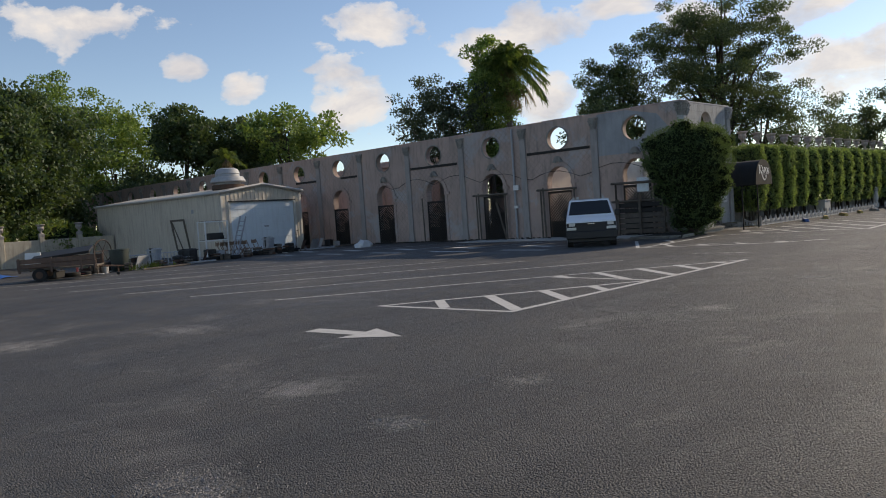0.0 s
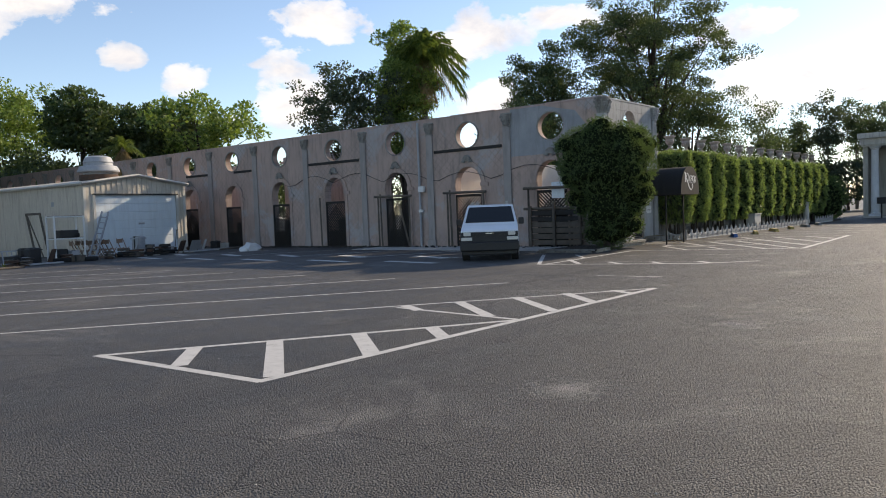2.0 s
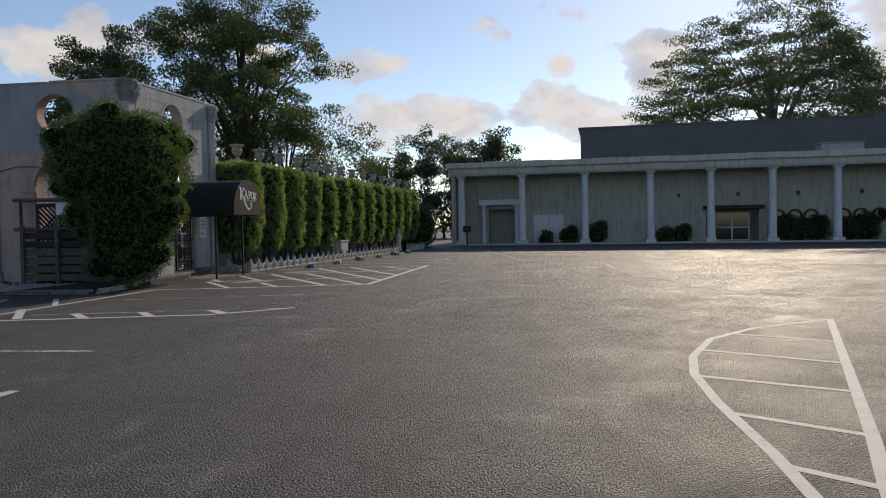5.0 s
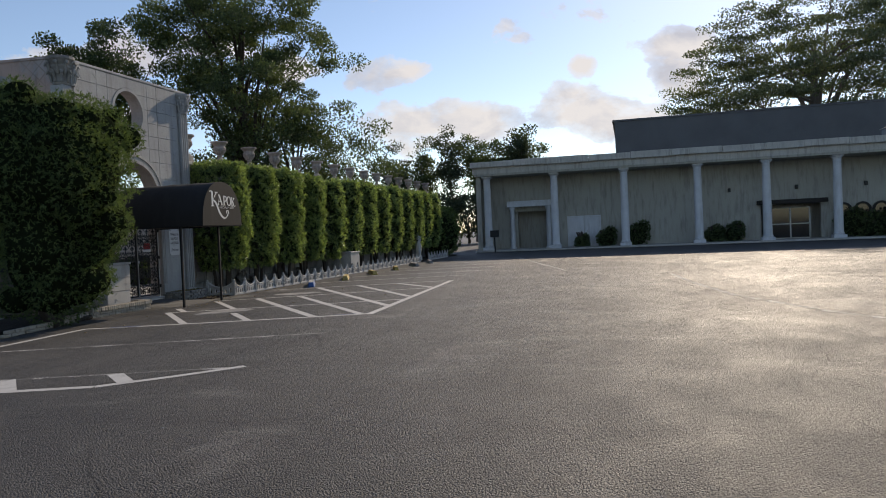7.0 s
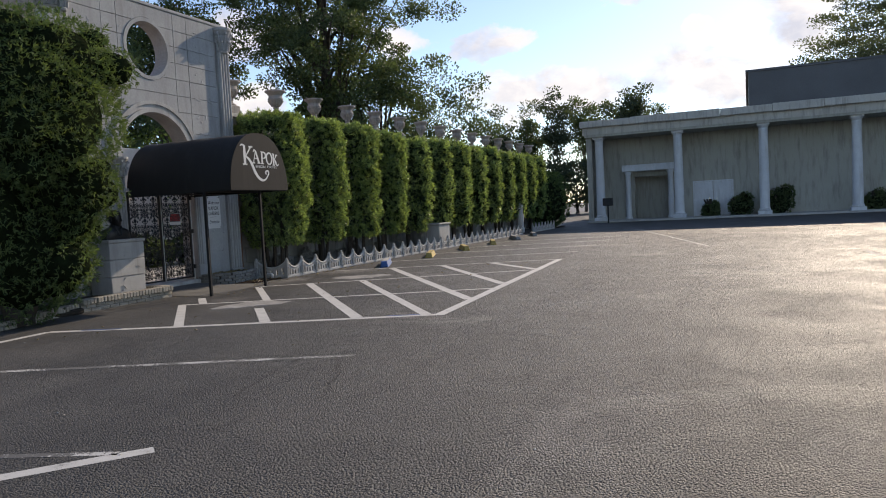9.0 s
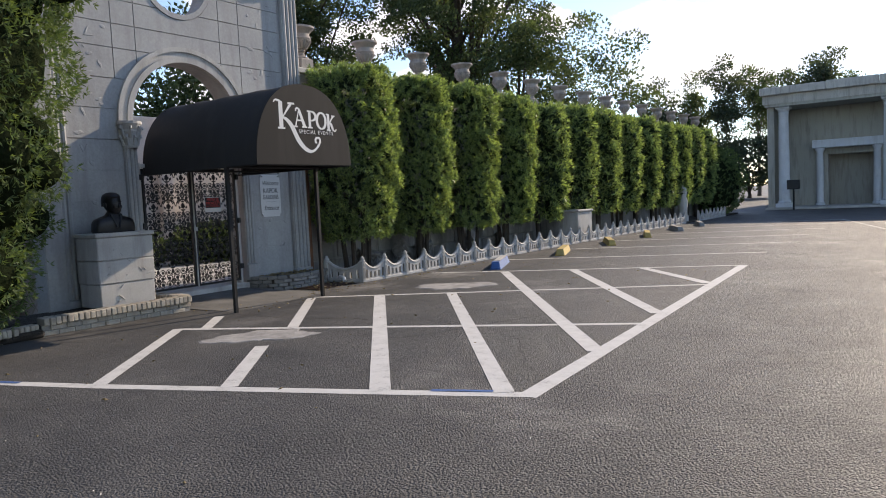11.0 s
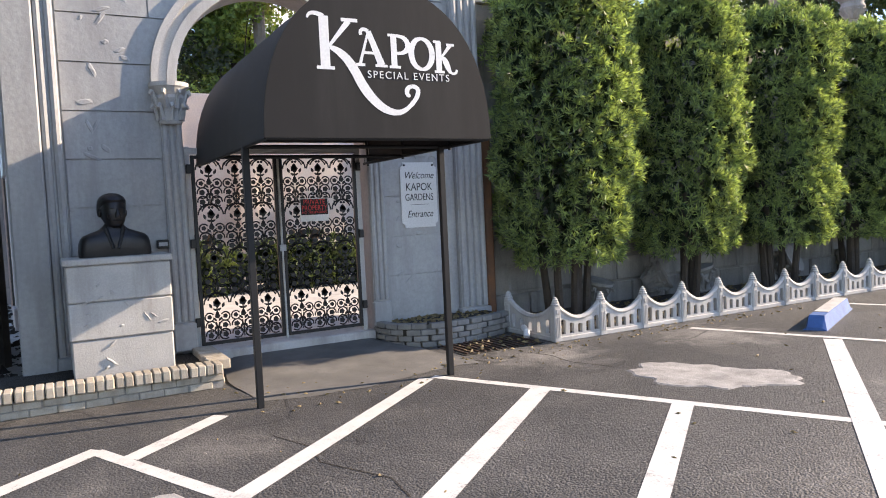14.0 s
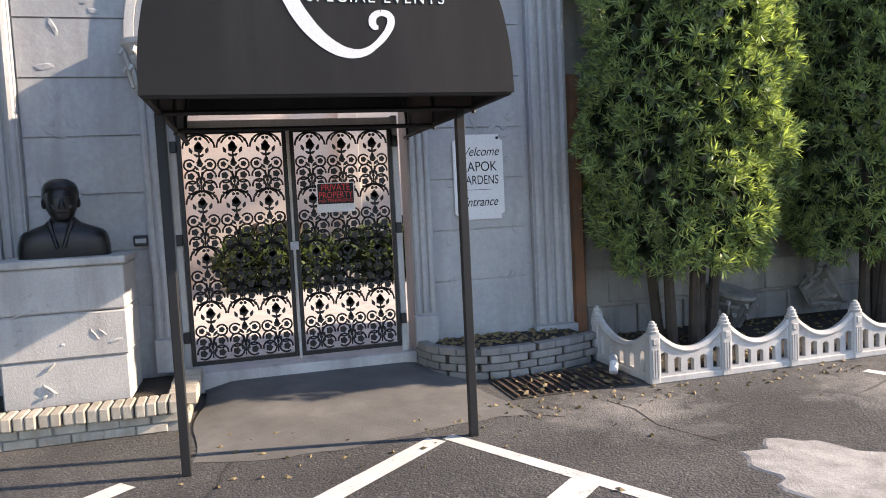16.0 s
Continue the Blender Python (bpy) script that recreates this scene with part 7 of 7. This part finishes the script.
for x in annex_cols[3:9]:
    wl = thing("wall_lantern", "small dark wall lantern between columns", "lamp", pose(x + 2.3, wall_y - 0.1, 3.6))
    part("housing", boxes((-0.09, -0.1, 0, 0.09, 0.1, 0.28), bev=0.02), trim_black, wl)
    part("bracket", boxes((-0.03, 0.1, 0.1, 0.03, 0.11, 0.2)), trim_black, wl)
ac = thing("roof_unit", "pale boxed ventilation unit on the roof edge", "ventilation unit", pose(17.6, 76, 6.42))
part("case", boxes((-1.55, -0.8, 0, 1.55, 0.8, 1.25), bev=0.04), galv, ac)
part("cap", boxes((-1.65, -0.9, 1.25, 1.65, 0.9, 1.33), bev=0.02), galv, ac)
bm = bmesh.new()
lathe(bm, [(0.14, 0), (0.14, 0.3), (0.24, 0.33), (0.2, 0.48), (0.05, 0.55)], 14, pose(0.6, 73, 6.42))
tagged(part("roof_vent_cap", bm, sign_white, smooth=True), "small white roof vent cap", "vent")
letter_box = thing("post_box", "small dark box on a post beside the columns", "box", pose(-11.5, 69.6, 0))
part("post", boxes((-0.04, -0.04, 0, 0.04, 0.04, 1.1)), black_paint, letter_box)
part("box", boxes((-0.3, -0.2, 1.1, 0.3, 0.2, 1.6), bev=0.03), trim_black, letter_box)

# ---- trees ----
def tree(name, label, x, y, height, crown, clumps, leaves, leaf, mat, seed, bark_mat=bark, trunk_r=0.35, clump_r=1.0, lean=(0, 0), fork=0.35, shell_bias=0.6, flatten=False, squash=0.62, tier=0.0):
    """crown: (rx, ry, z_low, z_high). Limbs fork from the trunk to the clumps; each clump is a loose cloud of leaves."""
    rng = np.random.default_rng(seed)
    rx, ry, zl, zh = crown
    d = rng.normal(0, 1, (clumps, 3))
    d /= np.linalg.norm(d, axis=1)[:, None]
    rad = rng.uniform(shell_bias, 1.0, (clumps, 1))
    c = d * rad * np.array([rx, ry, (zh - zl) / 2])
    c[:, 2] += (zl + zh) / 2
    if flatten:
        c[:, 2] = zl + (zh - zl) * (1 - ((c[:, 0] / rx) ** 2 + (c[:, 1] / ry) ** 2)) * rng.uniform(0.1, 1.0, clumps) ** 0.8
    if tier:
        c[:, 2] = zl + tier * (np.round((c[:, 2] - zl) / tier) + rng.normal(0, 0.10, clumps))
    c[:, :2] += np.array(lean)
    # uneven outline: some sides reach further out
    ang = np.arctan2(c[:, 1], c[:, 0])
    c[:, :2] *= (1 + 0.16 * np.sin(3 * ang + seed) + 0.10 * np.sin(5 * ang + 2 * seed))[:, None]
    t = thing(name, label, "tree", pose(x, y, 0))
    bm = bmesh.new()
    top = Vector((lean[0] * 0.5, lean[1] * 0.5, zl + (zh - zl) * 0.45))
    knots = [Vector((0, 0, -0.1)), Vector((lean[0] * 0.1 + rng.normal(0, 0.15), rng.normal(0, 0.15), zl * fork)), Vector((lean[0] * 0.3, lean[1] * 0.3, zl * 0.95)), top]
    rr = [trunk_r * 1.25, trunk_r, trunk_r * 0.75, trunk_r * 0.3]
    for i in range(3):
        tube(bm, knots[i], knots[i + 1], rr[i], rr[i + 1], 9)
    picks = rng.choice(clumps, min(clumps, 26 if trunk_r > 0.45 else 12), replace=False)
    for j in picks:
        end = Vector(c[j])
        k = rng.uniform(0.3, 0.95)
        start = knots[1].lerp(knots[2], k) if rng.random() < 0.55 else knots[2].lerp(knots[3], k)
        mid = start.lerp(end, 0.5) + Vector((0, 0, rng.uniform(0.1, 0.12) * (end - start).length))
        r = trunk_r * rng.uniform(0.18, 0.36)
        limb = bmesh.new()
        tube(limb, start, mid, r, r * 0.6, 6)
        tube(limb, mid, end, r * 0.6, r * 0.15, 5)
        part("limb", limb, bark_mat, t)
    part("trunk", bm, bark_mat, t)
    n = clumps * leaves
    sizes = rng.uniform(0.6, 1.25, (clumps, 1))
    cc = np.repeat(c, leaves, 0)
    g = rng.normal(0, 1, (n, 3))
    g /= np.linalg.norm(g, axis=1)[:, None]
    off = g * (rng.random((n, 1)) ** 0.45) * np.repeat(sizes, leaves, 0) * clump_r * np.array([1.0, 1.0, squash])
    p = cc + off
    nrm = g + np.array([0, 0, 0.3])
    part("crown", leaf_cloud("crown", p, nrm, rng, 1, leaf, leaf * 0.33, mat, 0.8), None, t)
    return t


def polar(az, dist, cam0=(0.0, 4.5)):
    return cam0[0] + dist * math.sin(radians(az)), cam0[1] + dist * math.cos(radians(az))


# wood at the back of the yard
for i, (az, dist, h, r) in enumerate(((-97, 66, 15, 6.5), (-91, 62, 14.5, 6.5), (-86, 68, 16, 7), (-83, 60, 13.5, 6), (-79.2, 66, 15.5, 5.6), (-75.2, 99, 22, 8.5), (-72, 93, 18.5, 7.0), (-80, 78, 17, 7), (-88, 80, 18, 8))):
    x, y = polar(az, dist)
    tree("broadleaf_tree", "dense bright green broadleaf tree at the yard edge" if i % 2 else "tall dark green broadleaf tree behind the yard", x, y, h, (r, r, 1.5, h), 90, 260, 0.34, leaf_forest if i in (1, 5, 6) else leaf_yard, 200 + i, clump_r=1.75, trunk_r=0.4, shell_bias=0.55)
for i, (az, dist, s) in enumerate(((-94, 55, 2.0), (-89, 54, 1.8), (-84, 55, 1.6), (-78, 55.5, 1.3))):
    x, y = polar(az, dist)
    bush("yard_shrub", "light green shrub behind the yard wall", x, y, [(0, 0, s, 2.2, 2.4, s * 1.2), (0.5, 1.6, s * 0.8, 1.6, 1.6, s)], 900, 8, 0.4, 0.045, leaf_palm, 230 + i)
# trees beyond the arcade
for i, (az, dist, h, r, zl) in enumerate(((-67.2, 84, 15.5, 3.4, 9.0), (-63.6, 88, 15.0, 4.6, 7.0), (-61.8, 86, 14.4, 4.4, 6.5), (-59.4, 82, 15.4, 5.6, 8.5))):
    x, y = polar(az, dist)
    tree("courtyard_tree", "tall green tree standing beyond the arcade", x, y, h, (r, r, zl, h), 85, 95, 0.42, (leaf_yard, leaf_yard, leaf_oak, leaf_forest)[i], 240 + i, clump_r=1.2, trunk_r=0.28)
for i, (az, dist, h) in enumerate(((-77, 78, 7.5), (-74, 92, 9), (-70, 80, 8.5), (-65, 82, 8.5), (-62, 80, 8), (-59, 78, 8), (-55, 80, 7.5))):
    x, y = polar(az, dist)
    tree("understorey_tree", "dark green tree low behind the arcade", x, y, h, (4.5, 4.5, 2.0, h), 60, 80, 0.42, leaf_oak, 260 + i, clump_r=1.4, trunk_r=0.2)
x, y = polar(-48.1, 46)
tree("grey_leaved_tree", "sparse grey-green tree behind the arcade", x, y, 11.5, (3.5, 3.5, 4.3, 11.5), 170, 95, 0.17, leaf_grey, 270, pale_bark, 0.2, 0.6, shell_bias=0.3)
x, y = polar(-43.6, 46.5)
tree("vine_covered_tree", "dense tall green tree beside a palm", x, y, 13.9, (2.1, 2.1, 4.0, 13.9), 130, 190, 0.19, leaf_forest, 271, bark, 0.22, 0.7, shell_bias=0.4)


def palm(x, y, h, seed, fronds=26, ln=3.0):
    rng = np.random.default_rng(seed)
    t = thing("fan_palm", "tall palm with green fronds and a dead skirt", "tree", pose(x, y, 0))
    bm = bmesh.new()
    for i in range(8):
        tube(bm, (0.05 * math.sin(i), 0, h * i / 8), (0.05 * math.sin(i + 1), 0, h * (i + 1) / 8), 0.2, 0.19, 9)
    part("trunk", bm, pale_bark, t)
    for nm, mat, cnt, lo, hi in (("fronds_green", leaf_palm, fronds, -25, 82), ("fronds_dead", leaf_dead, 28, -86, -50)):
        v, f = [], []
        for _ in range(cnt):
            a, e = rng.uniform(0, 2 * math.pi), math.radians(rng.uniform(lo, hi))
            d = np.array([math.cos(a) * math.cos(e), math.sin(a) * math.cos(e), math.sin(e)])
            sag = rng.uniform(0.8, 1.3) if mat is leaf_palm else 0.3
            side = np.cross(d, [0, 0, 1.0])
            side /= np.linalg.norm(side) + 1e-6
            for k in range(30):
                u = (k + 1) / 30
                p = d * ln * u + np.array([0, 0, -sag * ln * u * u * 0.6])
                for sg in (-1, 1):
                    tip = p + side * sg * rng.uniform(0.35, 0.75) * (1 - 0.55 * u) + d * rng.uniform(0.15, 0.4) + np.array([0, 0, -rng.uniform(0.25, 0.75)])
                    b = len(v)
                    w = d * 0.045
                    v += [list(p - w), list(p + w), list(tip)]
                    f.append((b, b + 1, b + 2))
        me = fast_mesh(nm, [[q[0], q[1], q[2] + h] for q in v], f, mat)
        part("green_frond_crown" if mat is leaf_palm else "dead_frond_skirt", me, None, t)


x, y = polar(-41.9, 46)
palm(x, y, 11.7, 5, 90, 2.7)
x, y = polar(-64.5, 72)
palm(x, y, 8.6, 6, 20, 2.4)
palm(*polar(-93, 56), 5.0, 7, 24, 2.6)
palm(*polar(-86.5, 57), 4.2, 8, 24, 2.4)
# large spreading oak beyond the garden wall
tree("spreading_oak", "large spreading dark green oak behind the garden wall", -24.0, 57.0, 18.6, (7.0, 7.0, 6.5, 18.6), 210, 330, 0.165, leaf_oak, 281, bark, 0.55, 1.0, squash=0.5, lean=(-0.5, -0.2), shell_bias=0.3)
tree("spreading_oak", "lower dark green oak crown behind the garden wall", -30.6, 52.3, 14.7, (4.1, 4.1, 5.0, 14.9), 110, 280, 0.17, leaf_oak, 282, bark, 0.46, 0.85, shell_bias=0.3)
tree("spreading_oak", "dense low oak crown behind the garden wall", -22.0, 58.5, 9.8, (6.2, 5.0, 2.5, 9.8), 120, 300, 0.17, leaf_oak, 283, bark, 0.46, 1.2)
# thin gum trees in the distance
for i, (az, dist, h, r, zl) in enumerate(((-15.6, 112, 15.5, 2.0, 4), (-13.6, 110, 17.3, 2.9, 5), (-11.8, 116, 16.8, 2.8, 6), (-10.2, 112, 15.6, 2.4, 5), (-8.6, 110, 17.2, 3.0, 7), (-7.0, 116, 14.0, 2.2, 3), (-5.6, 114, 12.4, 2.4, 4), (-17.5, 106, 13.5, 2.5, 3))):
    x, y = polar(az, dist, (-0.2, 9.0))
    tree("gum_tree", "slender distant gum tree with sparse crown", x, y, h, (r * 0.95, r * 0.95, zl, h), 48, 100, 0.34, leaf_grey if i % 3 == 1 else leaf_oak, 290 + i, pale_bark, 0.2, 1.15, shell_bias=0.25)
for i, az in enumerate((-18, -15, -12.4, -9.6, -6.6)):
    x, y = polar(az, 104, (-0.2, 9.0))
    tree("understorey_tree", "dark low tree in the far distance", x, y, 7.0, (4.0, 3.0, 0.8, 7.0), 45, 70, 0.4, leaf_grey, 310 + i, bark, 0.2, 1.3)
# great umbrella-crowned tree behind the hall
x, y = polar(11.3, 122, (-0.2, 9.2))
# the crown's pale leaves carry the haze in their colour
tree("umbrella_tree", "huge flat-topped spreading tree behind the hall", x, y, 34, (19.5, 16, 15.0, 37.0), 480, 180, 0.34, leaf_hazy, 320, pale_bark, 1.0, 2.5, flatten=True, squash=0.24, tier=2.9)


# ---- more yard scrap, each piece on its own ----
rng = random.Random(77)
tyre_bm = bmesh.new()
lathe(tyre_bm, [(0.2, 0.0), (0.31, 0.01), (0.34, 0.06), (0.34, 0.14), (0.31, 0.19), (0.2, 0.2)], 18)
tyre_me = mesh_of("worn_tyre", tyre_bm, rubber, True)
bucket_bm = bmesh.new()
lathe(bucket_bm, [(0.13, 0), (0.17, 0.34), (0.18, 0.35), (0.165, 0.36)], 14)
bucket_me = mesh_of("plastic_bucket", bucket_bm, pale_stone, True)
for i in range(52):
    u = rng.random()
    x, y = 4.4 - 2.1 * u + rng.uniform(-0.6, 0.6), -11.5 + 17.0 * u + rng.uniform(-0.7, 0.7)
    kind = rng.choice(("tyre", "bucket", "crate", "plank", "sheet", "crate"))
    m = yard(x, y, rng.uniform(0, 180))
    if kind == "tyre":
        tagged(part("worn_tyre", tyre_me, None, m=m), "worn black tyre lying on the asphalt", "tyre", "yard tyres")
    elif kind == "bucket":
        tagged(part("plastic_bucket", bucket_me, None, m=m), "dirty white plastic bucket in the yard", "bucket", "yard buckets")
    elif kind == "crate":
        w, d, h = rng.uniform(0.3, 0.7), rng.uniform(0.25, 0.5), rng.uniform(0.2, 0.6)
        c = thing("slatted_crate", "dark slatted crate in the yard clutter", "crate", m, "yard crates")
        for k in range(3):
            part("slat", boxes((-w / 2, -d / 2, h * k / 3 + 0.01, w / 2, d / 2, h * (k + 0.8) / 3), bev=0.01), rng.choice((dark_wood, old_wood, trim_black, rust)), c)
    elif kind == "plank":
        tagged(part("scrap_board", boxes((-0.9, -0.07, 0.0, 0.9, 0.07, 0.035), bev=0.006), rng.choice((old_wood, pale_stone)), m=m @ pose(0, 0, 0.01)), "loose scrap board lying on the asphalt", "board", "scrap boards")
    else:
        tagged(part("metal_sheet", boxes((-0.5, -0.02, 0, 0.5, 0.0, 0.7), bev=0.004), rng.choice((galv, rust)), m=m @ pose(0, 0, 0, 20, 0, 0)), "bent metal sheet propped in the clutter", "sheet", "metal sheets")


def scatter(name, label, spots, mat, seed, size):
    """Small crumbs on the ground, joined: nobody could count them."""
    rng = np.random.default_rng(seed)
    v, f = [], []
    for x, y, z in spots:
        b = len(v)
        a = rng.uniform(0, 6.28)
        r = size * rng.uniform(0.5, 1.4)
        for k in range(4):
            v.append((x + r * math.cos(a + k * 1.57) * (1 if k % 2 else 0.5), y + r * math.sin(a + k * 1.57) * (1 if k % 2 else 0.5), z + 0.003 + (0.4 * r if k == 1 else 0.0)))
        v.append((x, y, z + r * 0.7))
        f += [(b, b + 1, b + 4), (b + 1, b + 2, b + 4), (b + 2, b + 3, b + 4), (b + 3, b, b + 4)]
    ob = new(name, fast_mesh(name, v, f, mat))
    return tagged(ob, label, "debris", kind="stuff")


g = np.random.default_rng(5)
spots = []
for _ in range(900):
    sdist = g.uniform(0.5, 40)
    p = ARC @ Vector((sdist, -abs(g.normal(0, 0.45)) - 0.05, 0))
    spots.append((p.x, p.y, 0))
scatter("rubble", "dark rubble and leaf litter along the arcade foot", spots, soil, 6, 0.09)
spots = [(-13.45 - abs(g.normal(0, 0.25)) + 0.35, g.uniform(35.4, 41.0), 0) for _ in range(150)] + [(g.uniform(-14.4, -12.6), g.uniform(33.6, 37.0), 0) for _ in range(90)] + [(g.uniform(-13.8, -8.0), g.uniform(29, 41), 0) for _ in range(110)]
scatter("leaf_litter", "scattered dry brown leaves on the asphalt", spots, leaf_dead, 7, 0.022)
spots = [(g.uniform(-15.0, -13.6), g.uniform(37.2, 47), 0.07) for _ in range(900)] + [(g.uniform(-14.8, -14.32), g.uniform(35.7, 36.9), 0.235) for _ in range(200)] + [(g.uniform(-14.1, -13.5), g.uniform(35.95, 36.95), 0.018) for _ in range(45)]
scatter("bed_litter", "dry leaf litter and mulch chips in the beds", spots, leaf_dead, 8, 0.03)
g2 = np.random.default_rng(9)
tuft_c = [(-38.5 + g2.normal(0, 0.6) + 5 * k, 14 + 0.2 * k + g2.normal(0, 0.5), 0.0) for k in (0, 0.5, 0.9) for _ in range(60)]
tagged(part("weed_tuft", leaf_cloud("weed_tuft", tuft_c, [(0, 0, 1)] * len(tuft_c), g2, 6, 0.35, 0.02, leaf_grass, 0.5), None), "straggling weeds at the yard edge", "grass", kind="stuff")

# downpipe and small boxes on the arcade
dp = thing("downpipe", "grey downpipe with white meter boxes on the arcade", "pipe", ARC)
part("pipe", tube(bmesh.new(), (9.75, -0.12, 0), (9.75, -0.12, 6.1), 0.06, 0.06, 10), galv, dp)
part("meter_box", boxes((9.45, -0.2, 2.7, 9.8, -0.06, 2.98), bev=0.01), sign_white, dp, "white meter box")
part("meter_box", boxes((9.55, -0.2, 1.7, 9.8, -0.06, 1.85), bev=0.01), sign_white, dp, "white meter box")
sagged = bmesh.new()
pts = [Vector((2.0 + 18 * i / 30, -0.06, 3.25 + 0.5 * abs(math.sin(i * 0.55)) - 0.2 * math.sin(i * 0.2))) for i in range(31)]
for a, b in zip(pts, pts[1:]):
    tube(sagged, a, b, 0.015, 0.015, 5)
tagged(part("loose_cable", sagged, trim_black, m=ARC), "loose dark cable looped along the arcade wall", "cable")
hung = thing("notice_board", "pale notice board fixed over a doorway lattice", "board", ARC @ pose(2.1, -0.2, 2.1))
part("panel", boxes((-0.3, -0.02, 0, 0.3, 0.02, 0.7), bev=0.005), roller_white, hung)
part("batten", boxes((-0.3, 0.02, 0.3, 0.3, 0.18, 0.36)), old_wood, hung)

# trees inside the ruined court, carved fragments, grit and cracks
inner_spot = ARC @ Vector((19.0, 8.5, 0))
tree("courtyard_tree", "small dense tree growing inside the ruined court", inner_spot.x, inner_spot.y, 6.9, (2.6, 2.2, 2.0, 6.9), 50, 160, 0.2, leaf_oak, 330, bark, 0.15, 0.8)
tree("courtyard_tree", "dark bushy tree standing in the court behind the gate", -26.0, 43.0, 8.4, (2.5, 2.5, 2.4, 8.4), 60, 170, 0.2, leaf_oak, 331, bark, 0.18, 0.8)
inner_spot = Vector((-24.9, 43.6, 0))
# the bright leaf tone stands for sunlight on this tree
tree("courtyard_tree", "sunlit young tree just behind the arcade", inner_spot.x, inner_spot.y, 5.4, (2.0, 1.6, 0.9, 5.4), 40, 150, 0.18, leaf_forest, 332, bark, 0.12, 0.7)
for i, (x, y, sc, tilt, turn) in enumerate(((-14.85, 38.75, 0.50, 14, 20), (-14.88, 39.75, 0.45, 64, 50), (-14.85, 40.9, 0.5, -12, 80), (-14.88, 42.6, 0.5, 60, 10), (-14.85, 44.5, 0.5, 15, 140))):
    tagged(part("carved_fragment", mesh_of("carved_fragment", capital_bm(0.62, 0.5, 0.75), aged_stone, True), None, m=pose(x, y, 0.08 if abs(tilt) < 30 else 0.28, 0, tilt, turn) @ Matrix.Scale(sc, 4)), "broken carved stone fragment under the hedge", "stone", "carved fragments under the hedge")
g = np.random.default_rng(21)
for x, y, r, n in ((-3.2, 4.32, 0.16, 420), (-3.23, 2.54, 0.28, 700), (-11.9, 3.6, 0.5, 500), (-3.2, 5.94, 0.3, 260), (-5.0, 4.5, 0.8, 420), (-10.6, 5.9, 0.6, 300), (-3.6, 15.26, 0.3, 360), (-3.7, 11.05, 0.35, 300)):
    spots = [(x + g.normal(0, r), y + g.normal(0, r * 0.7), 0) for _ in range(n)]
    scatter("loose_grit", "pale loose grit and sand on the asphalt", spots, concrete, 40 + int(10 * r), 0.011)
spots = [(g.uniform(-12, 6), g.uniform(1, 34), 0) for _ in range(700)]
scatter("loose_grit", "small pale pebbles scattered over the car park", spots, pale_stone, 51, 0.011)
marking("pavement_crack", "thin dark crack in the asphalt beside the gate", [
    ([(-13.55, 35.75), (-13.42, 35.83), (-13.36, 35.79), (-13.22, 35.95), (-13.1, 35.98), (-12.98, 36.12)], 0.011),
    ([(-13.2, 36.55), (-12.95, 36.62), (-12.6, 36.58), (-12.2, 36.74)], 0.010),
    ([(-12.1, 33.6), (-11.7, 33.75), (-11.4, 33.7), (-10.9, 33.95), (-10.6, 33.92)], 0.012)], soil)

# plank fence closing the last bay beside the juniper
pf = thing("plank_fence", "dark weathered plank fence in front of the last archway", "fence", ARC @ pose(0, -0.55, 0))
for sx in (0.95, 2.15, 3.3):
    part("post", boxes((sx - 0.06, -0.05, 0, sx + 0.06, 0.05, 1.95 if sx < 3 else 1.8), bev=0.012), old_wood, pf)
rng = random.Random(31)
for k in range(6):
    z0 = 0.10 + 0.255 * k
    part("board", boxes((0.9 + rng.uniform(-0.06, 0.04), 0.052, z0, 3.36 + rng.uniform(-0.05, 0.08), 0.078, z0 + rng.uniform(0.19, 0.235)), bev=0.006), rng.choice((dark_wood, dark_wood, old_wood)), pf)
